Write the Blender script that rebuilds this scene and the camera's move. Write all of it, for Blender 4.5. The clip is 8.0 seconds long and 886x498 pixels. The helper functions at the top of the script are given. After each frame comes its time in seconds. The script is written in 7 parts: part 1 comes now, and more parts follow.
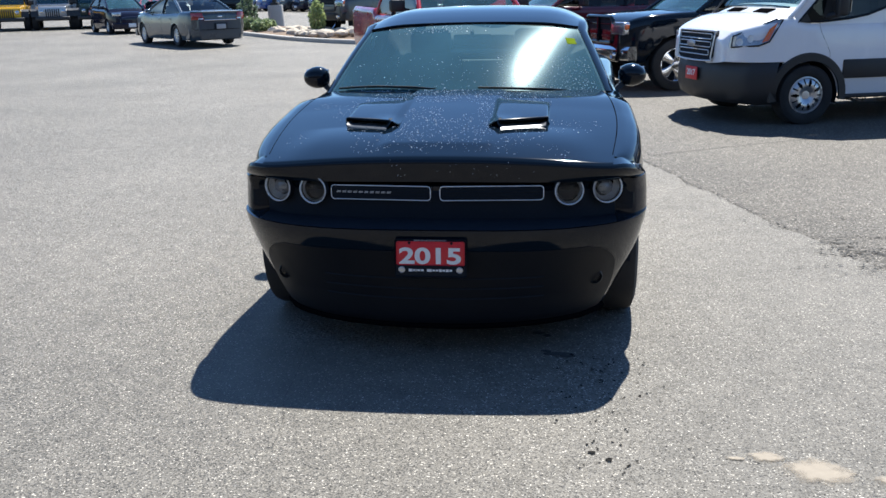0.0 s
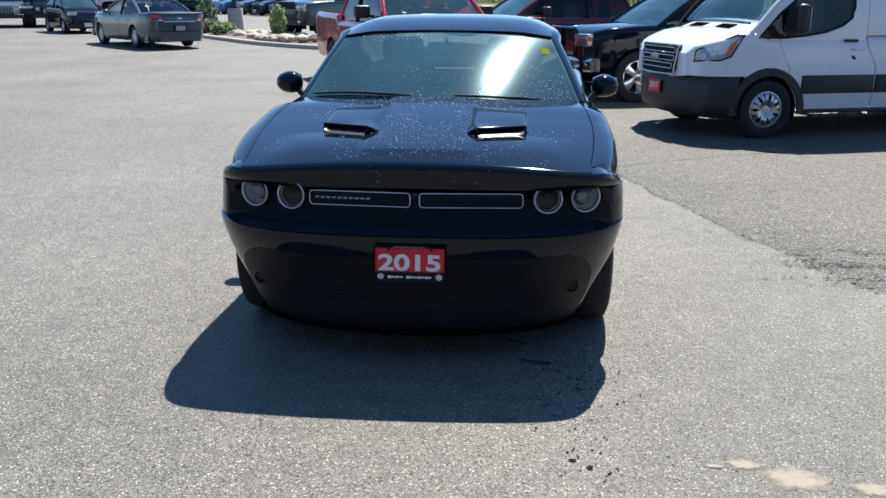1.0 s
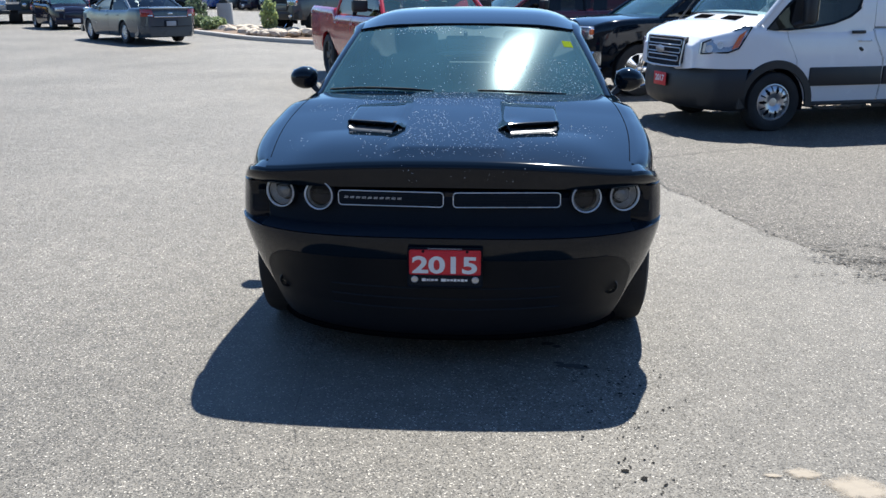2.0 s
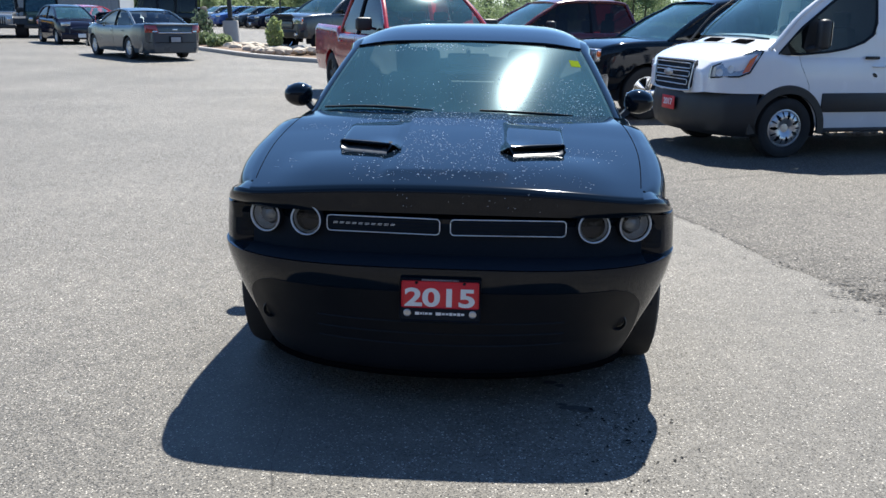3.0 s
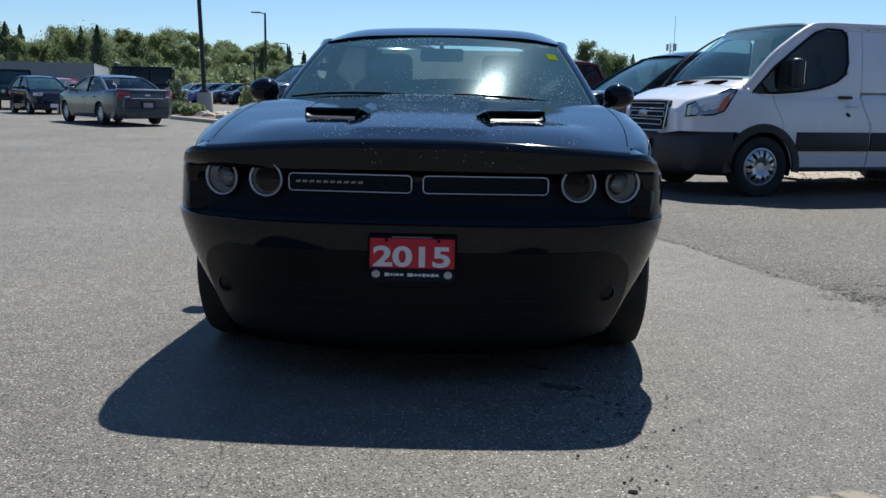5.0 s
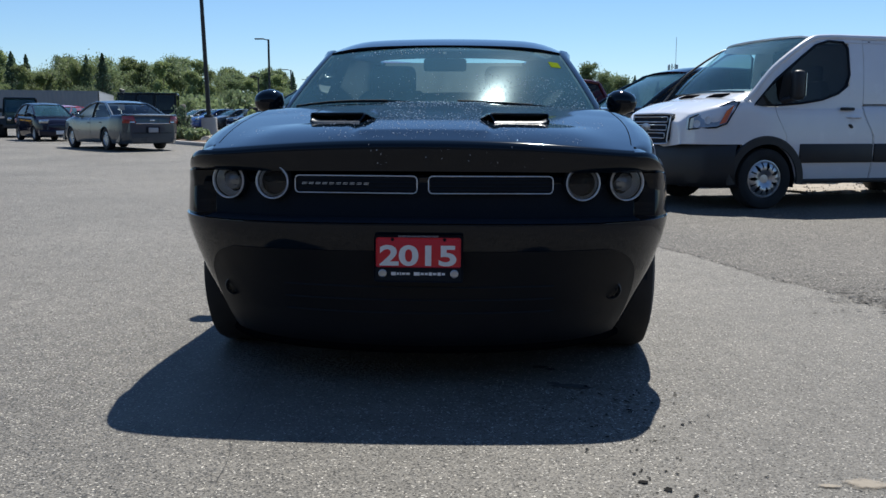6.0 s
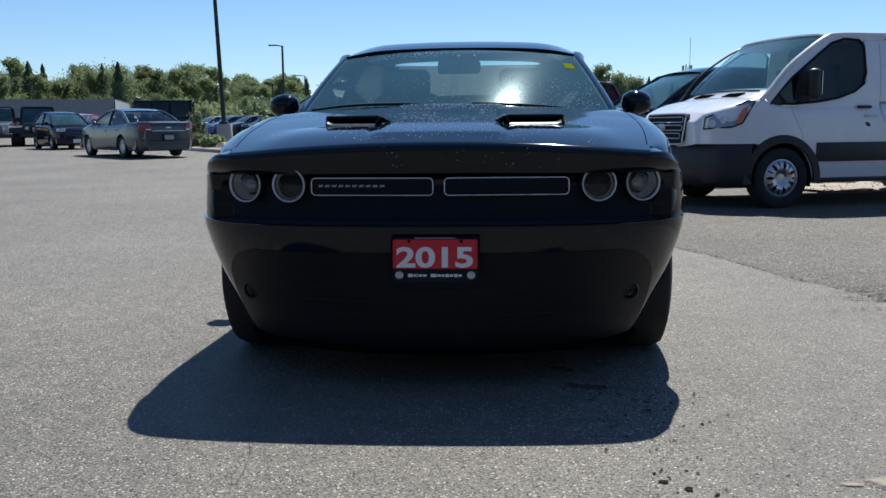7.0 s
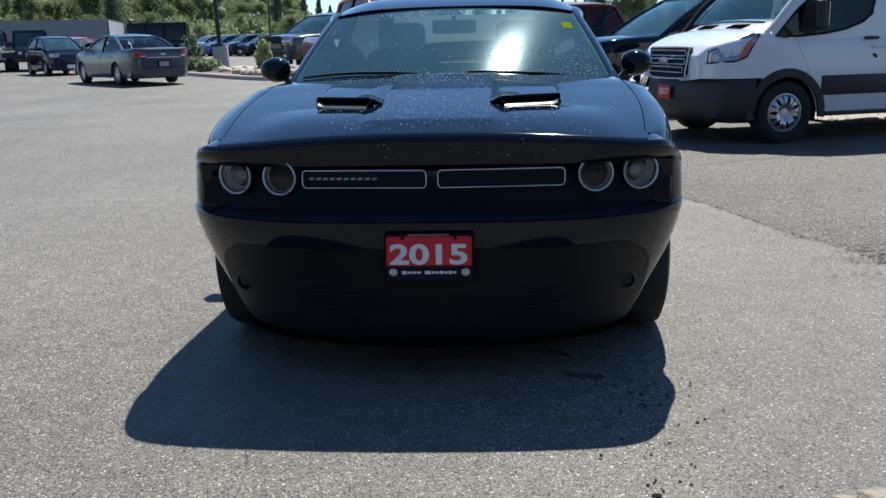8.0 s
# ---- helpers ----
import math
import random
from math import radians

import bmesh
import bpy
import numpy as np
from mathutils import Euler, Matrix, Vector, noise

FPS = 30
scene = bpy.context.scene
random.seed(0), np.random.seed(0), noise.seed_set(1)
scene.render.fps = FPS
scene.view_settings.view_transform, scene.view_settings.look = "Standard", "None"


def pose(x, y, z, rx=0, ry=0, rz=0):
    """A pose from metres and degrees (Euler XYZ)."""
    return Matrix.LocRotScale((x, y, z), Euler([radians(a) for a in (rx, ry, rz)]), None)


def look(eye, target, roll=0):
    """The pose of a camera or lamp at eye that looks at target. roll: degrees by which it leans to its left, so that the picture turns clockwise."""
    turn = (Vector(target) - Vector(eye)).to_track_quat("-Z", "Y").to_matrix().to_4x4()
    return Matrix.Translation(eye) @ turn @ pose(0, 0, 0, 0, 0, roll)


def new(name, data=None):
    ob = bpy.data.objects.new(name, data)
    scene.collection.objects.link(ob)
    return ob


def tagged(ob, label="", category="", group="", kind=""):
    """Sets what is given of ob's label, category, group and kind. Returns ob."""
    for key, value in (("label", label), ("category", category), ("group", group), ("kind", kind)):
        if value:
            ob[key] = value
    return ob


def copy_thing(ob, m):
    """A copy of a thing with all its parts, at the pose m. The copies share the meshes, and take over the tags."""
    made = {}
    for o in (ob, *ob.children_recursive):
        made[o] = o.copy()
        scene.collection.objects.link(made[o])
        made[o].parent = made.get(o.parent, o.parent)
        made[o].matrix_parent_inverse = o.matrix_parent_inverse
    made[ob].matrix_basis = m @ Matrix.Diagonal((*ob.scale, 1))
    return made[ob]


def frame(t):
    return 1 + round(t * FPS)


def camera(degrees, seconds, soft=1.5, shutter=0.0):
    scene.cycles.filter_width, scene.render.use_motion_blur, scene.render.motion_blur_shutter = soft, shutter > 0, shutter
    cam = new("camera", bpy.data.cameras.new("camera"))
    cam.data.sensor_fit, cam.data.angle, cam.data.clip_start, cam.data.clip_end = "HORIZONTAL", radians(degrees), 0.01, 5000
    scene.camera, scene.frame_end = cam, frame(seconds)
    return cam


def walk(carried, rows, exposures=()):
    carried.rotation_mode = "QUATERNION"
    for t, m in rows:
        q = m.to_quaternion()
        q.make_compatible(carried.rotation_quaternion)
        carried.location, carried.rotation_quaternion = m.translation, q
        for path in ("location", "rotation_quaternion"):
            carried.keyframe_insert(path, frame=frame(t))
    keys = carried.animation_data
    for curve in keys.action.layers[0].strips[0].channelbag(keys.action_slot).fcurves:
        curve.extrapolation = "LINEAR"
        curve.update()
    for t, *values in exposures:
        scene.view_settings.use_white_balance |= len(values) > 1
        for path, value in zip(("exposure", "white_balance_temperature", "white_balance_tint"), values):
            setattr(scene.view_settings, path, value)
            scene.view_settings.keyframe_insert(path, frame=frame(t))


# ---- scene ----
cam = camera(51.9, 8.0)
PATH = [
    (0, (0.348, 0.125, 1.647), (0.102, 2.032, 1.098), -1.2),
    (0.5, (0.315, 0.101, 1.647), (0.112, 2.017, 1.11), -0.2),
    (1, (0.245, 0.117, 1.645), (0.095, 2.039, 1.111), 0.3),
    (1.2, (0.178, 0.135, 1.642), (0.048, 2.055, 1.095), 0.1),
    (2.3, (0.026, 0.339, 1.626), (-0.099, 2.259, 1.081), 0.0),
    (2.5, (0.045, 0.409, 1.614), (-0.094, 2.333, 1.087), 0.2),
    (3, (0.044, 0.543, 1.598), (-0.089, 2.474, 1.095), 0.9),
    (3.5, (-0.003, 0.677, 1.579), (-0.115, 2.613, 1.089), 0.6),
    (4, (-0.003, 0.746, 1.486), (-0.108, 2.686, 1.013), 0.2),
    (4.5, (0.026, 0.75, 1.274), (-0.076, 2.705, 0.866), 0.8),
    (5, (0.043, 0.741, 1.085), (-0.038, 2.712, 0.756), 1.0),
    (6.5, (0.038, 0.71, 0.995), (-0.069, 2.688, 0.721), -0.2),
    (7, (0.036, 0.712, 0.992), (-0.09, 2.69, 0.722), -0.5),
    (7.5, (0.044, 0.736, 1.016), (-0.095, 2.705, 0.694), -1.1),
    (8, (0.064, 0.809, 1.265), (-0.068, 2.753, 0.813), -1.3),
]
EXPOSURE = [(t, e + 0.09, 5900, 8) for t, e in ((0, 1.0), (0.5, 1.0), (1, 0.95), (2.5, 1.05), (3.5, 0.88), (4.5, 0.62), (5.0, 0.30), (7.0, 0.36), (7.5, 0.42), (8.0, 0.58))]
walk(cam, [(t, look(eye, target, roll)) for t, eye, target, roll in PATH], EXPOSURE)

# ---- light ----
SUN = Vector((0.14, 0.725, 1.0)).normalized()
world = bpy.data.worlds.new("sky")
scene.world = world
world.use_nodes = True
wn = world.node_tree
sky = wn.nodes.new("ShaderNodeTexSky")
sky.sky_type, sky.sun_disc = "NISHITA", False
sky.sun_elevation, sky.sun_rotation = math.asin(SUN.z), math.atan2(SUN.x, SUN.y)
sky.air_density, sky.dust_density, sky.ozone_density = 0.95, 0.0, 6.0
wn.nodes["Background"].inputs["Strength"].default_value = 0.078
wn.links.new(sky.outputs["Color"], wn.nodes["Background"].inputs["Color"])
sun_data = bpy.data.lights.new("sun", "SUN")
sun_data.energy, sun_data.angle, sun_data.color = 4.95, radians(0.53), (1.0, 0.91, 0.78)
sun = new("sun", sun_data)
sun.matrix_world = look(SUN * 60, (0, 0, 0))


# ---- materials ----
def surf(name, col, rough=0.5, metal=0.0, var=0.12, scale=6.0, fine=60.0, bump=0.0, bscale=150.0, coat=0.0, spec=0.5, coat_rough=0.03):
    """A procedural surface: base colour varied at two scales, roughness variation and fine relief."""
    m = bpy.data.materials.new(name)
    m.use_nodes = True
    n, l = m.node_tree.nodes, m.node_tree.links
    b = n["Principled BSDF"]
    co = n.new("ShaderNodeTexCoord")
    big, small = n.new("ShaderNodeTexNoise"), n.new("ShaderNodeTexNoise")
    big.inputs["Scale"].default_value, small.inputs["Scale"].default_value = scale, fine
    big.inputs["Detail"].default_value, small.inputs["Detail"].default_value = 6.0, 3.0
    add = n.new("ShaderNodeMath")
    add.operation = "ADD"
    for s, k in ((big, 0), (small, 1)):
        l.new(co.outputs["Object"], s.inputs["Vector"])
        l.new(s.outputs["Fac"], add.inputs[k])
    ramp = n.new("ShaderNodeMapRange")
    ramp.inputs["From Min"].default_value, ramp.inputs["From Max"].default_value = 0.6, 1.4
    ramp.inputs["To Min"].default_value, ramp.inputs["To Max"].default_value = 1 - var, 1 + var
    l.new(add.outputs[0], ramp.inputs["Value"])
    mul = n.new("ShaderNodeVectorMath")
    mul.operation = "SCALE"
    mul.inputs[0].default_value = col[:3]
    l.new(ramp.outputs[0], mul.inputs["Scale"])
    l.new(mul.outputs[0], b.inputs["Base Color"])
    rr = n.new("ShaderNodeMapRange")
    rr.inputs["From Min"].default_value, rr.inputs["From Max"].default_value = 0.3, 0.7
    rr.inputs["To Min"].default_value, rr.inputs["To Max"].default_value = max(0.0, rough * 0.85), min(1.0, rough * 1.15)
    l.new(big.outputs["Fac"], rr.inputs["Value"])
    l.new(rr.outputs[0], b.inputs["Roughness"])
    b.inputs["Metallic"].default_value = metal
    b.inputs["Specular IOR Level"].default_value = spec
    b.inputs["Coat Weight"].default_value, b.inputs["Coat Roughness"].default_value = coat, coat_rough
    if bump:
        bn = n.new("ShaderNodeTexNoise")
        bn.inputs["Scale"].default_value, bn.inputs["Detail"].default_value = bscale, 4.0
        l.new(co.outputs["Object"], bn.inputs["Vector"])
        bp = n.new("ShaderNodeBump")
        bp.inputs["Strength"].default_value, bp.inputs["Distance"].default_value = 1.0, bump
        l.new(bn.outputs["Fac"], bp.inputs["Height"])
        l.new(bp.outputs[0], b.inputs["Normal"])
    return m


def paint(name, col, rough=0.25, metal=0.0, flake=0.05):
    """Clear-coated car paint with a faint film of dust in its gloss."""
    m = surf(name, col, rough, metal, flake, 3.0, 400.0, 0.0, 1.0, 1.0, 0.25, 0.10)
    if max(col) < 0.05:
        b = m.node_tree.nodes["Principled BSDF"]
        b.inputs["Coat Roughness"].default_value = 0.07
        b.inputs["Specular IOR Level"].default_value, b.inputs["Coat IOR"].default_value = 0.0, 1.40
    return m


def glass(name, tint, rough=0.0, ior=1.5):
    """A pane: tinted see-through glass with a mirror-like face whose gloss follows Fresnel."""
    m = bpy.data.materials.new(name)
    m.use_nodes = True
    n, l = m.node_tree.nodes, m.node_tree.links
    n.remove(n["Principled BSDF"])
    tr, gl, mix, fr = (n.new("ShaderNode" + k) for k in ("BsdfTransparent", "BsdfGlossy", "MixShader", "Fresnel"))
    tr.inputs["Color"].default_value = (*tint, 1)
    gl.inputs["Roughness"].default_value = rough
    fr.inputs["IOR"].default_value = ior
    l.new(fr.outputs[0], mix.inputs[0])
    l.new(tr.outputs[0], mix.inputs[1])
    l.new(gl.outputs[0], mix.inputs[2])
    l.new(mix.outputs[0], n["Material Output"].inputs["Surface"])
    return m


def hazed_glass(name, tint, film, sheen):
    """A wet, dusty windscreen: clear pane, Fresnel gloss, a thin film and a soft sheen, both tinted for bluish sky
    haze.
    """
    m = glass(name, tint, 0.01, 1.55)
    n, l = m.node_tree.nodes, m.node_tree.links
    first = n["Material Output"].inputs["Surface"].links[0].from_node
    df, gl, m1, m2, co, nz, mr = (n.new("ShaderNode" + k) for k in ("BsdfDiffuse", "BsdfGlossy", "MixShader", "MixShader", "TexCoord", "TexNoise", "MapRange"))
    # teal of film and sheen paints in the sky's haze on the glass
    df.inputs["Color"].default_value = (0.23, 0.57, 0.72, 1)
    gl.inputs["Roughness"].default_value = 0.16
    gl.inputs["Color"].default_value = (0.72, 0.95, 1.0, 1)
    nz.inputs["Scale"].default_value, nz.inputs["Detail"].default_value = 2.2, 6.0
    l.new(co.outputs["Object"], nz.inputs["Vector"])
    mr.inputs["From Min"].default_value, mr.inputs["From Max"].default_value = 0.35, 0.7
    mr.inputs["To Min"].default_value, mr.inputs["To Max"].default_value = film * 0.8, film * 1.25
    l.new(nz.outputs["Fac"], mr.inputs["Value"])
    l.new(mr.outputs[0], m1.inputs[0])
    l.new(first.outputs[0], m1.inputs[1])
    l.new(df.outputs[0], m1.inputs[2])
    m2.inputs[0].default_value = sheen
    l.new(m1.outputs[0], m2.inputs[1])
    l.new(gl.outputs[0], m2.inputs[2])
    l.new(m2.outputs[0], n["Material Output"].inputs["Surface"])
    return m


def asphalt(name, col, light, dark, grit=260.0, rough=0.85, deep=0.0016, facet=0.7):
    """Weathered asphalt: aggregate in a binder, blotches, tyre-worn paler tracks and fine relief."""
    m = bpy.data.materials.new(name)
    m.use_nodes = True
    n, l = m.node_tree.nodes, m.node_tree.links
    b = n["Principled BSDF"]
    co = n.new("ShaderNodeTexCoord")
    cell = n.new("ShaderNodeTexVoronoi")
    cell.inputs["Scale"].default_value = grit
    blot, mid, fine = (n.new("ShaderNodeTexNoise") for _ in range(3))
    for t, s, d in ((blot, 0.45, 5), (mid, 7.0, 6), (fine, 90.0, 3)):
        t.inputs["Scale"].default_value, t.inputs["Detail"].default_value = s, d
        l.new(co.outputs["Object"], t.inputs["Vector"])
    l.new(co.outputs["Object"], cell.inputs["Vector"])
    stone = n.new("ShaderNodeSeparateColor")
    l.new(cell.outputs["Color"], stone.inputs[0])
    ramp = n.new("ShaderNodeValToRGB")
    ramp.color_ramp.elements[0].color, ramp.color_ramp.elements[1].color = (*dark, 1), (*light, 1)
    for at, k in ((0.10, 0.70), (0.5, 1.0), (0.86, 1.15), (0.94, 1.5)):
        e = ramp.color_ramp.elements.new(at)
        e.color = (col[0] * k, col[1] * k, col[2] * k, 1)
    l.new(stone.outputs[0], ramp.inputs[0])
    total = n.new("ShaderNodeMath")
    total.operation = "MULTIPLY"
    scales = []
    for t, lo, hi in ((blot, 0.80, 1.14), (mid, 0.87, 1.13)):
        r = n.new("ShaderNodeMapRange")
        r.inputs["From Min"].default_value, r.inputs["From Max"].default_value = 0.3, 0.7
        r.inputs["To Min"].default_value, r.inputs["To Max"].default_value = lo, hi
        l.new(t.outputs["Fac"], r.inputs["Value"])
        scales.append(r)
    l.new(scales[0].outputs[0], total.inputs[0])
    l.new(scales[1].outputs[0], total.inputs[1])
    mul = n.new("ShaderNodeVectorMath")
    mul.operation = "SCALE"
    l.new(ramp.outputs[0], mul.inputs[0])
    l.new(total.outputs[0], mul.inputs["Scale"])
    l.new(mul.outputs[0], b.inputs["Base Color"])
    b.inputs["Roughness"].default_value = rough
    b.inputs["Specular IOR Level"].default_value = 0.4
    # every stone lies at its own slant
    geo, cen, slant, tilt, norm = n.new("ShaderNodeNewGeometry"), *(n.new("ShaderNodeVectorMath") for _ in range(4))
    cen.operation, slant.operation, tilt.operation, norm.operation = "SUBTRACT", "SCALE", "ADD", "NORMALIZE"
    cen.inputs[1].default_value = (0.5, 0.5, 0.5)
    slant.inputs["Scale"].default_value = facet
    l.new(cell.outputs["Color"], cen.inputs[0])
    l.new(cen.outputs[0], slant.inputs[0])
    l.new(slant.outputs[0], tilt.inputs[0])
    l.new(geo.outputs["Normal"], tilt.inputs[1])
    l.new(tilt.outputs[0], norm.inputs[0])
    hgt = n.new("ShaderNodeMath")
    hgt.operation = "ADD"
    l.new(cell.outputs["Distance"], hgt.inputs[0])
    l.new(fine.outputs["Fac"], hgt.inputs[1])
    bp = n.new("ShaderNodeBump")
    bp.inputs["Strength"].default_value, bp.inputs["Distance"].default_value = 1.0, deep
    l.new(hgt.outputs[0], bp.inputs["Height"])
    l.new(norm.outputs[0], bp.inputs["Normal"])
    l.new(bp.outputs[0], b.inputs["Normal"])
    return m


def leafy(name, col, var=0.4):
    """Leaves: each clump its own green, with light passing through."""
    m = bpy.data.materials.new(name)
    m.use_nodes = True
    n, l = m.node_tree.nodes, m.node_tree.links
    b = n["Principled BSDF"]
    geo, ob = n.new("ShaderNodeNewGeometry"), n.new("ShaderNodeObjectInfo")
    add = n.new("ShaderNodeMath")
    l.new(geo.outputs["Random Per Island"], add.inputs[0])
    l.new(ob.outputs["Random"], add.inputs[1])
    r = n.new("ShaderNodeMapRange")
    r.inputs["From Max"].default_value = 2.0
    r.inputs["To Min"].default_value, r.inputs["To Max"].default_value = 1 - var, 1 + var
    l.new(add.outputs[0], r.inputs["Value"])
    mul = n.new("ShaderNodeVectorMath")
    mul.operation = "SCALE"
    mul.inputs[0].default_value = col
    l.new(r.outputs[0], mul.inputs["Scale"])
    l.new(mul.outputs[0], b.inputs["Base Color"])
    b.inputs["Roughness"].default_value = 0.55
    b.inputs["Transmission Weight"].default_value = 0.0
    b.inputs["Subsurface Weight"].default_value = 0.0
    tl, mix = n.new("ShaderNodeBsdfTranslucent"), n.new("ShaderNodeMixShader")
    l.new(mul.outputs[0], tl.inputs["Color"])
    mix.inputs[0].default_value = 0.45
    l.new(b.outputs[0], mix.inputs[1])
    l.new(tl.outputs[0], mix.inputs[2])
    l.new(mix.outputs[0], n["Material Output"].inputs["Surface"])
    return m


def dusty(name, col):
    """Thin dust on a patch one unit in radius: dense in the middle, thinning out raggedly, with the ground between."""
    m = surf(name, col, 0.95, var=0.2, scale=4, fine=60)
    n, l = m.node_tree.nodes, m.node_tree.links
    b = n["Principled BSDF"]
    co, ln, nz, fn = n.new("ShaderNodeTexCoord"), n.new("ShaderNodeVectorMath"), n.new("ShaderNodeTexNoise"), n.new("ShaderNodeTexNoise")
    ln.operation = "LENGTH"
    l.new(co.outputs["Object"], ln.inputs[0])
    nz.inputs["Scale"].default_value, nz.inputs["Detail"].default_value = 2.4, 8.0
    fn.inputs["Scale"].default_value, fn.inputs["Detail"].default_value = 30.0, 3.0
    s1, s2 = n.new("ShaderNodeMath"), n.new("ShaderNodeMath")
    s1.operation, s2.operation = "MULTIPLY_ADD", "MULTIPLY_ADD"
    for t in (nz, fn):
        l.new(co.outputs["Object"], t.inputs["Vector"])
    l.new(nz.outputs["Fac"], s1.inputs[0])
    s1.inputs[1].default_value = -1.1
    l.new(ln.outputs["Value"], s1.inputs[2])
    l.new(fn.outputs["Fac"], s2.inputs[0])
    s2.inputs[1].default_value = -0.5
    l.new(s1.outputs[0], s2.inputs[2])
    mr = n.new("ShaderNodeMapRange")
    mr.inputs["From Min"].default_value, mr.inputs["From Max"].default_value = -0.42, 0.02
    mr.inputs["To Min"].default_value, mr.inputs["To Max"].default_value = 0.9, 0.0
    l.new(s2.outputs[0], mr.inputs["Value"])
    l.new(mr.outputs[0], b.inputs["Alpha"])
    return m


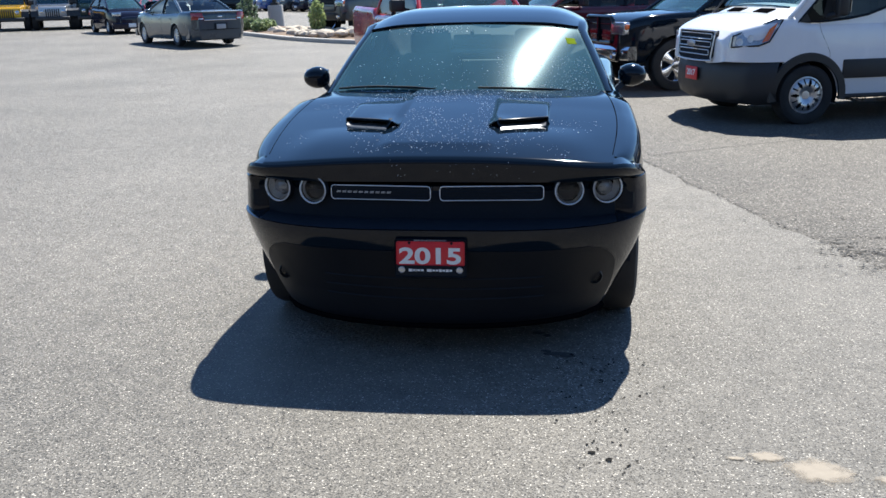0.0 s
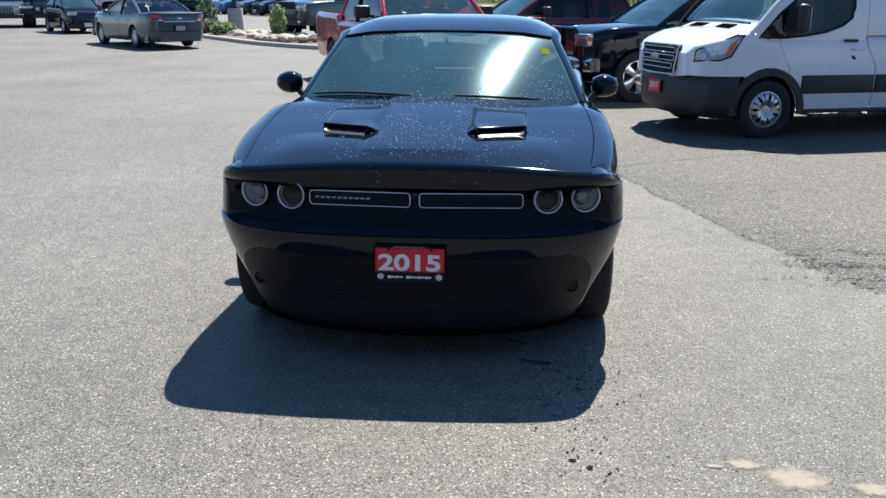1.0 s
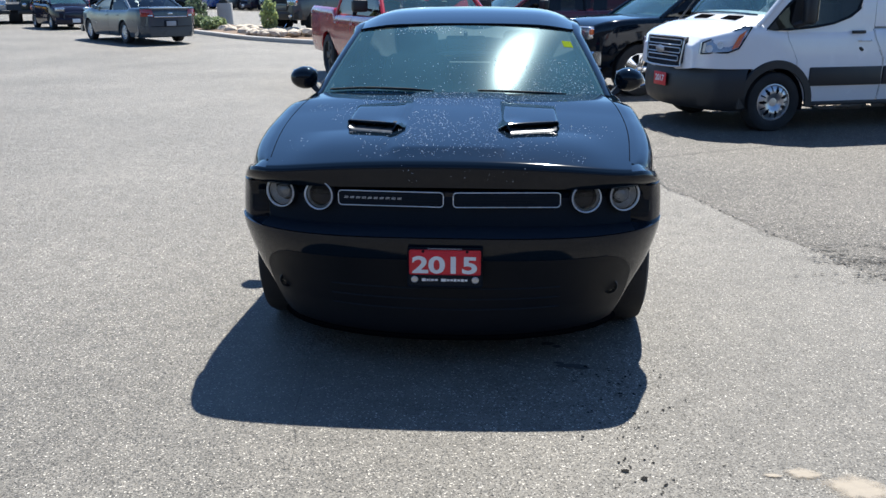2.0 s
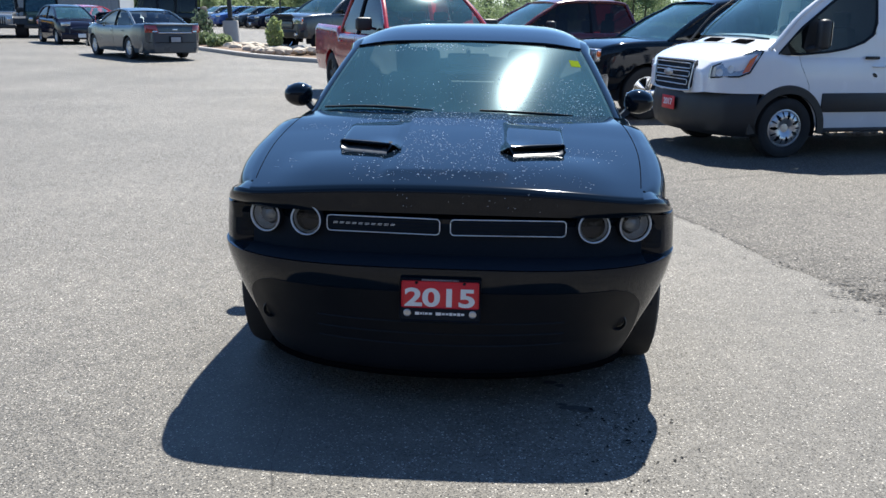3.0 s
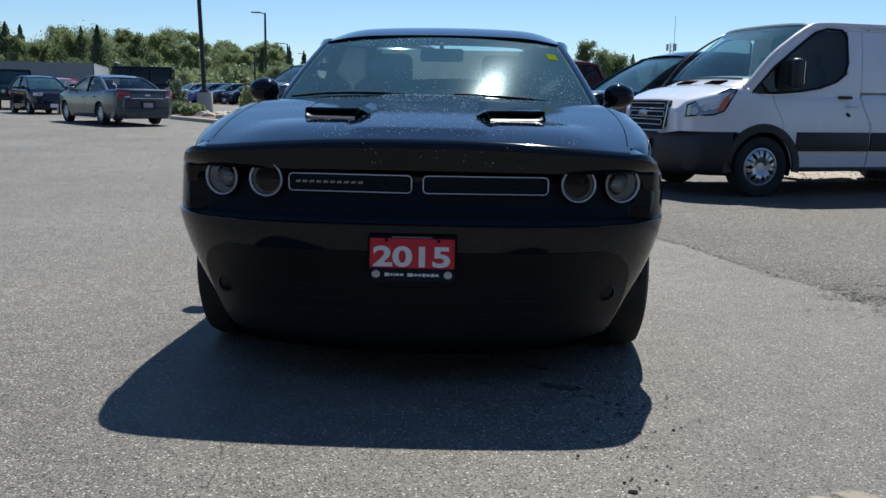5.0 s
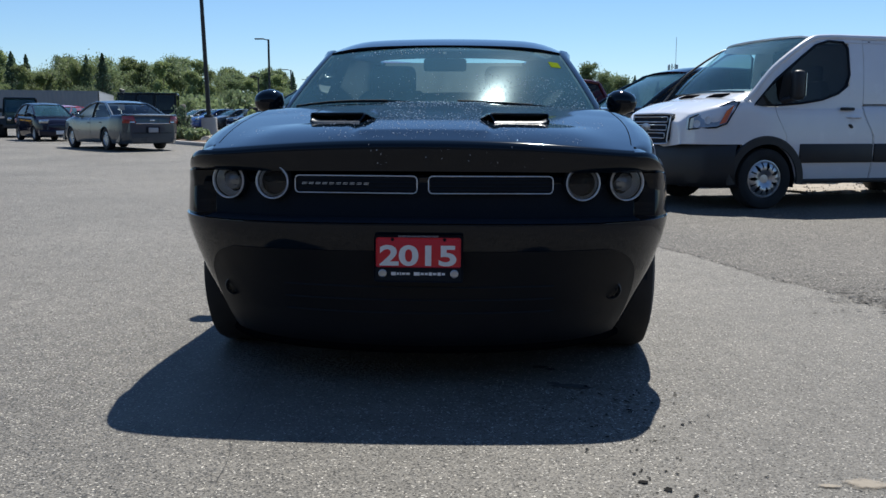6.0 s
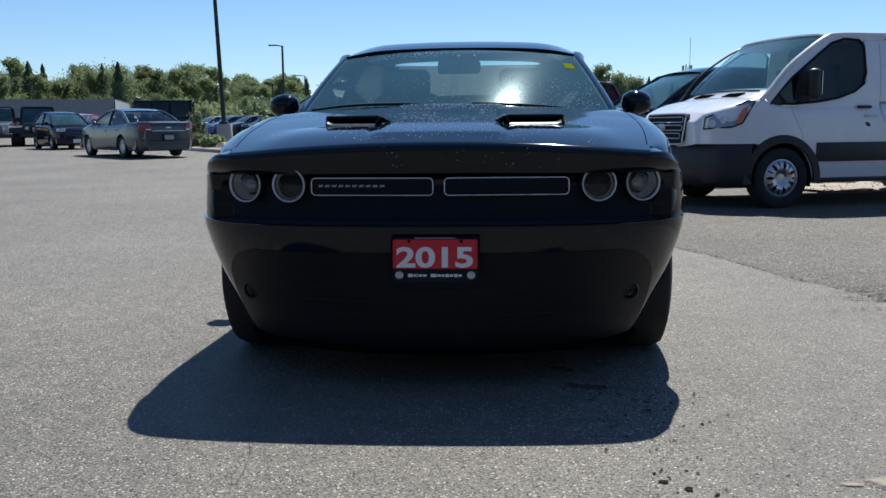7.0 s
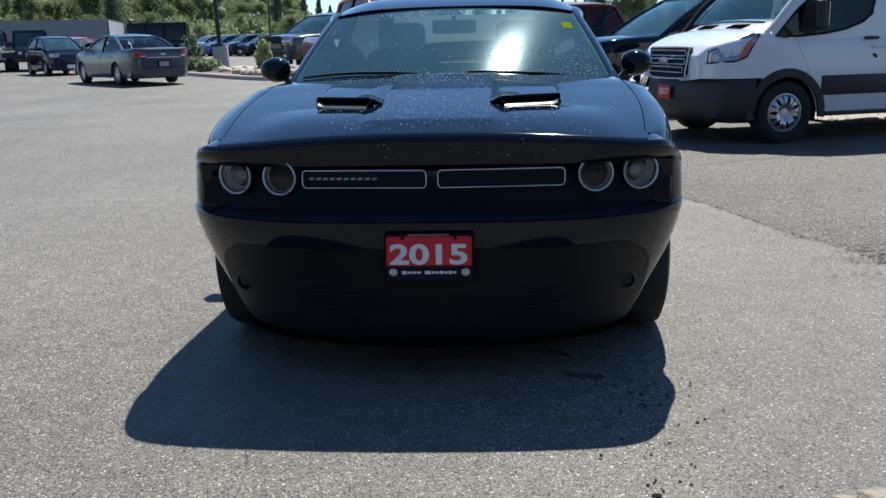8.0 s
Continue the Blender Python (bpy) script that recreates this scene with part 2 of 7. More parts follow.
M = {
    "asphalt": asphalt("asphalt", (0.146, 0.134, 0.114), (0.56, 0.52, 0.45), (0.042, 0.039, 0.036), 182.0, 0.66, 0.0014, 0.90),
    "old_asphalt": asphalt("old_asphalt", (0.104, 0.093, 0.077), (0.47, 0.42, 0.36), (0.02, 0.019, 0.018), 110.0, 0.68, 0.004, 0.9),
    "black_paint": paint("black_paint", (0.0035, 0.0080, 0.0150), 0.5, 0.0, 0.03),
    "matt_black": surf("matt_black", (0.015, 0.020, 0.028), 0.75, bump=0.0003, bscale=500, spec=0.15),
    "trim": surf("black_plastic", (0.022, 0.023, 0.025), 0.5, bump=0.0004, bscale=700),
    "white_paint": paint("white_paint", (0.84, 0.85, 0.87)),
    "red_paint": paint("red_paint", (0.36, 0.010, 0.018)),
    "dark_red_paint": paint("dark_red_paint", (0.10, 0.006, 0.012)),
    "grey_paint": paint("grey_paint", (0.036, 0.055, 0.074), 0.3, 0.2),
    "navy_paint": paint("navy_paint", (0.012, 0.014, 0.03)),
    "steel_paint": paint("steel_paint", (0.055, 0.065, 0.075), 0.3, 0.4),
    "silver_paint": paint("silver_paint", (0.42, 0.43, 0.44), 0.3, 0.6),
    "yellow_paint": paint("yellow_paint", (0.75, 0.42, 0.01)),
    "green_paint": paint("green_paint", (0.02, 0.035, 0.03)),
    "blue_paint": paint("blue_paint", (0.02, 0.06, 0.22)),
    "coral_paint": paint("coral_paint", (0.5, 0.02, 0.03)),
    "chrome": surf("chrome", (0.75, 0.76, 0.78), 0.12, 1.0, 0.04),
    "bright_trim": surf("bright_trim", (0.8, 0.81, 0.82), 0.3, 0.2, 0.04),
    "satin": surf("satin_silver", (0.55, 0.56, 0.58), 0.32, 0.9, 0.06),
    "rubber": surf("tyre_rubber", (0.018, 0.018, 0.019), 0.8, bump=0.0006, bscale=300),
    "windscreen": hazed_glass("windscreen", (0.50, 0.70, 0.73), 0.10, 0.012),
    "side_glass": glass("side_glass", (0.34, 0.38, 0.38), 0.0, 1.5),
    "dark_glass": glass("dark_glass", (0.08, 0.09, 0.09), 0.0, 1.5),
    "clear": glass("clear_lens", (0.95, 0.96, 0.97), 0.02, 1.45),
    "amber": surf("amber_lens", (0.7, 0.13, 0.02), 0.15, coat=1.0),
    "red_lens": surf("red_lens", (0.26, 0.004, 0.006), 0.12, coat=1.0),
    "lamp_bowl": surf("lamp_reflector", (0.55, 0.56, 0.58), 0.2, 0.9, 0.1),
    "seat": surf("seat_cloth", (0.03, 0.031, 0.033), 0.9, bump=0.001, bscale=400),
    "dash": surf("dash_plastic", (0.045, 0.046, 0.048), 0.7, bump=0.0004, bscale=500),
    "plate_red": surf("plate_red", (0.62, 0.02, 0.035), 0.35, var=0.06),
    "plate_white": surf("plate_white", (0.8, 0.8, 0.8), 0.4, var=0.05),
    "plate_grey": surf("plate_grey", (0.35, 0.36, 0.38), 0.4, var=0.1),
    "gap": surf("shut_line", (0.004, 0.004, 0.005), 0.95, spec=0.0),
    "lime": surf("lime_sticker", (0.16, 0.22, 0.015), 0.95, var=0.08, spec=0.0),
    "concrete": surf("concrete", (0.42, 0.40, 0.37), 0.9, var=0.16, scale=2.0, bump=0.002, bscale=60),
    "mulch": surf("mulch", (0.17, 0.115, 0.075), 0.95, var=0.45, scale=3.0, fine=25.0, bump=0.03, bscale=14),
    "gravel": surf("gravel", (0.36, 0.31, 0.25), 0.95, var=0.4, scale=4.0, fine=40.0, bump=0.02, bscale=30),
    "rock": surf("rock", (0.5, 0.43, 0.34), 0.9, var=0.3, scale=2.0, bump=0.02, bscale=10),
    "charcoal": surf("charcoal_panel", (0.045, 0.047, 0.05), 0.7, var=0.15, scale=0.4, fine=6.0),
    "siding": surf("grey_siding", (0.22, 0.235, 0.25), 0.6, var=0.06, scale=0.5),
    # same siding, its colour raised for the wall that faces the sun
    "lit_siding": surf("lit_siding", (0.52, 0.53, 0.54), 0.6, var=0.06, scale=0.5),
    "pole": surf("bronze_pole", (0.025, 0.024, 0.022), 0.5, 0.2),
    "steel": surf("galvanised_steel", (0.4, 0.41, 0.42), 0.45, 0.8),
    "bark": surf("bark", (0.12, 0.09, 0.065), 0.95, var=0.3, bump=0.02, bscale=12),
    "leaf_a": leafy("leaf_bright", (0.245, 0.295, 0.125), 0.5),
    "leaf_b": leafy("leaf_mid", (0.20, 0.25, 0.125), 0.5),
    "leaf_c": leafy("leaf_dark", (0.12, 0.17, 0.105), 0.4),
    "grass": surf("rough_grass", (0.10, 0.13, 0.04), 0.95, var=0.4, scale=0.3, fine=3.0, bump=0.05, bscale=3),
    "dust": dusty("pale_dust", (0.33, 0.285, 0.225)),
    "wet": surf("wet_asphalt", (0.010, 0.0095, 0.009), 0.9, var=0.3, scale=30, spec=0.1),
    "crack": surf("tar_crack", (0.05, 0.048, 0.045), 0.9, var=0.3, scale=20),
    "line": surf("road_paint", (0.7, 0.69, 0.66), 0.8, var=0.2, scale=5, fine=80),
    # opaque pale base colour stands in for the sun's sparkle in the drops
    "water": surf("water_drop", (0.75, 0.8, 0.85), 0.08, 0.0, 0.1, coat=1.0),
}


# ---- mesh tools ----
def finish(bm, angle=35.0):
    bmesh.ops.remove_doubles(bm, verts=bm.verts, dist=1e-5)
    bmesh.ops.recalc_face_normals(bm, faces=bm.faces)
    for f in bm.faces:
        f.smooth = True
    lim = radians(angle)
    for e in bm.edges:
        if len(e.link_faces) != 2 or e.calc_face_angle(0) > lim:
            e.smooth = False


def part(name, bm, material, parent=None, label="", angle=35.0, solid=0.0, clean=True):
    """Links a bmesh as one mesh object, under parent where one is given."""
    if clean:
        finish(bm, angle)
    me = bpy.data.meshes.new(name)
    bm.to_mesh(me)
    bm.free()
    me.materials.append(M[material] if isinstance(material, str) else material)
    ob = new(name, me)
    if parent is not None:
        ob.parent = parent
    if solid:
        mod = ob.modifiers.new("thickness", "SOLIDIFY")
        mod.thickness, mod.offset = solid, -1.0
    if label:
        tagged(ob, label)
    return ob


def thing(name, m, label, category, group=""):
    ob = new(name)
    ob.empty_display_size = 0.2
    ob.matrix_world = m
    return tagged(ob, label, category, group)


def box(bm, c, s, bevel=0.0, rot=None, seg=2):
    r = bmesh.ops.create_cube(bm, size=1.0)
    vs = r["verts"]
    bmesh.ops.scale(bm, vec=s, verts=vs)
    if bevel:
        es = list({e for v in vs for e in v.link_edges})
        out = bmesh.ops.bevel(bm, geom=es, offset=bevel, segments=seg, profile=0.5, affect="EDGES")
        vs = list({v for f in out["faces"] for v in f.verts} | {v for v in vs if v.is_valid})
    if rot is not None:
        bmesh.ops.rotate(bm, verts=vs, cent=(0, 0, 0), matrix=rot)
    bmesh.ops.translate(bm, vec=c, verts=vs)
    return vs


def sheet(bm, rows, closed=False):
    """A grid of quads through rows of points."""
    vs = [[bm.verts.new(p) for p in row] for row in rows]
    n = len(rows[0])
    for a, b in zip(vs, vs[1:]):
        for i in range(n if closed else n - 1):
            j = (i + 1) % n
            try:
                bm.faces.new((a[i], a[j], b[j], b[i]))
            except ValueError:
                pass
    return vs


def loft(bm, rings, caps=True):
    vs = sheet(bm, rings, True)
    if caps:
        for r in (vs[0], vs[-1]):
            try:
                bm.faces.new(r)
            except ValueError:
                pass
    return vs


def spline(pts, n):
    """Catmull-Rom through pts with n steps a span."""
    P = [np.array(p, float) for p in pts]
    P = [2 * P[0] - P[1]] + P + [2 * P[-1] - P[-2]]
    out = []
    for a, b, c, d in zip(P, P[1:], P[2:], P[3:]):
        for k in range(n):
            t = k / n
            out.append(0.5 * (2 * b + (c - a) * t + (2 * a - 5 * b + 4 * c - d) * t * t + (3 * b - a - 3 * c + d) * t ** 3))
    out.append(P[-2])
    return [tuple(float(v) for v in p) for p in out]


def curve(knots):
    """A smooth function through (position, value) knots."""
    knots = [k for i, k in enumerate(knots) if i == 0 or k[0] > max(j[0] for j in knots[:i])]
    xs, ys = [k[0] for k in knots], [k[1] for k in knots]

    def f(x):
        if x <= xs[0]:
            return ys[0]
        if x >= xs[-1]:
            return ys[-1]
        i = max(k for k in range(len(xs) - 1) if xs[k] <= x)
        h = xs[i + 1] - xs[i]
        t = (x - xs[i]) / h

        def slope(k):
            if k == 0 or k == len(xs) - 1:
                j = min(max(k, 1), len(xs) - 1)
                return (ys[j] - ys[j - 1]) / (xs[j] - xs[j - 1])
            a, b = (ys[k] - ys[k - 1]) / (xs[k] - xs[k - 1]), (ys[k + 1] - ys[k]) / (xs[k + 1] - xs[k])
            return 0.0 if a * b <= 0 else 2 * a * b / (a + b)
        m0, m1 = slope(i) * h, slope(i + 1) * h
        return (2 * t ** 3 - 3 * t * t + 1) * ys[i] + (t ** 3 - 2 * t * t + t) * m0 + (3 * t * t - 2 * t ** 3) * ys[i + 1] + (t ** 3 - t * t) * m1
    return f


def tube(bm, pts, r, seg=8, closed=False, flat=1.0):
    """A round bar along pts."""
    P = [Vector(p) for p in pts]
    rings = []
    for i, p in enumerate(P):
        a = P[i - 1] if i or closed else P[i]
        b = P[(i + 1) % len(P)] if i + 1 < len(P) or closed else P[i]
        d = (b - a).normalized()
        up = Vector((0, 0, 1)) if abs(d.z) < 0.95 else Vector((1, 0, 0))
        s = d.cross(up).normalized()
        u = s.cross(d)
        rad = r[i] if isinstance(r, (list, tuple)) else r
        rings.append([p + (s * math.cos(k) + u * math.sin(k) * flat) * rad for k in (2 * math.pi * j / seg for j in range(seg))])
    if closed:
        rings.append(rings[0])
    loft(bm, rings, not closed)


def lathe(bm, prof, c, axis=(1, 0, 0), seg=32, caps=True):
    """Turns (radius, height) pairs round axis through c."""
    a = Vector(axis).normalized()
    q = Vector((0, 0, 1)).rotation_difference(a)
    loft(bm, [[Vector(c) + q @ Vector((r * math.cos(k), r * math.sin(k), h)) for k in (2 * math.pi * j / seg for j in range(seg))] for r, h in prof], caps)


def patch(bm, p00, p10, p11, p01, bulge=(0, 0, 0), nu=8, nv=6, side=(0, 0, 0)):
    """A curved four-cornered panel; bulge lifts its middle, side bows it across u alone."""
    a, b, c, d = (Vector(p) for p in (p00, p10, p11, p01))
    rows = []
    for j in range(nv + 1):
        v = j / nv
        row = []
        for i in range(nu + 1):
            u = i / nu
            p = a.lerp(b, u).lerp(d.lerp(c, u), v)
            row.append(p + Vector(bulge) * (16 * u * (1 - u) * v * (1 - v)) + Vector(side) * (4 * u * (1 - u)))
        rows.append(row)
    return sheet(bm, rows)


def text_mesh(body, size, m, depth=0.001, bold=0.0):
    """Lettering in the built-in font, as a bmesh centred on the pose m."""
    cu = bpy.data.curves.new("lettering", "FONT")
    cu.body, cu.size, cu.align_x, cu.align_y, cu.extrude, cu.offset = body, size, "CENTER", "CENTER", depth, bold
    ob = bpy.data.objects.new("lettering", cu)
    scene.collection.objects.link(ob)
    dg = bpy.context.evaluated_depsgraph_get()
    me = bpy.data.meshes.new_from_object(ob.evaluated_get(dg))
    bpy.data.objects.remove(ob)
    bm = bmesh.new()
    bm.from_mesh(me)
    bpy.data.meshes.remove(me)
    bmesh.ops.transform(bm, matrix=m, verts=bm.verts)
    return bm


def rounded(cx, cz, w, h, r, n=6):
    """A rounded rectangle in the x, z plane."""
    out = []
    for sx, sz, a0 in ((1, 1, 0), (-1, 1, 90), (-1, -1, 180), (1, -1, 270)):
        for k in range(n + 1):
            a = radians(a0 + 90 * k / n)
            out.append((cx + sx * (w / 2 - r) + r * math.cos(a), cz + sz * (h / 2 - r) + r * math.sin(a)))
    return out


def rise(x, y):
    """The lot climbs very gently away from the walk."""
    t = min(max(y - 14.0, 0.0), 70.0)
    return 0.006 * t * min(1.0, t / 8.0)


def stand(x, y, forward):
    """The pose of a vehicle whose nose stands at x, y and points along forward."""
    return pose(x, y, rise(x, y), 0, 0, math.degrees(math.atan2(forward[0], -forward[1])))


# ---- ground ----
def build_ground():
    xs = sorted({-1500, -600, -250, -120, 120, 250, 600, 1500} | set(range(-60, 61, 4)))
    ys = sorted({-1500, -600, -250, -100, -50, 200, 320, 600, 1500} | set(range(-20, 121, 4)))
    bm = bmesh.new()
    sheet(bm, [[(x, y, rise(x, y)) for x in xs] for y in ys])
    tagged(part("ground", bm, "asphalt"), "sun-bleached grey asphalt of a large car lot", "ground", kind="structure")
    # older, coarser asphalt beside the van, with a ragged edge
    edge = curve([(-6, 6.2), (2.0, 3.55), (3.6, 3.1), (4.8, 2.62), (5.6, 2.27), (6.4, 1.95), (7.7, 1.58), (9.0, 1.18), (12, 0.2), (18, -1.2), (26, -1.4)])
    rows = []
    y = -6.0
    while y < 26:
        e = edge(y) + 0.07 * noise.noise((0.0, y * 1.7, 3.0)) + 0.03 * noise.noise((1.0, y * 7, 3.0))
        z = rise(0, y)
        rows.append([(e, y, z + 0.0005), (e + 0.02, y, z + 0.006), (e + 1.2, y, z + 0.007), (8, y, z + 0.007), (60, y, z + 0.007)])
        y += 0.08
    bm = bmesh.new()
    sheet(bm, rows)
    tagged(part("road", bm, "old_asphalt"), "older coarse grey asphalt with a ragged edge", "asphalt", kind="structure")
    # crumbling seam between the two surfaces
    bm = bmesh.new()
    rng = random.Random(5)
    y = 4.6
    while y < 9.4:
        e = edge(y) + 0.07 * noise.noise((0.0, y * 1.7, 3.0))
        n = 8
        r = rng.uniform(0.003, 0.010)
        c = (e + rng.gauss(0, 0.022), y)
        ring = [bm.verts.new((c[0] + r * rng.uniform(0.5, 1.3) * math.cos(k * 2 * math.pi / n), c[1] + r * rng.uniform(0.8, 2.2) * math.sin(k * 2 * math.pi / n), 0.0105)) for k in range(n)]
        bm.faces.new(ring)
        y += rng.uniform(0.008, 0.05) if noise.noise((y * 2.0, 4.0, 1.0)) > -0.1 else rng.uniform(0.05, 0.12)
    tagged(part("pavement_seam", bm, "crack", clean=False), "dark crumbled seam between two asphalt surfaces", "crack", kind="stuff")


def worn_patches():
    """Dark crumbled streaks and one thin crack in the older asphalt."""
    rng = random.Random(17)
    bm = bmesh.new()
    for cx, cy, rx, ry, n_ in PATCHES:
        for _ in range(n_):
            x, y = cx + rng.gauss(0, rx), cy + rng.gauss(0, ry)
            if noise.noise((x * 3.0, y * 9.0, 2.0)) < -0.05:
                continue
            a, b = rng.uniform(0.004, 0.022), rng.uniform(0.002, 0.006)
            bm.faces.new([bm.verts.new((x + a * rng.uniform(0.6, 1.2) * math.cos(k * 1.047), y + b * rng.uniform(0.6, 1.3) * math.sin(k * 1.047), 0.0095)) for k in range(6)])
    tagged(part("crumbled_asphalt", bm, "crack", clean=False), "dark crumbled streaks in the older asphalt", "asphalt", kind="stuff")
    bm = bmesh.new()
    pts = spline(OLD_CRACK, 14)
    sheet(bm, [[(x, y + d * (0.006 + 0.006 * noise.noise((x * 9, 3.0, d))) + 0.02 * noise.noise((x * 4, 1.0, 0.0)), 0.0092) for d in (-1, 1)] for x, y in pts])
    tagged(part("asphalt_crack", bm, "crack"), "thin wandering crack in the older asphalt", "crack", kind="structure")


def blotch(name, spots, material, label, category, z, kind="stuff", seed=1):
    """Flat irregular marks on the asphalt: (x, y, length, width) each."""
    rng = random.Random(seed)
    bm = bmesh.new()
    for x, y, a, b in spots:
        n = 18
        ph = rng.uniform(0, 9)
        ring = []
        for k in range(n):
            t = 2 * math.pi * k / n
            f = 1 + 0.35 * noise.noise((math.cos(t) * 1.5 + ph, math.sin(t) * 1.5, ph)) + rng.uniform(-0.06, 0.06)
            ring.append(bm.verts.new((x + a * f * math.cos(t), y + b * f * math.sin(t), z + rise(x, y))))
        bm.faces.new(ring)
        z += 0.000005
    return tagged(part(name, bm, material, clean=False), label, category, kind=kind)


build_ground()
OLD_CRACK = [(1.22, 9.26), (1.56, 9.49), (1.87, 9.66), (2.51, 10.05), (3.18, 10.38)]
PATCHES = [(2.21, 6.04, 0.16, 0.05, 260), (2.33, 5.87, 0.2, 0.06, 320), (2.38, 5.52, 0.25, 0.07, 320), (3.03, 8.16, 0.3, 0.08, 160), (2.01, 6.70, 0.22, 0.06, 120), (2.54, 6.19, 0.25, 0.08, 220)]
worn_patches()
for x, y, a, b in ((1.27, 3.10, 0.155, 0.125), (1.11, 3.19, 0.085, 0.055), (1.52, 3.05, 0.10, 0.07), (1.00, 3.17, 0.045, 0.02)):
    bm = bmesh.new()
    lathe(bm, [(1.0, 0.0), (0.6, 0.0), (0.3, 0.0), (0.001, 0.0)], (0, 0, 0), (0, 0, 1), 32, False)
    ob = part("dust_patch", bm, "dust", clean=False)
    ob.matrix_world = pose(x, y, rise(x, y) + 0.004) @ Matrix.Diagonal((a, b, 1, 1))
    tagged(ob, "pale sandy dust patch on the asphalt", "dust", kind="stuff")
_r = random.Random(11)
blotch("water_spots", [(x + _r.gauss(0, 0.006), y + _r.gauss(0, 0.010), *(lambda s: (s, s * 0.8))(_r.uniform(0.0018, 0.0062))) for x, y in ((_r.gauss(0.55, 0.12), _r.uniform(3.0, 4.1)) for _ in range(52)) for _ in range(3)]
       + [(0.49, 3.17, 0.016, 0.01), (0.55, 3.12, 0.012, 0.014)],
       "wet", "small dark wet spots dripped on the asphalt", "water spots", 0.003, seed=4)
blotch("damp_marks", [(0.36, 4.1, 0.06, 0.022), (0.41, 4.08, 0.035, 0.016), (0.31, 4.13, 0.025, 0.014), (0.27, 4.36, 0.03, 0.02), (0.31, 4.33, 0.02, 0.016)],
       "crack", "faint dark damp marks on the asphalt under the coupe", "damp marks", 0.003, seed=5)
_crack = [(-0.70, 3.1), (-0.72, 3.3), (-0.775, 3.52), (-0.80, 3.8), (-0.86, 4.3), (-0.88, 5.2)]
bm = bmesh.new()
_pts = spline(_crack, 12)
sheet(bm, [[(x - 0.0008 - 0.0016 * noise.noise((x, y * 20, 1)), y, 0.003), (x + 0.0008 + 0.0016 * noise.noise((x, y * 20, 7)), y, 0.003)] for x, y in _pts])
tagged(part("asphalt_crack", bm, "crack"), "thin dark crack running through the asphalt", "crack", kind="structure")
bm = bmesh.new()
sheet(bm, [[(-16.5, 20.0, rise(0, 20) + 0.004), (-16.5, 20.13, rise(0, 20.1) + 0.004)], [(-12.9, 20.5, rise(0, 20.5) + 0.004), (-12.9, 20.63, rise(0, 20.6) + 0.004)]])
tagged(part("road_marking", bm, "line"), "worn white painted line on the asphalt", "road marking", kind="structure")


# unseen plain dark wall added behind the walk, so glossy paint reflects less sky
bm = bmesh.new()
_u = 2.4
for k in range(30):
    for j in range(4):
        box(bm, (-36 + _u * (k + 0.5), -17.0, 2.0 * j + 1.0), (_u - 0.03, 0.3, 1.97), 0.02)
tagged(part("wall_south", bm, "charcoal", angle=30), "unseen charcoal panelled wall behind the walk, added to darken reflections", "wall", kind="structure")


def gravel_strip():
    """Pale rubble and dry weeds left between two parking rows."""
    rng = random.Random(9)
    bm = bmesh.new()
    rows = []
    for k in range(41):
        t = k / 40
        c = Vector((4.3 + 7.0 * t, 14.35 + 2.3 * t))
        w = 0.75 + 0.15 * noise.noise((t * 9, 1.0, 0.0))
        rows.append([(c.x - 0.31 * q * w, c.y + 0.95 * q * w, rise(c.x, c.y) + 0.009 + (0.03 if abs(q) < 0.9 else 0.0) * (1 + noise.noise((t * 20, q * 3, 0)))) for q in (-1.05, -0.8, -0.4, 0, 0.4, 0.8, 1.05)])
    sheet(bm, rows)
    tagged(part("gravel_strip", bm, "gravel"), "pale gravel strip between parked vehicles", "gravel", kind="structure")
    verts, faces = [], []
    for _ in range(900):
        t, q = rng.random(), rng.uniform(-1.05, 1.05)
        r = rng.uniform(0.008, 0.03)
        c = Vector((4.3 + 7.0 * t - 0.31 * q * 0.8, 14.35 + 2.3 * t + 0.95 * q * 0.8, 0.03))
        i = len(verts)
        for d in ((1, 0, 0), (0, 1, 0), (-1, 0, 0), (0, -1, 0), (0, 0, 1), (0, 0, -1)):
            verts.append(c + Vector(d) * r * rng.uniform(0.6, 1.3))
        faces += [(i + a, i + b, i + e) for a, b, e in ((0, 1, 4), (1, 2, 4), (2, 3, 4), (3, 0, 4), (1, 0, 5), (2, 1, 5), (3, 2, 5), (0, 3, 5))]
    me = bpy.data.meshes.new("gravel_stones")
    me.from_pydata([tuple(v) for v in verts], [], faces)
    me.materials.append(M["gravel"])
    tagged(new("gravel_stones", me), "small pale stones strewn over the gravel", "stones", kind="stuff")


gravel_strip()


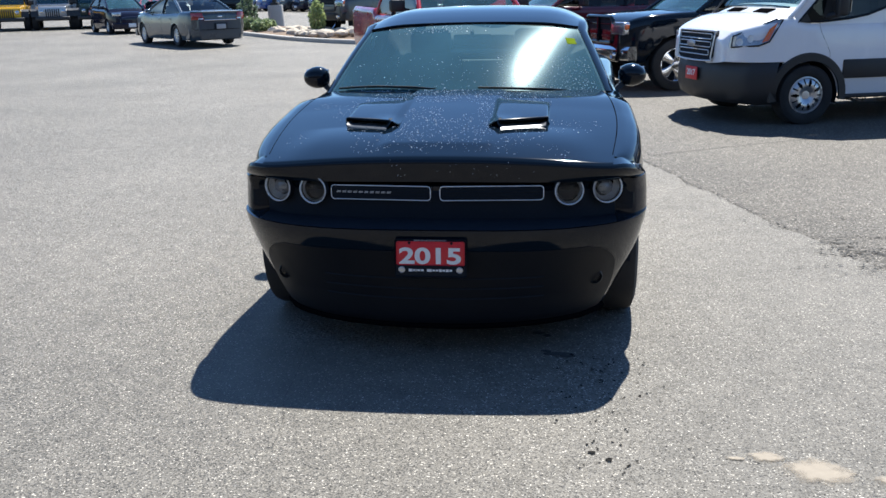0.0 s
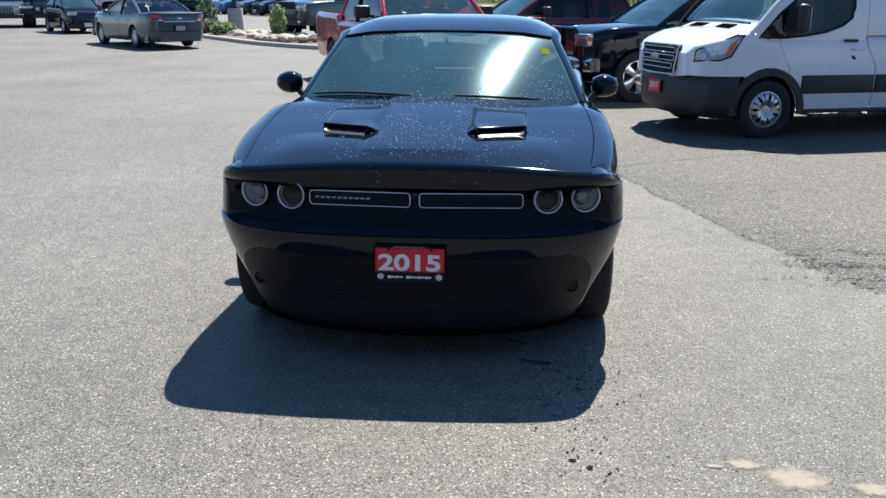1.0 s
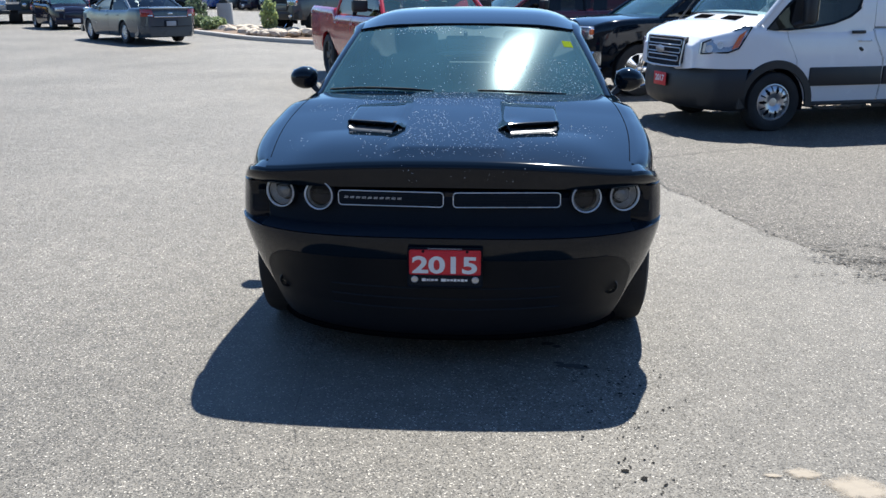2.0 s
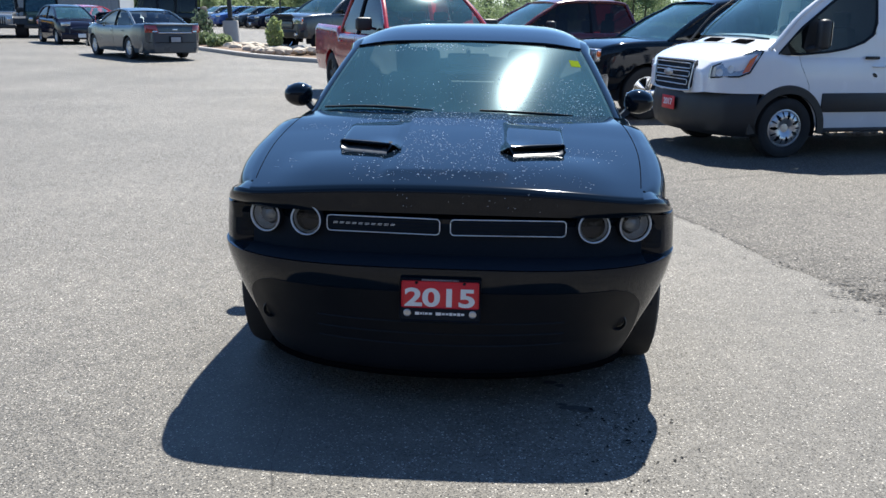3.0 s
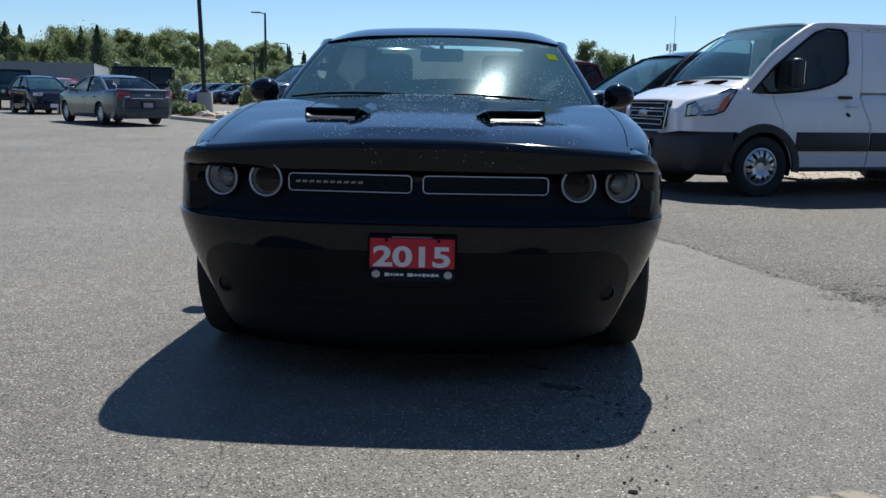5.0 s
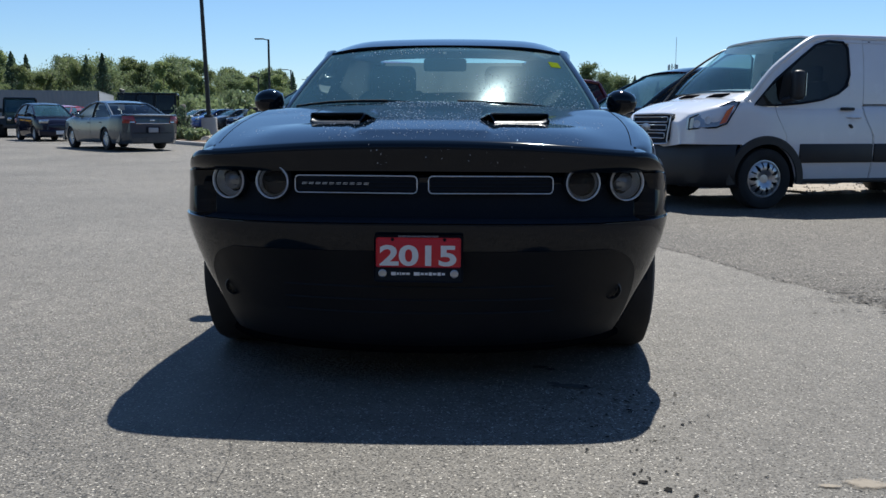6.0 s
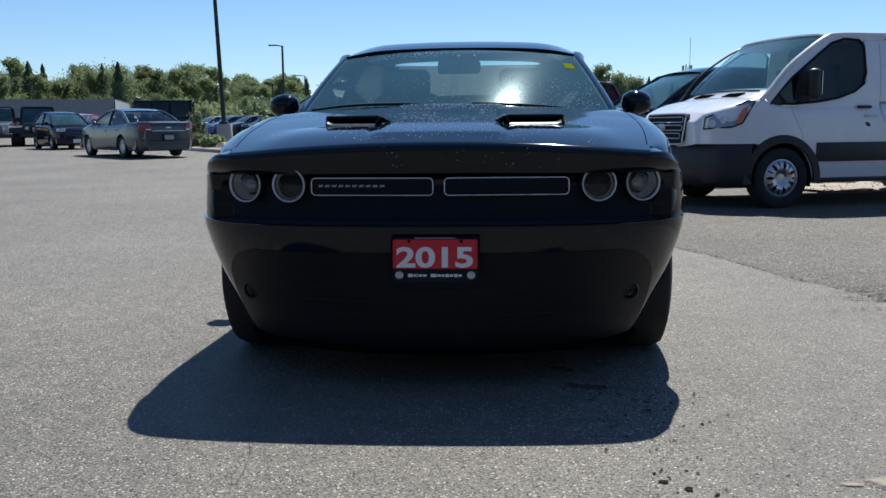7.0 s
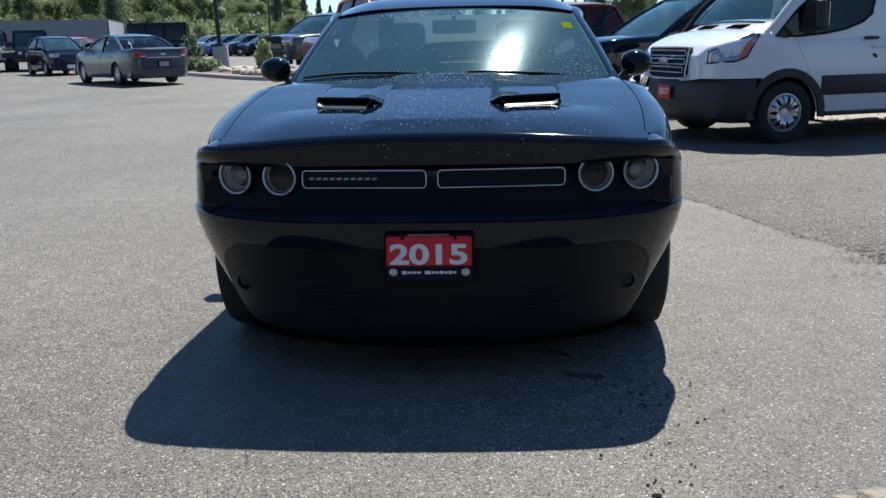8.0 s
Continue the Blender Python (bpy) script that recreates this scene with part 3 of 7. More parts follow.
# ---- wheels, shared by all vehicles ----
def wheel(parent, x, y, r, w, side, rim=0.66, spokes=10, rim_mat="satin", cap="satin"):
    """A wheel on its hub: tyre with rounded shoulders, dished rim with spokes. side: +1 or -1, the way its face looks."""
    hub = bmesh.new()
    lathe(hub, [(0.001, -0.02), (0.06, -0.02), (0.06, 0.0), (0.05, 0.012), (0.001, 0.014)], (x + side * (w / 2 - 0.035), y, r), (side, 0, 0), 20)
    hub = part("wheel", hub, cap, parent)
    R = r * rim
    t = bmesh.new()
    h = w / 2
    prof = [(R, -h * 0.86), (R + 0.02, -h), (r - 0.05, -h * 1.04), (r - 0.012, -h * 0.92), (r, -h * 0.7), (r, h * 0.7), (r - 0.012, h * 0.92), (r - 0.05, h * 1.04), (R + 0.02, h), (R, h * 0.86)]
    lathe(t, prof, (x, y, r), (side, 0, 0), 48, False)
    part("tyre", t, "rubber", hub)
    b = bmesh.new()
    lathe(b, [(R, -h * 0.86), (R - 0.015, -h * 0.6), (R - 0.02, h * 0.55), (R, h * 0.84), (R - 0.012, h * 0.86), (R - 0.03, h * 0.6)], (x, y, r), (side, 0, 0), 48, False)
    if not spokes:
        # pressed wheel cover with seven forked spokes
        nr, na = 12, 126
        gv = []
        for i in range(nr + 1):
            q = 0.05 + (R - 0.012 - 0.05) * i / nr
            gv.append([b.verts.new((x + side * (h * 0.80 + 0.03 * math.sin(math.pi * i / nr) - 0.01 * (i == nr)), y + q * math.cos(2 * math.pi * k / na), r + q * math.sin(2 * math.pi * k / na))) for k in range(na)])
        for i in range(nr):
            for k in range(na):
                ph = (k + 0.5) % 18 / 18
                v_ = (i + 0.5) / nr
                gap = abs(ph - 0.5) < 0.07 + 0.085 * math.sin(math.pi * min(1, max(0, (v_ - 0.30) / 0.58))) and 0.30 < v_ < 0.88
                slot = min(ph, 1 - ph) < 0.05 + 0.04 * (v_ - 0.5) and 0.48 < v_ < 0.90
                if not gap and not slot:
                    b.faces.new((gv[i][k], gv[i][(k + 1) % na], gv[i + 1][(k + 1) % na], gv[i + 1][k]))
    for k in range(spokes):
        a = 2 * math.pi * k / spokes
        wd = 0.42 * math.pi * R / spokes
        ct, st = math.cos(a), math.sin(a)
        rows = []
        for q, f, dz in ((0.04, 0.75, h * 0.62), (R * 0.5, 0.8, h * 0.7), (R - 0.02, 1.25, h * 0.6)):
            ring = []
            for u, v in ((-wd * f, 0.0), (-wd * f * 0.7, 0.014), (wd * f * 0.7, 0.014), (wd * f, 0.0), (wd * f * 0.7, -0.02), (-wd * f * 0.7, -0.02)):
                ring.append((x + side * (dz + v), y + q * ct - u * st, r + q * st + u * ct))
            rows.append(ring)
        loft(b, rows)
    part("rim", b, rim_mat, hub)
    d = bmesh.new()
    lathe(d, [(0.02, 0.0), (R - 0.03, 0.0), (R - 0.03, 0.01), (0.02, 0.01)], (x + side * h * 0.1, y, r), (side, 0, 0), 32, False)
    part("brake_disc", d, "matt_black", hub)
    return hub


# ---- the black coupe ----
COUPE = pose(-0.205, 3.85, 0)
FRONT_Y = curve([(0.14, 0.20), (0.20, 0.157), (0.30, 0.139), (0.36, 0.130), (0.42, 0.1205), (0.48, 0.1075), (0.53, 0.0945), (0.56, 0.0862), (0.585, 0.0795), (0.62, 0.0715), (0.632, 0.0705), (0.6355, 0.0712), (0.6365, 0.076), (0.637, 0.18), (0.70, 0.18), (0.79, 0.18), (0.808, 0.214), (0.814, 0.255), (0.82, 0.2545), (0.86, 0.2455), (0.89, 0.239), (0.905, 0.2375), (0.915, 0.241), (0.921, 0.2455), (0.925, 0.251)])
FRONT_W = curve([(0.14, 0.775), (0.24, 0.835), (0.34, 0.885), (0.45, 0.932), (0.55, 0.964), (0.64, 0.980), (0.75, 0.976), (0.83, 0.964), (0.89, 0.951), (0.925, 0.941)])
BACK_Y = 0.62
PLAN_N = curve([(0.3, 2.1), (0.45, 2.55), (0.54, 2.95), (0.60, 3.2), (0.637, 3.2), (0.765, 2.8), (0.814, 5.0), (0.86, 10.0), (0.90, 12.0), (0.925, 12.0)])


def nose(x, z):
    """Where the coupe's front face lies at x, z."""
    w = FRONT_W(z)
    q = min(abs(x) / w, 1.0)
    n = PLAN_N(z)
    bow = 0.032 * min(1.0, max(0.0, (z - 0.80) / 0.06)) * q * q
    return BACK_Y - (BACK_Y - FRONT_Y(z) - bow) * math.sqrt(max(0.0, 1 - q ** n))


def hood_z(x, y):
    """The hood's height: a crowned panel with a raised middle between the scoops."""
    zc = curve([(0.25, 0.922), (0.30, 0.936), (0.42, 0.957), (0.6, 0.983), (0.8, 1.009), (1.1, 1.046), (1.45, 1.083), (1.75, 1.090)])(y)
    z = zc - curve([(0.35, 0.048), (0.8, 0.036), (1.4, 0.026)])(y) * (abs(x) / 0.8) ** 2.2
    edge = min(max((abs(x) - 0.245) / 0.028, 0.0), 1.0)
    on = min(max((y - 0.31) / 0.1, 0.0), 1.0)
    swell = math.sin(math.pi * min(max((y - 0.30) / 0.445, 0.0), 1.0))
    side = min(max((abs(x) - 0.25) / 0.05, 0.0), max(0.0, (0.76 - abs(x)) / 0.2), 1.0)
    return z + 0.012 * on * (1 - edge * edge * (3 - 2 * edge)) + 0.008 * swell * side * side * (3 - 2 * side)


def screen_at(u, v, off=0.0):
    """A point of the windscreen: u across from -1 to 1, v from the cowl to the roof."""
    half = 0.83 - 0.16 * v
    bow = 0.042 * v * (1 - v)
    return (u * half, 1.47 + 0.816 * v - 0.4 * bow + (0.32 - 0.28 * v) * u * u - off * 0.44, 1.06 + 0.369 * v + bow - (0.012 + 0.03 * v) * u * u + off * 0.9)


def build_coupe():
    car = thing("coupe", COUPE, "black two-door muscle coupe with water droplets, parked on asphalt", "car")

    # front bumper skin, from the seam under the hood down to the chin, wrapped round both corners
    zs = [0.925, 0.921, 0.915, 0.908, 0.895, 0.88, 0.86, 0.84, 0.822, 0.8145, 0.8125, 0.808, 0.79, 0.76, 0.735, 0.70, 0.67, 0.645, 0.6385, 0.637, 0.6368, 0.6364, 0.6356, 0.632, 0.62, 0.606, 0.58, 0.55, 0.52, 0.49, 0.462, 0.452, 0.446, 0.42, 0.38, 0.34, 0.30, 0.275, 0.268, 0.262, 0.24, 0.21, 0.18, 0.15]
    N = 96
    rows = []
    for z in zs:
        w = FRONT_W(z)
        row = []
        for k in range(N + 1):
            t = -math.pi / 2 + math.pi * k / N
            s = math.sin(t)
            x = w * math.copysign(abs(s) ** (2 / 2.1), s)
            y = nose(x, z)
            inn = min(1.0, max(0.0, (0.905 - abs(x)) / 0.085))
            if 0.637 < z < 0.813:
                y += 0.088 * inn
            m = min(1.0, max(0.0, (0.70 - abs(x)) / 0.2)) * max(0.0, min(1.0, (z - 0.25) / 0.13, (0.453 - z) / 0.03))
            if 0.265 < z < 0.45:
                y += 0.004 * m
            xe = min(abs(x), 0.8)
            zz = z + (hood_z(xe, nose(xe, 0.925)) - 0.925) * max(0.0, (z - 0.80) / 0.125)
            zz -= 0.036 * (max(0.0, abs(x) - 0.84) / 0.09) ** 1.6 * max(0.0, (z - 0.80) / 0.125)
            row.append((x, y, zz))
        rows.append(row)
    bm = bmesh.new()
    sheet(bm, rows)
    part("front_bumper", bm, "black_paint", car, "glossy black front bumper and fascia", 40)
    # black texture of the lower intake
    bm = bmesh.new()
    for k in range(3):
        z = 0.30 + 0.05 * k
        tube(bm, [(x, nose(x, z) - 0.004, z) for x in np.linspace(-0.5, 0.5, 17)], 0.0035, 6)
    part("lower_grille", bm, "matt_black", car, "matt black lower intake grille")
    # semi-matt sheet added over the glossy lower bumper to blur away its reflections
    bm = bmesh.new()
    def reach(z):
        return min(curve([(0.16, 0.76), (0.34, 0.82), (0.42, 0.825), (0.48, 0.80), (0.52, 0.75), (0.535, 0.70)])(z), FRONT_W(z) - 0.035)
    sheet(bm, [[(u * reach(z), nose(u * reach(z), z) - 0.003, z) for u in np.linspace(-1, 1, 61)] for z in np.linspace(0.165, 0.535, 22)])
    part("lower_fascia", bm, "fascia", car, "dull black sheet over the lower bumper, hiding its reflections", solid=0.004)
    # chin lip
    bm = bmesh.new()
    tube(bm, [(x, nose(x, 0.17) + 0.01, 0.155) for x in np.linspace(-0.775, 0.775, 31)], 0.018, 8)
    part("chin_spoiler", bm, "gap", car)

    # matt panel behind lamps and twin grille, laid over glossy paint to kill reflections
    bm = bmesh.new()
    xs = np.linspace(-0.82, 0.82, 51)
    # first row covers the bumper ledge, so no sky shows in it
    sheet(bm, [[(x, nose(x, 0.632) + 0.0015, 0.6395) for x in xs]] + [[(x, nose(x, z) + 0.0855, z) for x in xs] for z in (0.6395, 0.67, 0.70, 0.74, 0.77, 0.811)])
    part("grille_panel", bm, "matt_black", car, "matt black panel behind the lamps, laid on to kill reflections")

    # twin grille: thin bright surrounds over black inserts
    for s in (-1, 1):
        cx = 0.2525 * s + 0.012
        ring = rounded(cx, 0.765, 0.462, 0.064, 0.016)
        bm = bmesh.new()
        tube(bm, [(x, nose(x, 0.765) + 0.054, z) for x, z in ring], 0.0022, 6, True)
        g = part("grille_surround", bm, "bright_trim", car, "thin bright metal grille surround")
        bm = bmesh.new()
        rws = []
        for j in range(5):
            z = 0.735 + 0.06 * j / 4
            rws.append([(x, nose(x, 0.765) + 0.063, z) for x in np.linspace(cx - 0.226, cx + 0.226, 14)])
        sheet(bm, rws)
        part("grille_insert", bm, "matt_black", g)
        bm = bmesh.new()
        for j in range(4):
            z = 0.744 + 0.014 * j
            tube(bm, [(x, nose(x, 0.765) + 0.059, z) for x in np.linspace(cx - 0.224, cx + 0.224, 14)], 0.0026, 5)
        part("grille_bar", bm, "matt_black", g)
        if s < 0:
            # model badge, as plain slanted bars
            bm = bmesh.new()
            for k in range(10):
                x = cx - 0.195 + 0.0262 * k
                y = nose(x, 0.765) + 0.056
                box(bm, (x + 0.001, y, 0.7705), (0.0175, 0.002, 0.0018))
                box(bm, (x - 0.001, y, 0.7655), (0.0175, 0.002, 0.0018))
            part("badge", bm, "bright_trim", g, "slim bright metal badge")

    # round headlamps in the recess
    for s in (-1, 1):
        for x0, r, main in ((0.760, 0.070, True), (0.583, 0.066, False)):
            x = s * x0 + (0.0175 if main else 0.024)
            y = nose(x, 0.752) + (0.050 if main else 0.056)
            ax = Vector((s * 0.32 if main else s * 0.18, -1, 0.0)).normalized()
            c = Vector((x, y, 0.771))
            bm = bmesh.new()
            lathe(bm, [(r * 0.45, -0.085), (r * 0.8, -0.07), (r * 0.98, -0.02), (r, 0.012), (r * 1.04, 0.012), (r * 1.04, -0.03)], c, ax, 40, False)
            lamp = part("headlight", bm, "matt_black", car, "round recessed headlight with a pale ring")
            bm = bmesh.new()
            lathe(bm, [(r * 0.905, 0.006), (r * 0.925, 0.014), (r * 0.955, 0.018), (r * 0.985, 0.017), (r * 1.005, 0.008), (r * 0.96, 0.0), (r * 0.905, 0.006)], c, ax, 48, False)
            part("light_ring", bm, "lamp_ring", lamp, "frosted pale light ring")
            bm = bmesh.new()
            if main:
                lathe(bm, [(r * 0.90, -0.006), (r * 0.84, -0.012), (r * 0.80, -0.002), (r * 0.62, -0.030), (r * 0.55, -0.036)], c, ax, 40, False)
                part("reflector", bm, "lamp_bezel", lamp)
                bm = bmesh.new()
                lathe(bm, [(r * 0.80, 0.002), (r * 0.815, 0.007), (r * 0.835, 0.002), (r * 0.815, -0.004), (r * 0.80, 0.002)], c, ax, 40, False)
                part("inner_ring", bm, "lamp_ring", lamp)
                bm = bmesh.new()
                for k in range(3):
                    zz = (-0.26 + 0.3 * k) * r
                    hw = math.sqrt((0.5 * r) ** 2 - zz * zz)
                    tube(bm, [c + ax * -0.004 + Vector((u * hw * ax.y * -1, u * hw * ax.x, zz)) for u in (-0.9, -0.3, 0.3, 0.9)], 0.0012, 5)
                part("lens_ribs", bm, "lamp_bowl", lamp)
                bm = bmesh.new()
                lathe(bm, [(r * 0.55, -0.05), (r * 0.55, -0.03), (r * 0.48, -0.012), (r * 0.3, -0.002), (0.001, 0.002)], c, ax, 32, False)
                part("projector", bm, "projector", lamp, "glass projector lens")
            else:
                lathe(bm, [(0.001, -0.08), (r * 0.4, -0.08), (r * 0.45, -0.05), (r * 0.85, -0.015)], c, ax, 32, False)
                part("reflector", bm, "matt_black", lamp)
                bm = bmesh.new()
                lathe(bm, [(r * 0.90, -0.004), (r * 0.86, -0.010), (r * 0.80, 0.000), (r * 0.76, -0.008), (r * 0.80, -0.016)], c, ax, 40, False)
                part("inner_ring", bm, "lamp_bezel", lamp)
            bm = bmesh.new()
            lathe(bm, [(r * 0.92, 0.010), (r * 0.7, 0.014), (r * 0.35, 0.017), (0.001, 0.018)], c, ax, 32, False)
            part("lens", bm, "clear", lamp).visible_shadow = False
        # fog lamp
        x = s * 0.735
        c = Vector((x, nose(x, 0.36) - 0.002, 0.36))
        bm = bmesh.new()
        lathe(bm, [(0.034, -0.05), (0.036, 0.0), (0.031, 0.004), (0.028, -0.01), (0.015, -0.03), (0.001, -0.035)], c, (s * 0.25, -1, 0), 28, False)
        fog = part("fog_light", bm, "trim", car, "small round fog light")
        bm = bmesh.new()
        lathe(bm, [(0.030, -0.004), (0.018, 0.001), (0.001, 0.003)], c, (s * 0.25, -1, 0), 24, False)
        part("lens", bm, "clear", fog).visible_shadow = False

    # hood
    ys = [0.0, 0.002, 0.004, 0.007, 0.010, 0.014, 0.03, 0.06] + [0.1 + 0.9 * k / 70 for k in range(71)]
    rows = []
    for q in ys:
        row = []
        for k in range(61):
            u = -1 + 2 * k / 60
            x = (0.798 + 0.05 * math.sin(math.pi * q)) * u
            ya = nose(x, 0.925) + 0.006
            yb = 1.46 + 0.27 * abs(u) ** 2.5
            y = ya + (yb - ya) * q
            row.append((x, y, hood_z(x, y) + 0.001 - 0.0045 * max(0.0, 1 - (y - ya) / 0.016) ** 2))
        rows.append(row)
    bm = bmesh.new()
    sheet(bm, rows)
    part("hood", bm, "black_paint", car, "glossy black hood with two scoops", 40, solid=0.012)

    # dark shut lines round the hood
    for s in (-1, 1):
        bm = bmesh.new()
        tube(bm, [(s * (0.8005 + 0.05 * math.sin(math.pi * q)), 0.405 + 1.31 * q, hood_z(0.8005 + 0.05 * math.sin(math.pi * q), 0.405 + 1.31 * q) - 0.0012) for q in np.linspace(0.01, 0.98, 40)], 0.0032, 6)
        part("hood_seal", bm, "gap", car)
    bm = bmesh.new()
    tube(bm, [(x, nose(x, 0.925) + 0.003, hood_z(x, nose(x, 0.925) + 0.003) - 0.0055) for x in np.linspace(-0.795, 0.795, 61)], 0.0035, 6)
    part("hood_seal", bm, "gap", car)
    # filler panels under the hood's front corners
    for s in (-1, 1):
        bm = bmesh.new()
        rows = []
        for x in np.linspace(0.80, 0.925, 12):
            ya = nose(x, 0.922) + 0.001
            za = hood_z(0.8, nose(0.8, 0.925)) - 0.003 - 0.036 * (max(0.0, x - 0.84) / 0.09) ** 1.6
            keep = max(0.0, 1 - (x - 0.8) / 0.1)
            rows.append([(s * x, y, za + keep * (hood_z(0.8, y) - hood_z(0.8, ya))) for y in np.linspace(ya, max(ya + 0.02, 0.50), 7)])
        sheet(bm, rows)
        part("corner_panel", bm, "black_paint", car)

    # hood scoops: wedges rising to a raked forward mouth, the inner corner ahead of the outer one
    for s in (-1, 1):
        def mouth(u):
            """Plan of the mouth: u from -1 at the middle of the car to 1 outside."""
            return 0.384 + 0.131 * u, 0.742 + 0.056 * u
        bm = bmesh.new()
        rows = []
        top = 1.028 - hood_z(0.384, 0.76)
        for q, h in ((0.0, 0.96), (0.02, 1.0), (0.1, 1.0), (0.3, 0.98), (0.6, 0.92), (0.8, 0.84), (0.87, 0.7), (0.93, 0.35), (1.0, 0.0)):
            row = []
            for k in range(29):
                u = -1.25 + 2.25 * k / 28
                x, y = mouth(u)
                y += q * (1.22 - 0.03 * u - y)
                f = min(1.0, (1 - u) / 0.10, (u + 1.25) / 0.45)
                f = f * f * (3 - 2 * f)
                row.append((s * x, y, hood_z(x, max(y, 0.752)) + top * h * f + 0.0006))
            rows.append(row)
        sheet(bm, rows)
        sc = part("hood_scoop", bm, "black_paint", car, "black hood scoop with open mouth", 60, solid=0.004)
        # rim round the mouth
        ring = []
        for x, z in rounded(0.384, 0.017, 0.250, 0.038, 0.010, 4):
            u = (x - 0.384) / 0.131
            q = min(max((0.036 - z) / 0.038, 0.0), 1.0)
            xx = x + q * (0.026 if u < 0 else -0.010) * abs(u)
            ring.append((s * xx, mouth(u)[1] - 0.004 - q * 0.022, hood_z(0.384, 0.74) + z))
        bm = bmesh.new()
        tube(bm, ring, 0.0042, 8, True)
        part("scoop_rim", bm, "black_paint", sc)
        bm = bmesh.new()
        back = [(p[0], p[1] + 0.10, p[2] + 0.002) for p in ring]
        sheet(bm, [ring, back], True)
        bm.faces.new([v for v in bm.verts][len(ring):])
        part("scoop_mouth", bm, "matt_black", sc, "dark open scoop mouth")
        # lip ahead of the mouth, rolling up into it
        bm = bmesh.new()
        zl = hood_z(0.384, 0.70) + 0.0005
        rows = []
        for d, h in ((-0.050, -0.006), (-0.046, 0.0004), (-0.036, 0.0046), (-0.026, 0.0086), (-0.012, 0.0112), (0.06, 0.0115)):
            row = []
            for k in range(15):
                u = -0.80 + 1.66 * k / 14
                x, y = mouth(u)
                row.append((s * x, y + d - 0.006, zl + h + 0.009 * max(0.0, (u - 0.62) / 0.24) ** 2))
            rows.append(row)
        sheet(bm, rows)
        part("scoop_lip", bm, "satin_black", sc, "satin black lip catching the sun", 60)

    # body sides
    W = curve([(0.34, 0.80), (0.40, 0.866), (0.48, 0.917), (0.60, 0.952), (0.8, 0.98), (1.0, 0.99), (1.6, 0.975), (2.4, 0.965), (3.2, 0.985), (3.9, 1.0), (4.4, 0.985), (4.8, 0.93), (5.02, 0.84)])
    TOP = curve([(0.34, 0.884), (0.6, 0.925), (1.0, 0.972), (1.5, 1.035), (2.0, 1.04), (2.8, 1.05), (3.4, 1.075), (3.9, 1.10), (4.6, 1.09), (5.02, 1.06)])
    INN = curve([(0.34, 0.803), (0.46, 0.807), (0.6, 0.826), (0.8, 0.844), (1.06, 0.853), (1.3, 0.845), (1.5, 0.828), (1.7, 0.806), (1.95, 0.86), (2.4, 0.865), (3.4, 0.86), (4.0, 0.78), (5.02, 0.72)])

    def low(y):
        z = 0.21
        for yc in (0.97, 3.92):
            d = abs(y - yc)
            if d < 0.385:
                z = max(z, 0.36 + math.sqrt(0.385 ** 2 - d * d))
        return z if y > 0.6 else 0.83

    def section(y, s):
        w, i, lo = W(y), INN(y), low(y)
        q = min(max((y - 1.45) / 0.25, 0.0), 1.0)
        t = TOP(y) * q + (hood_z(i, y) - 0.006) * (1 - q)
        i = min(i, w - 0.02)
        pts = [(i, t + 0.004), (i + 0.45 * (w - 0.03 - i), t + 0.004 - 0.07 * (w - 0.03 - i)), (w - 0.035, t - 0.032), (w - 0.012, t - 0.12), (w, 0.70), (w - 0.012, 0.50), (w - 0.03, 0.34), (w - 0.045, 0.21)]
        out = []
        for n_, (x, z) in enumerate(spline(pts, 4)):
            out.append((s * x, y, max(z, lo + 0.0006 * (28 - n_))))
        return out

    for s in (-1, 1):
        for name, a, b in (("front_fender", 0.40, 1.66), ("door", 1.668, 2.98), ("rear_quarter", 2.988, 5.0)):
            n_ = int((b - a) / 0.025)
            bm = bmesh.new()
            sheet(bm, [section(a + (b - a) * k / n_, s) for k in range(n_ + 1)])
            p = part(name, bm, "black_paint", car, "", 40, solid=0.004)
            if name == "door":
                bm = bmesh.new()
                tube(bm, [(s * 0.972, 2.72, 0.86), (s * 0.99, 2.76, 0.862), (s * 0.99, 2.86, 0.866), (s * 0.975, 2.9, 0.868)], 0.012, 8)
                part("door_handle", bm, "black_paint", p)
        # sill
        bm = bmesh.new()
        box(bm, (s * 0.91, 2.45, 0.2), (0.1, 2.15, 0.08), 0.02)
        part("sill", bm, "trim", car)
    # tail and deck
    rows = []
    for y in np.linspace(4.28, 5.0, 10):
        i = INN(float(y))
        rows.append([(u * i, float(y), TOP(float(y)) + 0.02 * (1 - u * u)) for u in np.linspace(-1, 1, 13)])
    bm = bmesh.new()
    sheet(bm, rows)
    part("trunk_lid", bm, "black_paint", car, "", 40, solid=0.01)
    bm = bmesh.new()
    ring = [section(5.0, 1), section(5.0, -1)]
    outline = ring[0] + ring[1][::-1]
    loft(bm, [outline, [(x * 0.97, 5.05, 0.6 + (z - 0.6) * 0.93) for x, y, z in outline]], True)
    part("rear_bumper", bm, "black_paint", car)
    for s in (-1, 1):
        bm = bmesh.new()
        box(bm, (s * 0.48, 5.05, 0.87), (0.62, 0.03, 0.11), 0.012)
        part("tail_light", bm, "red_lens", car)
    # underside
    bm = bmesh.new()
    box(bm, (0, 2.75, 0.24), (1.3, 4.0, 0.1), 0.03)
    part("underbody", bm, "matt_black", car)
    bm = bmesh.new()
    box(bm, (0, 1.0, 0.60), (1.36, 0.7, 0.5), 0.05)
    part("engine_block", bm, "matt_black", car)
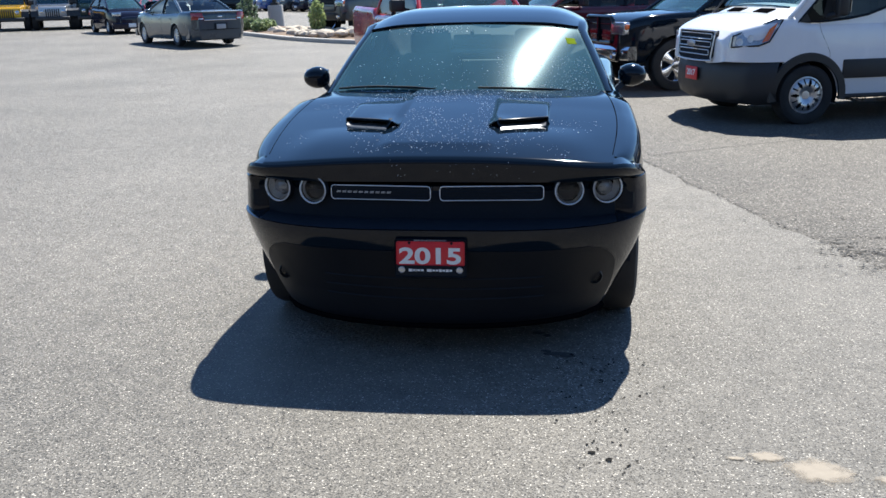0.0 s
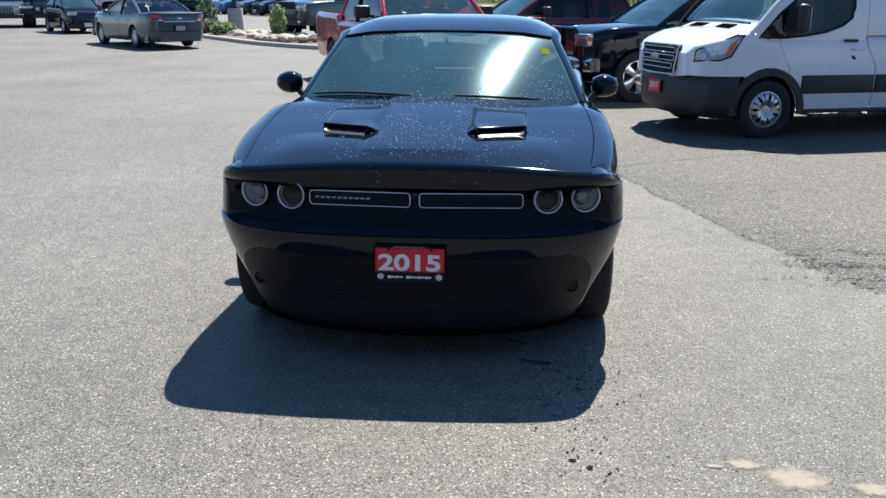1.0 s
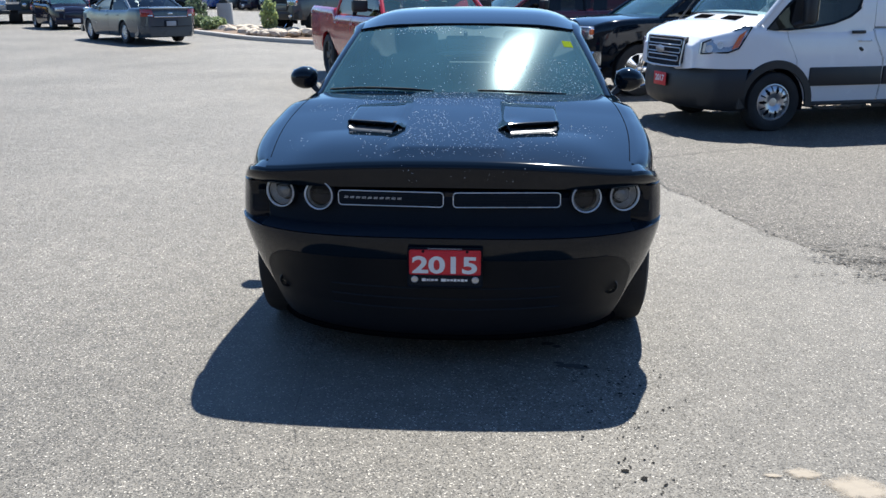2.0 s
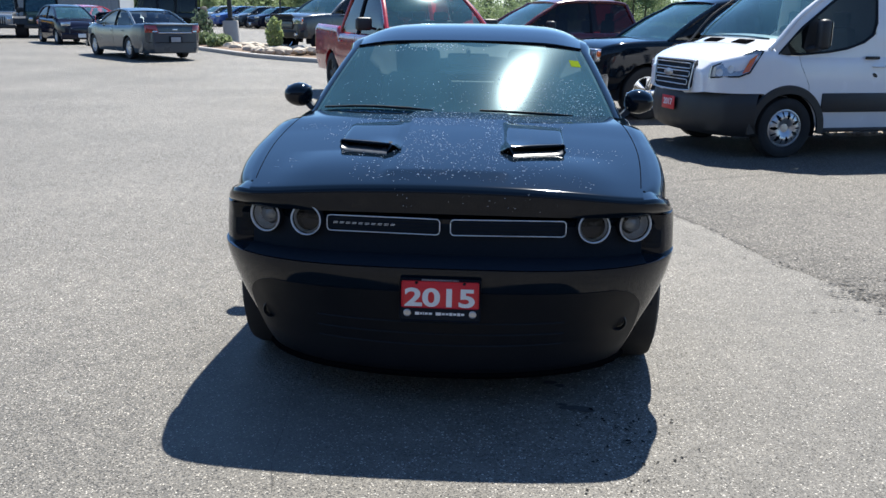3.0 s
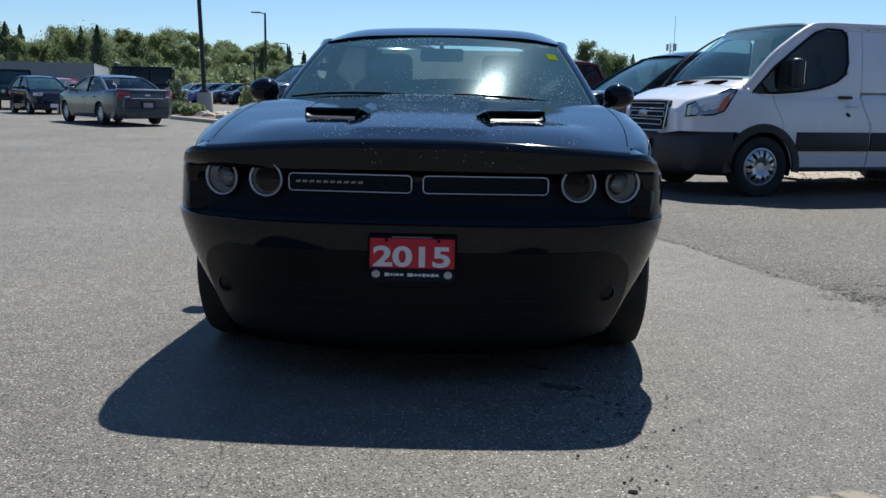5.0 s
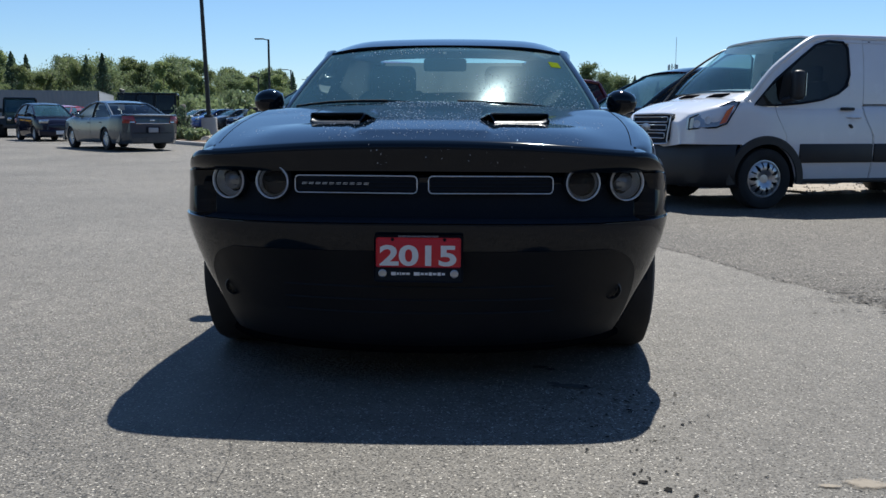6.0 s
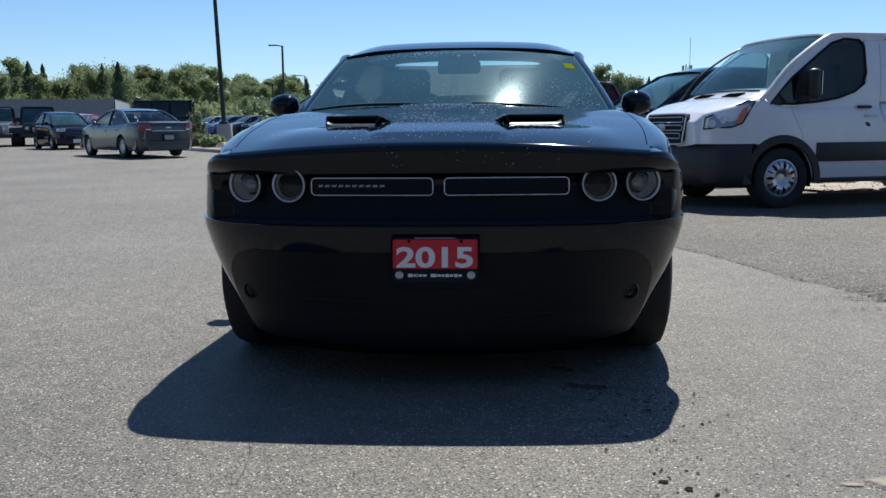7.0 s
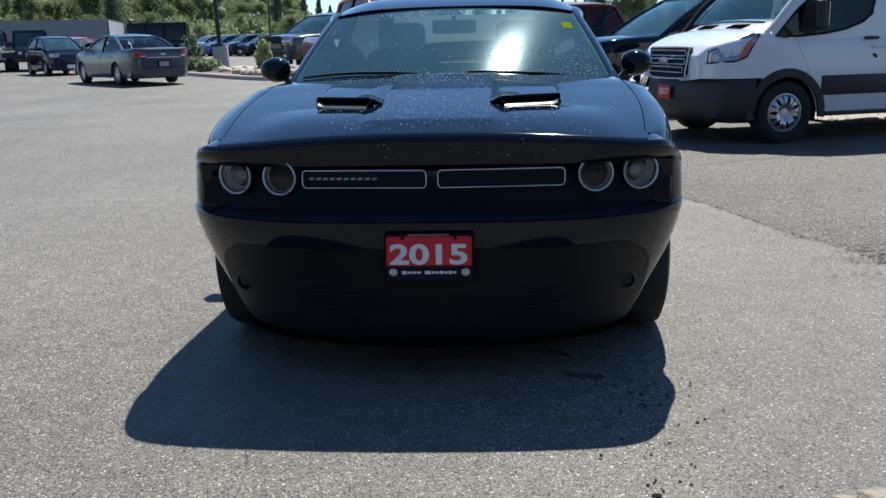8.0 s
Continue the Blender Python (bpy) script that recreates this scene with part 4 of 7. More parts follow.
    for y in (0.97, 3.92):
        for s in (-1, 1):
            bm = bmesh.new()
            ts = [radians(a) for a in range(0, 181, 10)]
            sheet(bm, [[(s * xx, y + 0.392 * math.cos(t), 0.36 + 0.392 * math.sin(t)) for t in ts] for xx in (0.62, 0.91)])
            part("wheel_liner", bm, "matt_black", car)
            wheel(car, s * 0.826, y, 0.36, 0.25, s, 0.68, 10, "trim", "trim")

    # windscreen, cowl, roof, glass
    rows = [[screen_at(u, float(v)) for u in np.linspace(-1, 1, 29)] for v in np.linspace(0, 1, 15)]
    bm = bmesh.new()
    sheet(bm, rows)
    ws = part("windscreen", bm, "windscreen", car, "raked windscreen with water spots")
    ws.visible_shadow = False
    # dark band round the glass
    for s in (-1, 1):
        bm = bmesh.new()
        sheet(bm, [[Vector(r[-1 if s > 0 else 0]) + Vector((s * d, 0.004 + 0.01 * (d > 0), 0.001 - 0.02 * (d > 0.03))) for d in (-0.012, 0.006)] for r in rows])
        part("windscreen_seal", bm, "matt_black", car)
        # front pillar
        bm = bmesh.new()
        rr = []
        for j, r in enumerate(rows):
            p = Vector(r[-1 if s > 0 else 0])
            v = j / 14
            ring = [(0.002, 0.0, 0.001), (0.016, 0.010, 0.0), (0.042, 0.04, -0.006), (0.062, 0.085, -0.026), (0.059, 0.13, -0.06), (0.016, 0.09, -0.06), (0.0, 0.03, -0.025)]
            rr.append([(p.x + s * a * (1.0 + 0.08 * v), p.y + b, p.z + c) for a, b, c in ring])
        for dx, y, z, f in ((0.012, 2.45, 1.420, 0.98), (0.020, 2.72, 1.434, 0.9), (0.022, 3.0, 1.440, 0.86), (0.018, 3.35, 1.436, 0.84)):
            rr.append([(s * (0.668 + dx + a * f), y + b * 0.3, z + c) for a, b, c in ring])
        loft(bm, rr)
        part("front_pillar", bm, "black_paint", car, "", 50)
    bm = bmesh.new()
    sheet(bm, [[(x, y + dy, z + dz) for x, y, z in rows[-1]] for dy, dz in ((-0.008, 0.0015), (0.012, 0.004))])
    part("windscreen_seal", bm, "gap", car)
    roof_z = curve([(2.28, 1.436), (2.45, 1.472), (2.75, 1.514), (3.1, 1.527), (3.4, 1.512), (3.62, 1.472)])
    rr = []
    for y in np.linspace(0, 1, 16):
        row = []
        for u in np.linspace(-1, 1, 25):
            half = 0.674 + 0.046 * min(1.0, float(y) / 0.3)
            yy0 = 2.294 + 0.045 * u * u + 0.03 * (max(0, abs(u) - 0.842) / 0.158) ** 2
            yy = yy0 + (3.62 - yy0) * y
            row.append((half * u, yy, roof_z(yy) - 0.032 * abs(u) ** 2.2 - (0.024 + 0.038 * min(1.0, float(y) / 0.35)) * (max(0, abs(u) - 0.6) / 0.4) ** 2.4))
        rr.append(row)
    bm = bmesh.new()
    sheet(bm, rr)
    part("roof", bm, "black_paint", car, "", 45, solid=0.02)
    bm = bmesh.new()
    patch(bm, (-0.53, 3.62, 1.42), (0.53, 3.62, 1.42), (0.62, 4.33, 1.10), (-0.62, 4.33, 1.10), (0, 0.03, 0.03), 14, 8)
    part("rear_window", bm, "side_glass", car).visible_shadow = False
    for s in (-1, 1):
        bm = bmesh.new()
        patch(bm, (s * 0.845, 1.80, 1.04), (s * 0.845, 3.05, 1.05), (s * 0.69, 3.05, 1.42), (s * 0.69, 2.42, 1.385), (s * 0.02, 0, 0), 8, 6)
        part("side_window", bm, "side_glass", car).visible_shadow = False
        bm = bmesh.new()
        patch(bm, (s * 0.845, 3.05, 1.05), (s * 0.62, 4.36, 1.10), (s * 0.52, 3.64, 1.43), (s * 0.69, 3.05, 1.42), (s * 0.02, 0, 0), 8, 6)
        part("rear_pillar", bm, "black_paint", car, "", 40, solid=0.03)
        bm = bmesh.new()
        tube(bm, [(s * 0.690, 2.75, 1.40), (s * 0.692, 2.95, 1.42), (s * 0.69, 3.3, 1.43), (s * 0.65, 3.64, 1.41)], 0.016, 8)
        part("roof_rail", bm, "black_paint", car)
    # cowl under the wipers
    bm = bmesh.new()
    sheet(bm, [[(u * 0.83, yy + 0.29 * u * u, zz - 0.01 * u * u) for u in np.linspace(-1, 1, 21)] for yy, zz in ((1.42, 1.045), (1.52, 1.06))])
    part("cowl", bm, "matt_black", car)
    for run in (((-0.18, 0.066), (-0.42, 0.080), (-0.68, 0.078), (-0.94, 0.040)), ((0.72, 0.022), (0.5, 0.045), (0.3, 0.062), (0.12, 0.070))):
        path = [screen_at(u, v, 0.010) for u, v in run]
        bm = bmesh.new()
        tube(bm, spline(path, 5), [0.004, 0.006, 0.007, 0.008, 0.008, 0.008, 0.007, 0.007, 0.006, 0.006, 0.006, 0.005, 0.005, 0.004, 0.004, 0.003], 6)
        wp = part("wiper", bm, "matt_black", car)
        bm = bmesh.new()
        tube(bm, [(x, y - 0.004, z + 0.006) for x, y, z in spline(path, 5)[3:]], 0.003, 5)
        part("wiper_blade", bm, "rubber", wp)
    # door mirrors
    for s in (-1, 1):
        bm = bmesh.new()
        c = Vector((s * 1.012, 2.16, 1.108))
        rws = []
        for j in range(13):
            v = math.pi * j / 12
            ring = []
            for k in range(24):
                t = 2 * math.pi * k / 24
                ex, ez = math.cos(t), math.sin(t)
                px = 0.086 * math.copysign(abs(ex) ** 0.85, ex) * math.sin(v) ** 0.75
                pz = 0.071 * math.copysign(abs(ez) ** 0.85, ez) * math.sin(v) ** 0.75
                if s * px > 0:
                    pz *= 1 - 0.18 * abs(px) / 0.086
                py = -0.085 * math.cos(v) if v < math.pi / 2 else -0.02 * math.cos(v)
                ring.append(c + Vector((px, py, pz)))
            rws.append(ring)
        loft(bm, rws, False)
        mr = part("door_mirror", bm, "black_paint", car, "glossy black rounded door mirror", 60)
        bm = bmesh.new()
        box(bm, c + Vector((0, 0.022, 0)), (0.15, 0.006, 0.1), 0.002)
        part("mirror_glass", bm, "chrome", mr)
        bm = bmesh.new()
        loft(bm, [[Vector(p) + Vector((dx, dy, dz)) for dx, dy, dz in ((0.022, -0.02, 0), (0.022, 0.03, 0), (-0.022, 0.03, 0), (-0.022, -0.02, 0))] for p in ((s * 0.885, 2.13, 1.005), (s * 0.925, 2.14, 1.03), (s * 0.965, 2.155, 1.07))])
        part("mirror_arm", bm, "trim", mr)
    # sticker inside the glass, rear-view mirror
    bm = bmesh.new()
    sheet(bm, [[screen_at(u, v, 0.0015) for u in (0.845, 0.885, 0.925)] for v in (0.70, 0.75, 0.80)])
    part("windscreen_sticker", bm, "lime", car, "lime-yellow sticker on the windscreen", solid=0.001)
    bm = bmesh.new()
    box(bm, (0.0, 2.28, 1.325), (0.25, 0.03, 0.075), 0.015)
    rv = part("rear_view_mirror", bm, "trim", car)
    bm = bmesh.new()
    tube(bm, [(0, 2.28, 1.34), (0, 2.23, 1.39)], 0.012, 6)
    part("mirror_stalk", bm, "trim", rv)

    # cabin
    bm = bmesh.new()
    loft(bm, [[(u * 0.74, y, z) for u in (-1, 1)] + [(u * 0.74, y, 0.6) for u in (1, -1)] for y, z in ((1.50, 0.985), (1.62, 1.0), (1.9, 0.99), (2.02, 0.93), (2.06, 0.82))])
    part("dashboard", bm, "dash", car, "dark plastic dashboard")
    bm = bmesh.new()
    tube(bm, [(0.38 + 0.185 * math.cos(a), 2.22 + 0.05 * math.sin(a), 0.92 + 0.18 * math.sin(a)) for a in np.linspace(0, 2 * math.pi, 32)[:-1]], 0.015, 8, True)
    sw = part("steering_wheel", bm, "trim", car, "black steering wheel")
    bm = bmesh.new()
    box(bm, (0.38, 2.20, 0.91), (0.34, 0.03, 0.05), 0.012)
    box(bm, (0.38, 2.20, 0.88), (0.13, 0.05, 0.13), 0.03)
    part("wheel_spokes", bm, "trim", sw)
    for x, yb in ((-0.38, 2.95), (0.38, 2.95)):
        bm = bmesh.new()
        rings = []
        for z, w_, d, dy in ((0.45, 0.25, 0.07, -0.12), (0.7, 0.27, 0.07, -0.04), (1.0, 0.265, 0.06, 0.04), (1.16, 0.23, 0.05, 0.08), (1.20, 0.18, 0.03, 0.09)):
            rings.append([(x + w_ * math.copysign(abs(math.cos(t)) ** 0.6, math.cos(t)), yb + dy + d * math.copysign(abs(math.sin(t)) ** 0.6, math.sin(t)), z) for t in np.linspace(0, 2 * math.pi, 21)[:-1]])
        loft(bm, rings)
        seat = part("front_seat", bm, "seat", car, "dark cloth bucket seat with headrest")
        bm = bmesh.new()
        box(bm, (x, yb + 0.12, 1.265), (0.30, 0.11, 0.20), 0.05, None, 3)
        part("headrest", bm, "seat", seat)
        bm = bmesh.new()
        box(bm, (x, yb - 0.3, 0.5), (0.5, 0.55, 0.16), 0.05)
        part("cushion", bm, "seat", seat)
    bm = bmesh.new()
    box(bm, (0, 3.75, 0.82), (1.2, 0.14, 0.55), 0.05, Matrix.Rotation(radians(-15), 3, "X"))
    box(bm, (0, 3.45, 0.5), (1.2, 0.5, 0.2), 0.05)
    part("rear_seat", bm, "seat", car)
    bm = bmesh.new()
    box(bm, (0, 4.08, 1.04), (1.3, 0.55, 0.03), 0.01)
    part("parcel_shelf", bm, "dash", car)
    bm = bmesh.new()
    box(bm, (0, 2.7, 0.34), (1.62, 2.3, 0.06))
    part("cabin_floor", bm, "matt_black", car)

    # dealer plate, leaning with the bumper
    tilt = Matrix.Translation((0.009, 0.058, 0.515)) @ Euler((radians(90 - 4), 0, 0)).to_matrix().to_4x4()

    def flat(size, at, deep=0.002):
        b = bmesh.new()
        box(b, (at[0], at[1], at[2]), (size[0], size[1], deep), min(size) * 0.06)
        bmesh.ops.transform(b, matrix=tilt, verts=b.verts)
        return b
    holder = part("dealer_plate", flat((0.318, 0.168), (0, 0, -0.004), 0.006), "matt_black", car, "red dealer plate reading 2015 in a black holder")
    part("plate_face", flat((0.302, 0.106), (0, 0.022, 0.002)), "plate_red", holder)
    part("plate_year", text_mesh("2015", 0.118, tilt @ pose(0, 0.007, 0.0045) @ Matrix.Diagonal((1.18, 0.83, 1, 1)), 0.0008, 0.0036), "plate_white", holder, "white number 2015")
    x = -0.097
    bars = bmesh.new()
    for k, (w_, h_) in enumerate(((0.017, 0.019), (0.008, 0.013), (0.004, 0.018), (0.013, 0.013), (0.013, 0.013), (0.008, 0), (0.021, 0.019), (0.012, 0.013), (0.011, 0.013), (0.012, 0.018), (0.013, 0.013), (0.012, 0.018), (0.012, 0.013))):
        if h_:
            box(bars, (x + w_ / 2, -0.054, 0.003), (w_, h_ * 0.62, 0.002))
        x += w_ + 0.003
    bmesh.ops.transform(bars, matrix=tilt, verts=bars.verts)
    part("plate_lettering", bars, "plate_white", holder, "row of small white bars")
    bars = bmesh.new()
    for k in range(24):
        box(bars, (-0.07 + 0.006 * k, 0.079, 0.0), (0.0038, 0.005 if k % 3 else 0.0065, 0.002))
    bmesh.ops.transform(bars, matrix=tilt, verts=bars.verts)
    part("plate_web_line", bars, "plate_grey", holder, "row of tiny grey bars")
    for s in (-1, 1):
        for px, py, r, mt in ((s * 0.128, -0.053, 0.0145, "satin"), (s * 0.093, 0.068, 0.006, "matt_black")):
            b = bmesh.new()
            lathe(b, [(r, -0.002), (r, 0.004), (r * 0.8, 0.0055), (r * 0.7, 0.003), (0.0005, 0.0035)], (px, py, 0), (0, 0, 1), 24, False)
            bmesh.ops.transform(b, matrix=tilt, verts=b.verts)
            part("plate_bolt", b, mt, holder)
    return car


M["lamp_ring"] = surf("lamp_ring", (0.86, 0.88, 0.90), 0.3, 0.0, 0.05)
M["satin_black"] = surf("satin_black", (0.09, 0.095, 0.10), 0.3, 0.0, 0.1, scale=20)
M["lamp_bezel"] = surf("lamp_bezel", (0.66, 0.69, 0.72), 0.35, 0.2, 0.1, scale=20)
M["lamp_glass"] = surf("lamp_glass", (0.36, 0.40, 0.45), 0.18, 0.3, 0.35, scale=9, coat=1.0)
M["fascia"] = surf("dull_fascia", (0.005, 0.007, 0.011), 0.5, 0.0, 0.15, bump=0.0002, bscale=500, spec=0.22)
M["projector"] = surf("projector_glass", (0.22, 0.24, 0.26), 0.15, 0.2, 0.3, scale=20, coat=1.0)
coupe = build_coupe()


def droplets(n, place, r0, r1, rng):
    """Beads of water: small low domes with six sides, joined."""
    verts, faces = [], []
    for _ in range(n):
        p, nrm = place()
        r = rng.uniform(r0, r1) * rng.choice((0.6, 0.8, 1.0, 1.0, 1.4))
        q = Vector((0, 0, 1)).rotation_difference(nrm)
        i = len(verts)
        for ring, (rr, h) in enumerate(((1.0, -0.05), (0.8, 0.34))):
            for k in range(7):
                a = 2 * math.pi * (k + 0.5 * ring) / 7
                verts.append(p + q @ Vector((rr * r * math.cos(a), rr * r * math.sin(a), h * r)))
        verts.append(p + q @ Vector((0, 0, 0.55 * r)))
        for k in range(7):
            j = (k + 1) % 7
            faces += [(i + k, i + j, i + 7 + k), (i + j, i + 7 + j, i + 7 + k), (i + 7 + k, i + 7 + j, i + 14)]
    me = bpy.data.meshes.new("water_droplets")
    me.from_pydata([tuple(v) for v in verts], [], faces)
    me.shade_smooth()
    me.materials.append(M["water"])
    ob = new("water_droplets", me)
    ob.matrix_world = COUPE
    return ob


_d = random.Random(12)


def on_hood():
    while True:
        x = _d.gauss(0.0, 0.42)
        y = 0.3 + 1.2 * _d.random() ** 0.8
        if abs(x) < 0.9 and noise.noise((x * 4, y * 4, 0.5)) > -0.25 + 0.3 * (abs(x) > 0.4):
            if abs(x) < 0.78 and y > nose(x, 0.925) + 0.02 and y < 1.46:
                return Vector((x, y, hood_z(x, y) + 0.001)), Vector((0, -0.05, 1))


def on_lip():
    x = _d.uniform(-0.2, 0.5)
    z = _d.uniform(0.83, 0.915)
    return Vector((x, nose(x, z), z - 0.02 * (abs(x) / 0.8) ** 2.2)), Vector((0, -0.8, 0.6)).normalized()


def on_screen(low):
    def f():
        v = _d.random() ** 2.2 * 0.5 if low else 0.86 + 0.12 * _d.random()
        u = (_d.uniform(0.25, 0.95) if _d.random() < 0.7 else _d.uniform(-0.9, 0.9)) if low else _d.gauss(-0.35, 0.22)
        return Vector(screen_at(u, v, 0.0005)), Vector((0, -0.42, 0.9)).normalized()
    return f


for n_, f_, a_, b_ in ((2300, on_hood, 0.0008, 0.0024), (26, on_lip, 0.001, 0.002), (1300, on_screen(True), 0.0008, 0.0026), (90, on_screen(False), 0.0012, 0.0035)):
    tagged(droplets(n_, f_, a_, b_, _d), "small water droplets beaded on the car, coloured pale for their sparkle", "water droplets", kind="stuff")


# ---- other vehicles: shared builders ----
def shell(car, L, W, TOP, plan, axles, r, low, doors, mat, crown=0.02, drop=None, arch=1.13, tuck=0.05, cap_in=0.06, nose_low=None):
    """Lower bodywork of a vehicle, nose at y = 0: sides with wheel arches, deck, closed ends; doors as panels of their own."""
    def lo(y):
        z = low
        for yc in axles:
            d, R = abs(y - yc), r * arch
            if d < R:
                z = max(z, r + math.sqrt(R * R - d * d))
        if nose_low and y < axles[0] - r * arch * 0.7:
            z = max(z, nose_low)
        return z

    def half(y):
        w, t, b = W * plan(y), TOP(y), lo(y)
        d = drop(y) if drop else 0.0
        ctr = [(0.0, t + crown - d), (0.45 * w, t + 0.8 * crown - d), (0.86 * w, t - d)] if not d else [(0.0, t - d), (0.45 * w, t - d), (0.86 * w, t - d)]
        sid = [(0.93 * w, t - 0.008), (0.975 * w, t - 0.045), (w, t - 0.14), (w * 1.012, 0.45 * t + 0.55 * low), (w, 0.22 * t + 0.78 * low), (w - tuck, low)]
        pts = ctr + [tuple(p) for p in spline(sid, 3)]
        n_ = len(pts)
        return [(x, y, z if k < 3 else max(z, b + 0.0008 * (n_ - k))) for k, (x, z) in enumerate(pts)]

    n_ = int(L / 0.05)
    ys = sorted(set([L * k / n_ for k in range(n_ + 1)] + [y for ab in doors for y in ab]))
    full = {y: half(y) for y in ys}
    cut = 4
    bm = bmesh.new()
    for s in (-1, 1):
        sheet(bm, [[(s * x, y_, z) for x, y_, z in full[y][:cut]] for y in ys])
        run = []
        for y in ys:
            inside = any(a < y < b for a, b in doors)
            run.append([(s * x, y_, z) for x, y_, z in full[y][cut - 1:]])
            starts = any(abs(y - a) < 1e-9 for a, b in doors)
            ends = any(abs(y - b) < 1e-9 for a, b in doors)
            if starts:
                sheet(bm, run) if len(run) > 1 else None
                run = []
            elif inside:
                run = []
            elif ends:
                run = run[-1:]
        if len(run) > 1:
            sheet(bm, run)
    for y, dy in ((ys[0], -cap_in), (ys[-1], cap_in)):
        h = full[y]
        ring = [(x, y_, z) for x, y_, z in h] + [(-x, y_, z) for x, y_, z in h[::-1][:-1]]
        zc = 0.5 * (TOP(y) + low)
        rows_ = [[(x * f, y_ + dy * d, zc + (z - zc) * g) for x, y_, z in ring] for f, g, d in ((1.0, 1.0, 0.0), (0.985, 0.975, 0.55), (0.94, 0.92, 1.0), (0.90, 0.86, 1.06), (0.5, 0.5, 1.15))]
        loft(bm, rows_, False)
        bm.faces.new([bm.verts.new(p) for p in rows_[-1]])
    body = part("body", bm, mat, car, "", 42)
    for a, b in doors:
        for s in (-1, 1):
            bm = bmesh.new()
            inner = [y for y in ys if a + 0.005 < y < b - 0.005]
            sel = [a + 0.006] + inner + [b - 0.006]
            sheet(bm, [[(s * x, y_, z) for x, y_, z in half(y)[cut - 1:]] for y in sel])
            door = part("door", bm, mat, car, "", 42, solid=0.004)
            bm = bmesh.new()
            t = TOP(0.5 * (a + b)) - 0.16
            w = W * plan(b) * 1.004
            tube(bm, [(s * w, b - 0.25, t), (s * (w + 0.028), b - 0.22, t), (s * (w + 0.028), b - 0.1, t), (s * w, b - 0.07, t)], 0.012, 6)
            part("door_handle", bm, mat, door)
    bm = bmesh.new()
    box(bm, (0, L / 2, low + 0.06), (1.5 * W, L * 0.92, 0.1), 0.03)
    part("underbody", bm, "matt_black", car)
    for yc in axles:
        for s in (-1, 1):
            bm = bmesh.new()
            ts = [radians(a) for a in range(-15, 196, 15)]
            R = r * arch * 1.02
            sheet(bm, [[(s * xx, yc + R * math.cos(t), r + R * math.sin(t)) for t in ts] for xx in (W * 0.62, W * 0.965)])
            part("wheel_liner", bm, "matt_black", car)
    return body


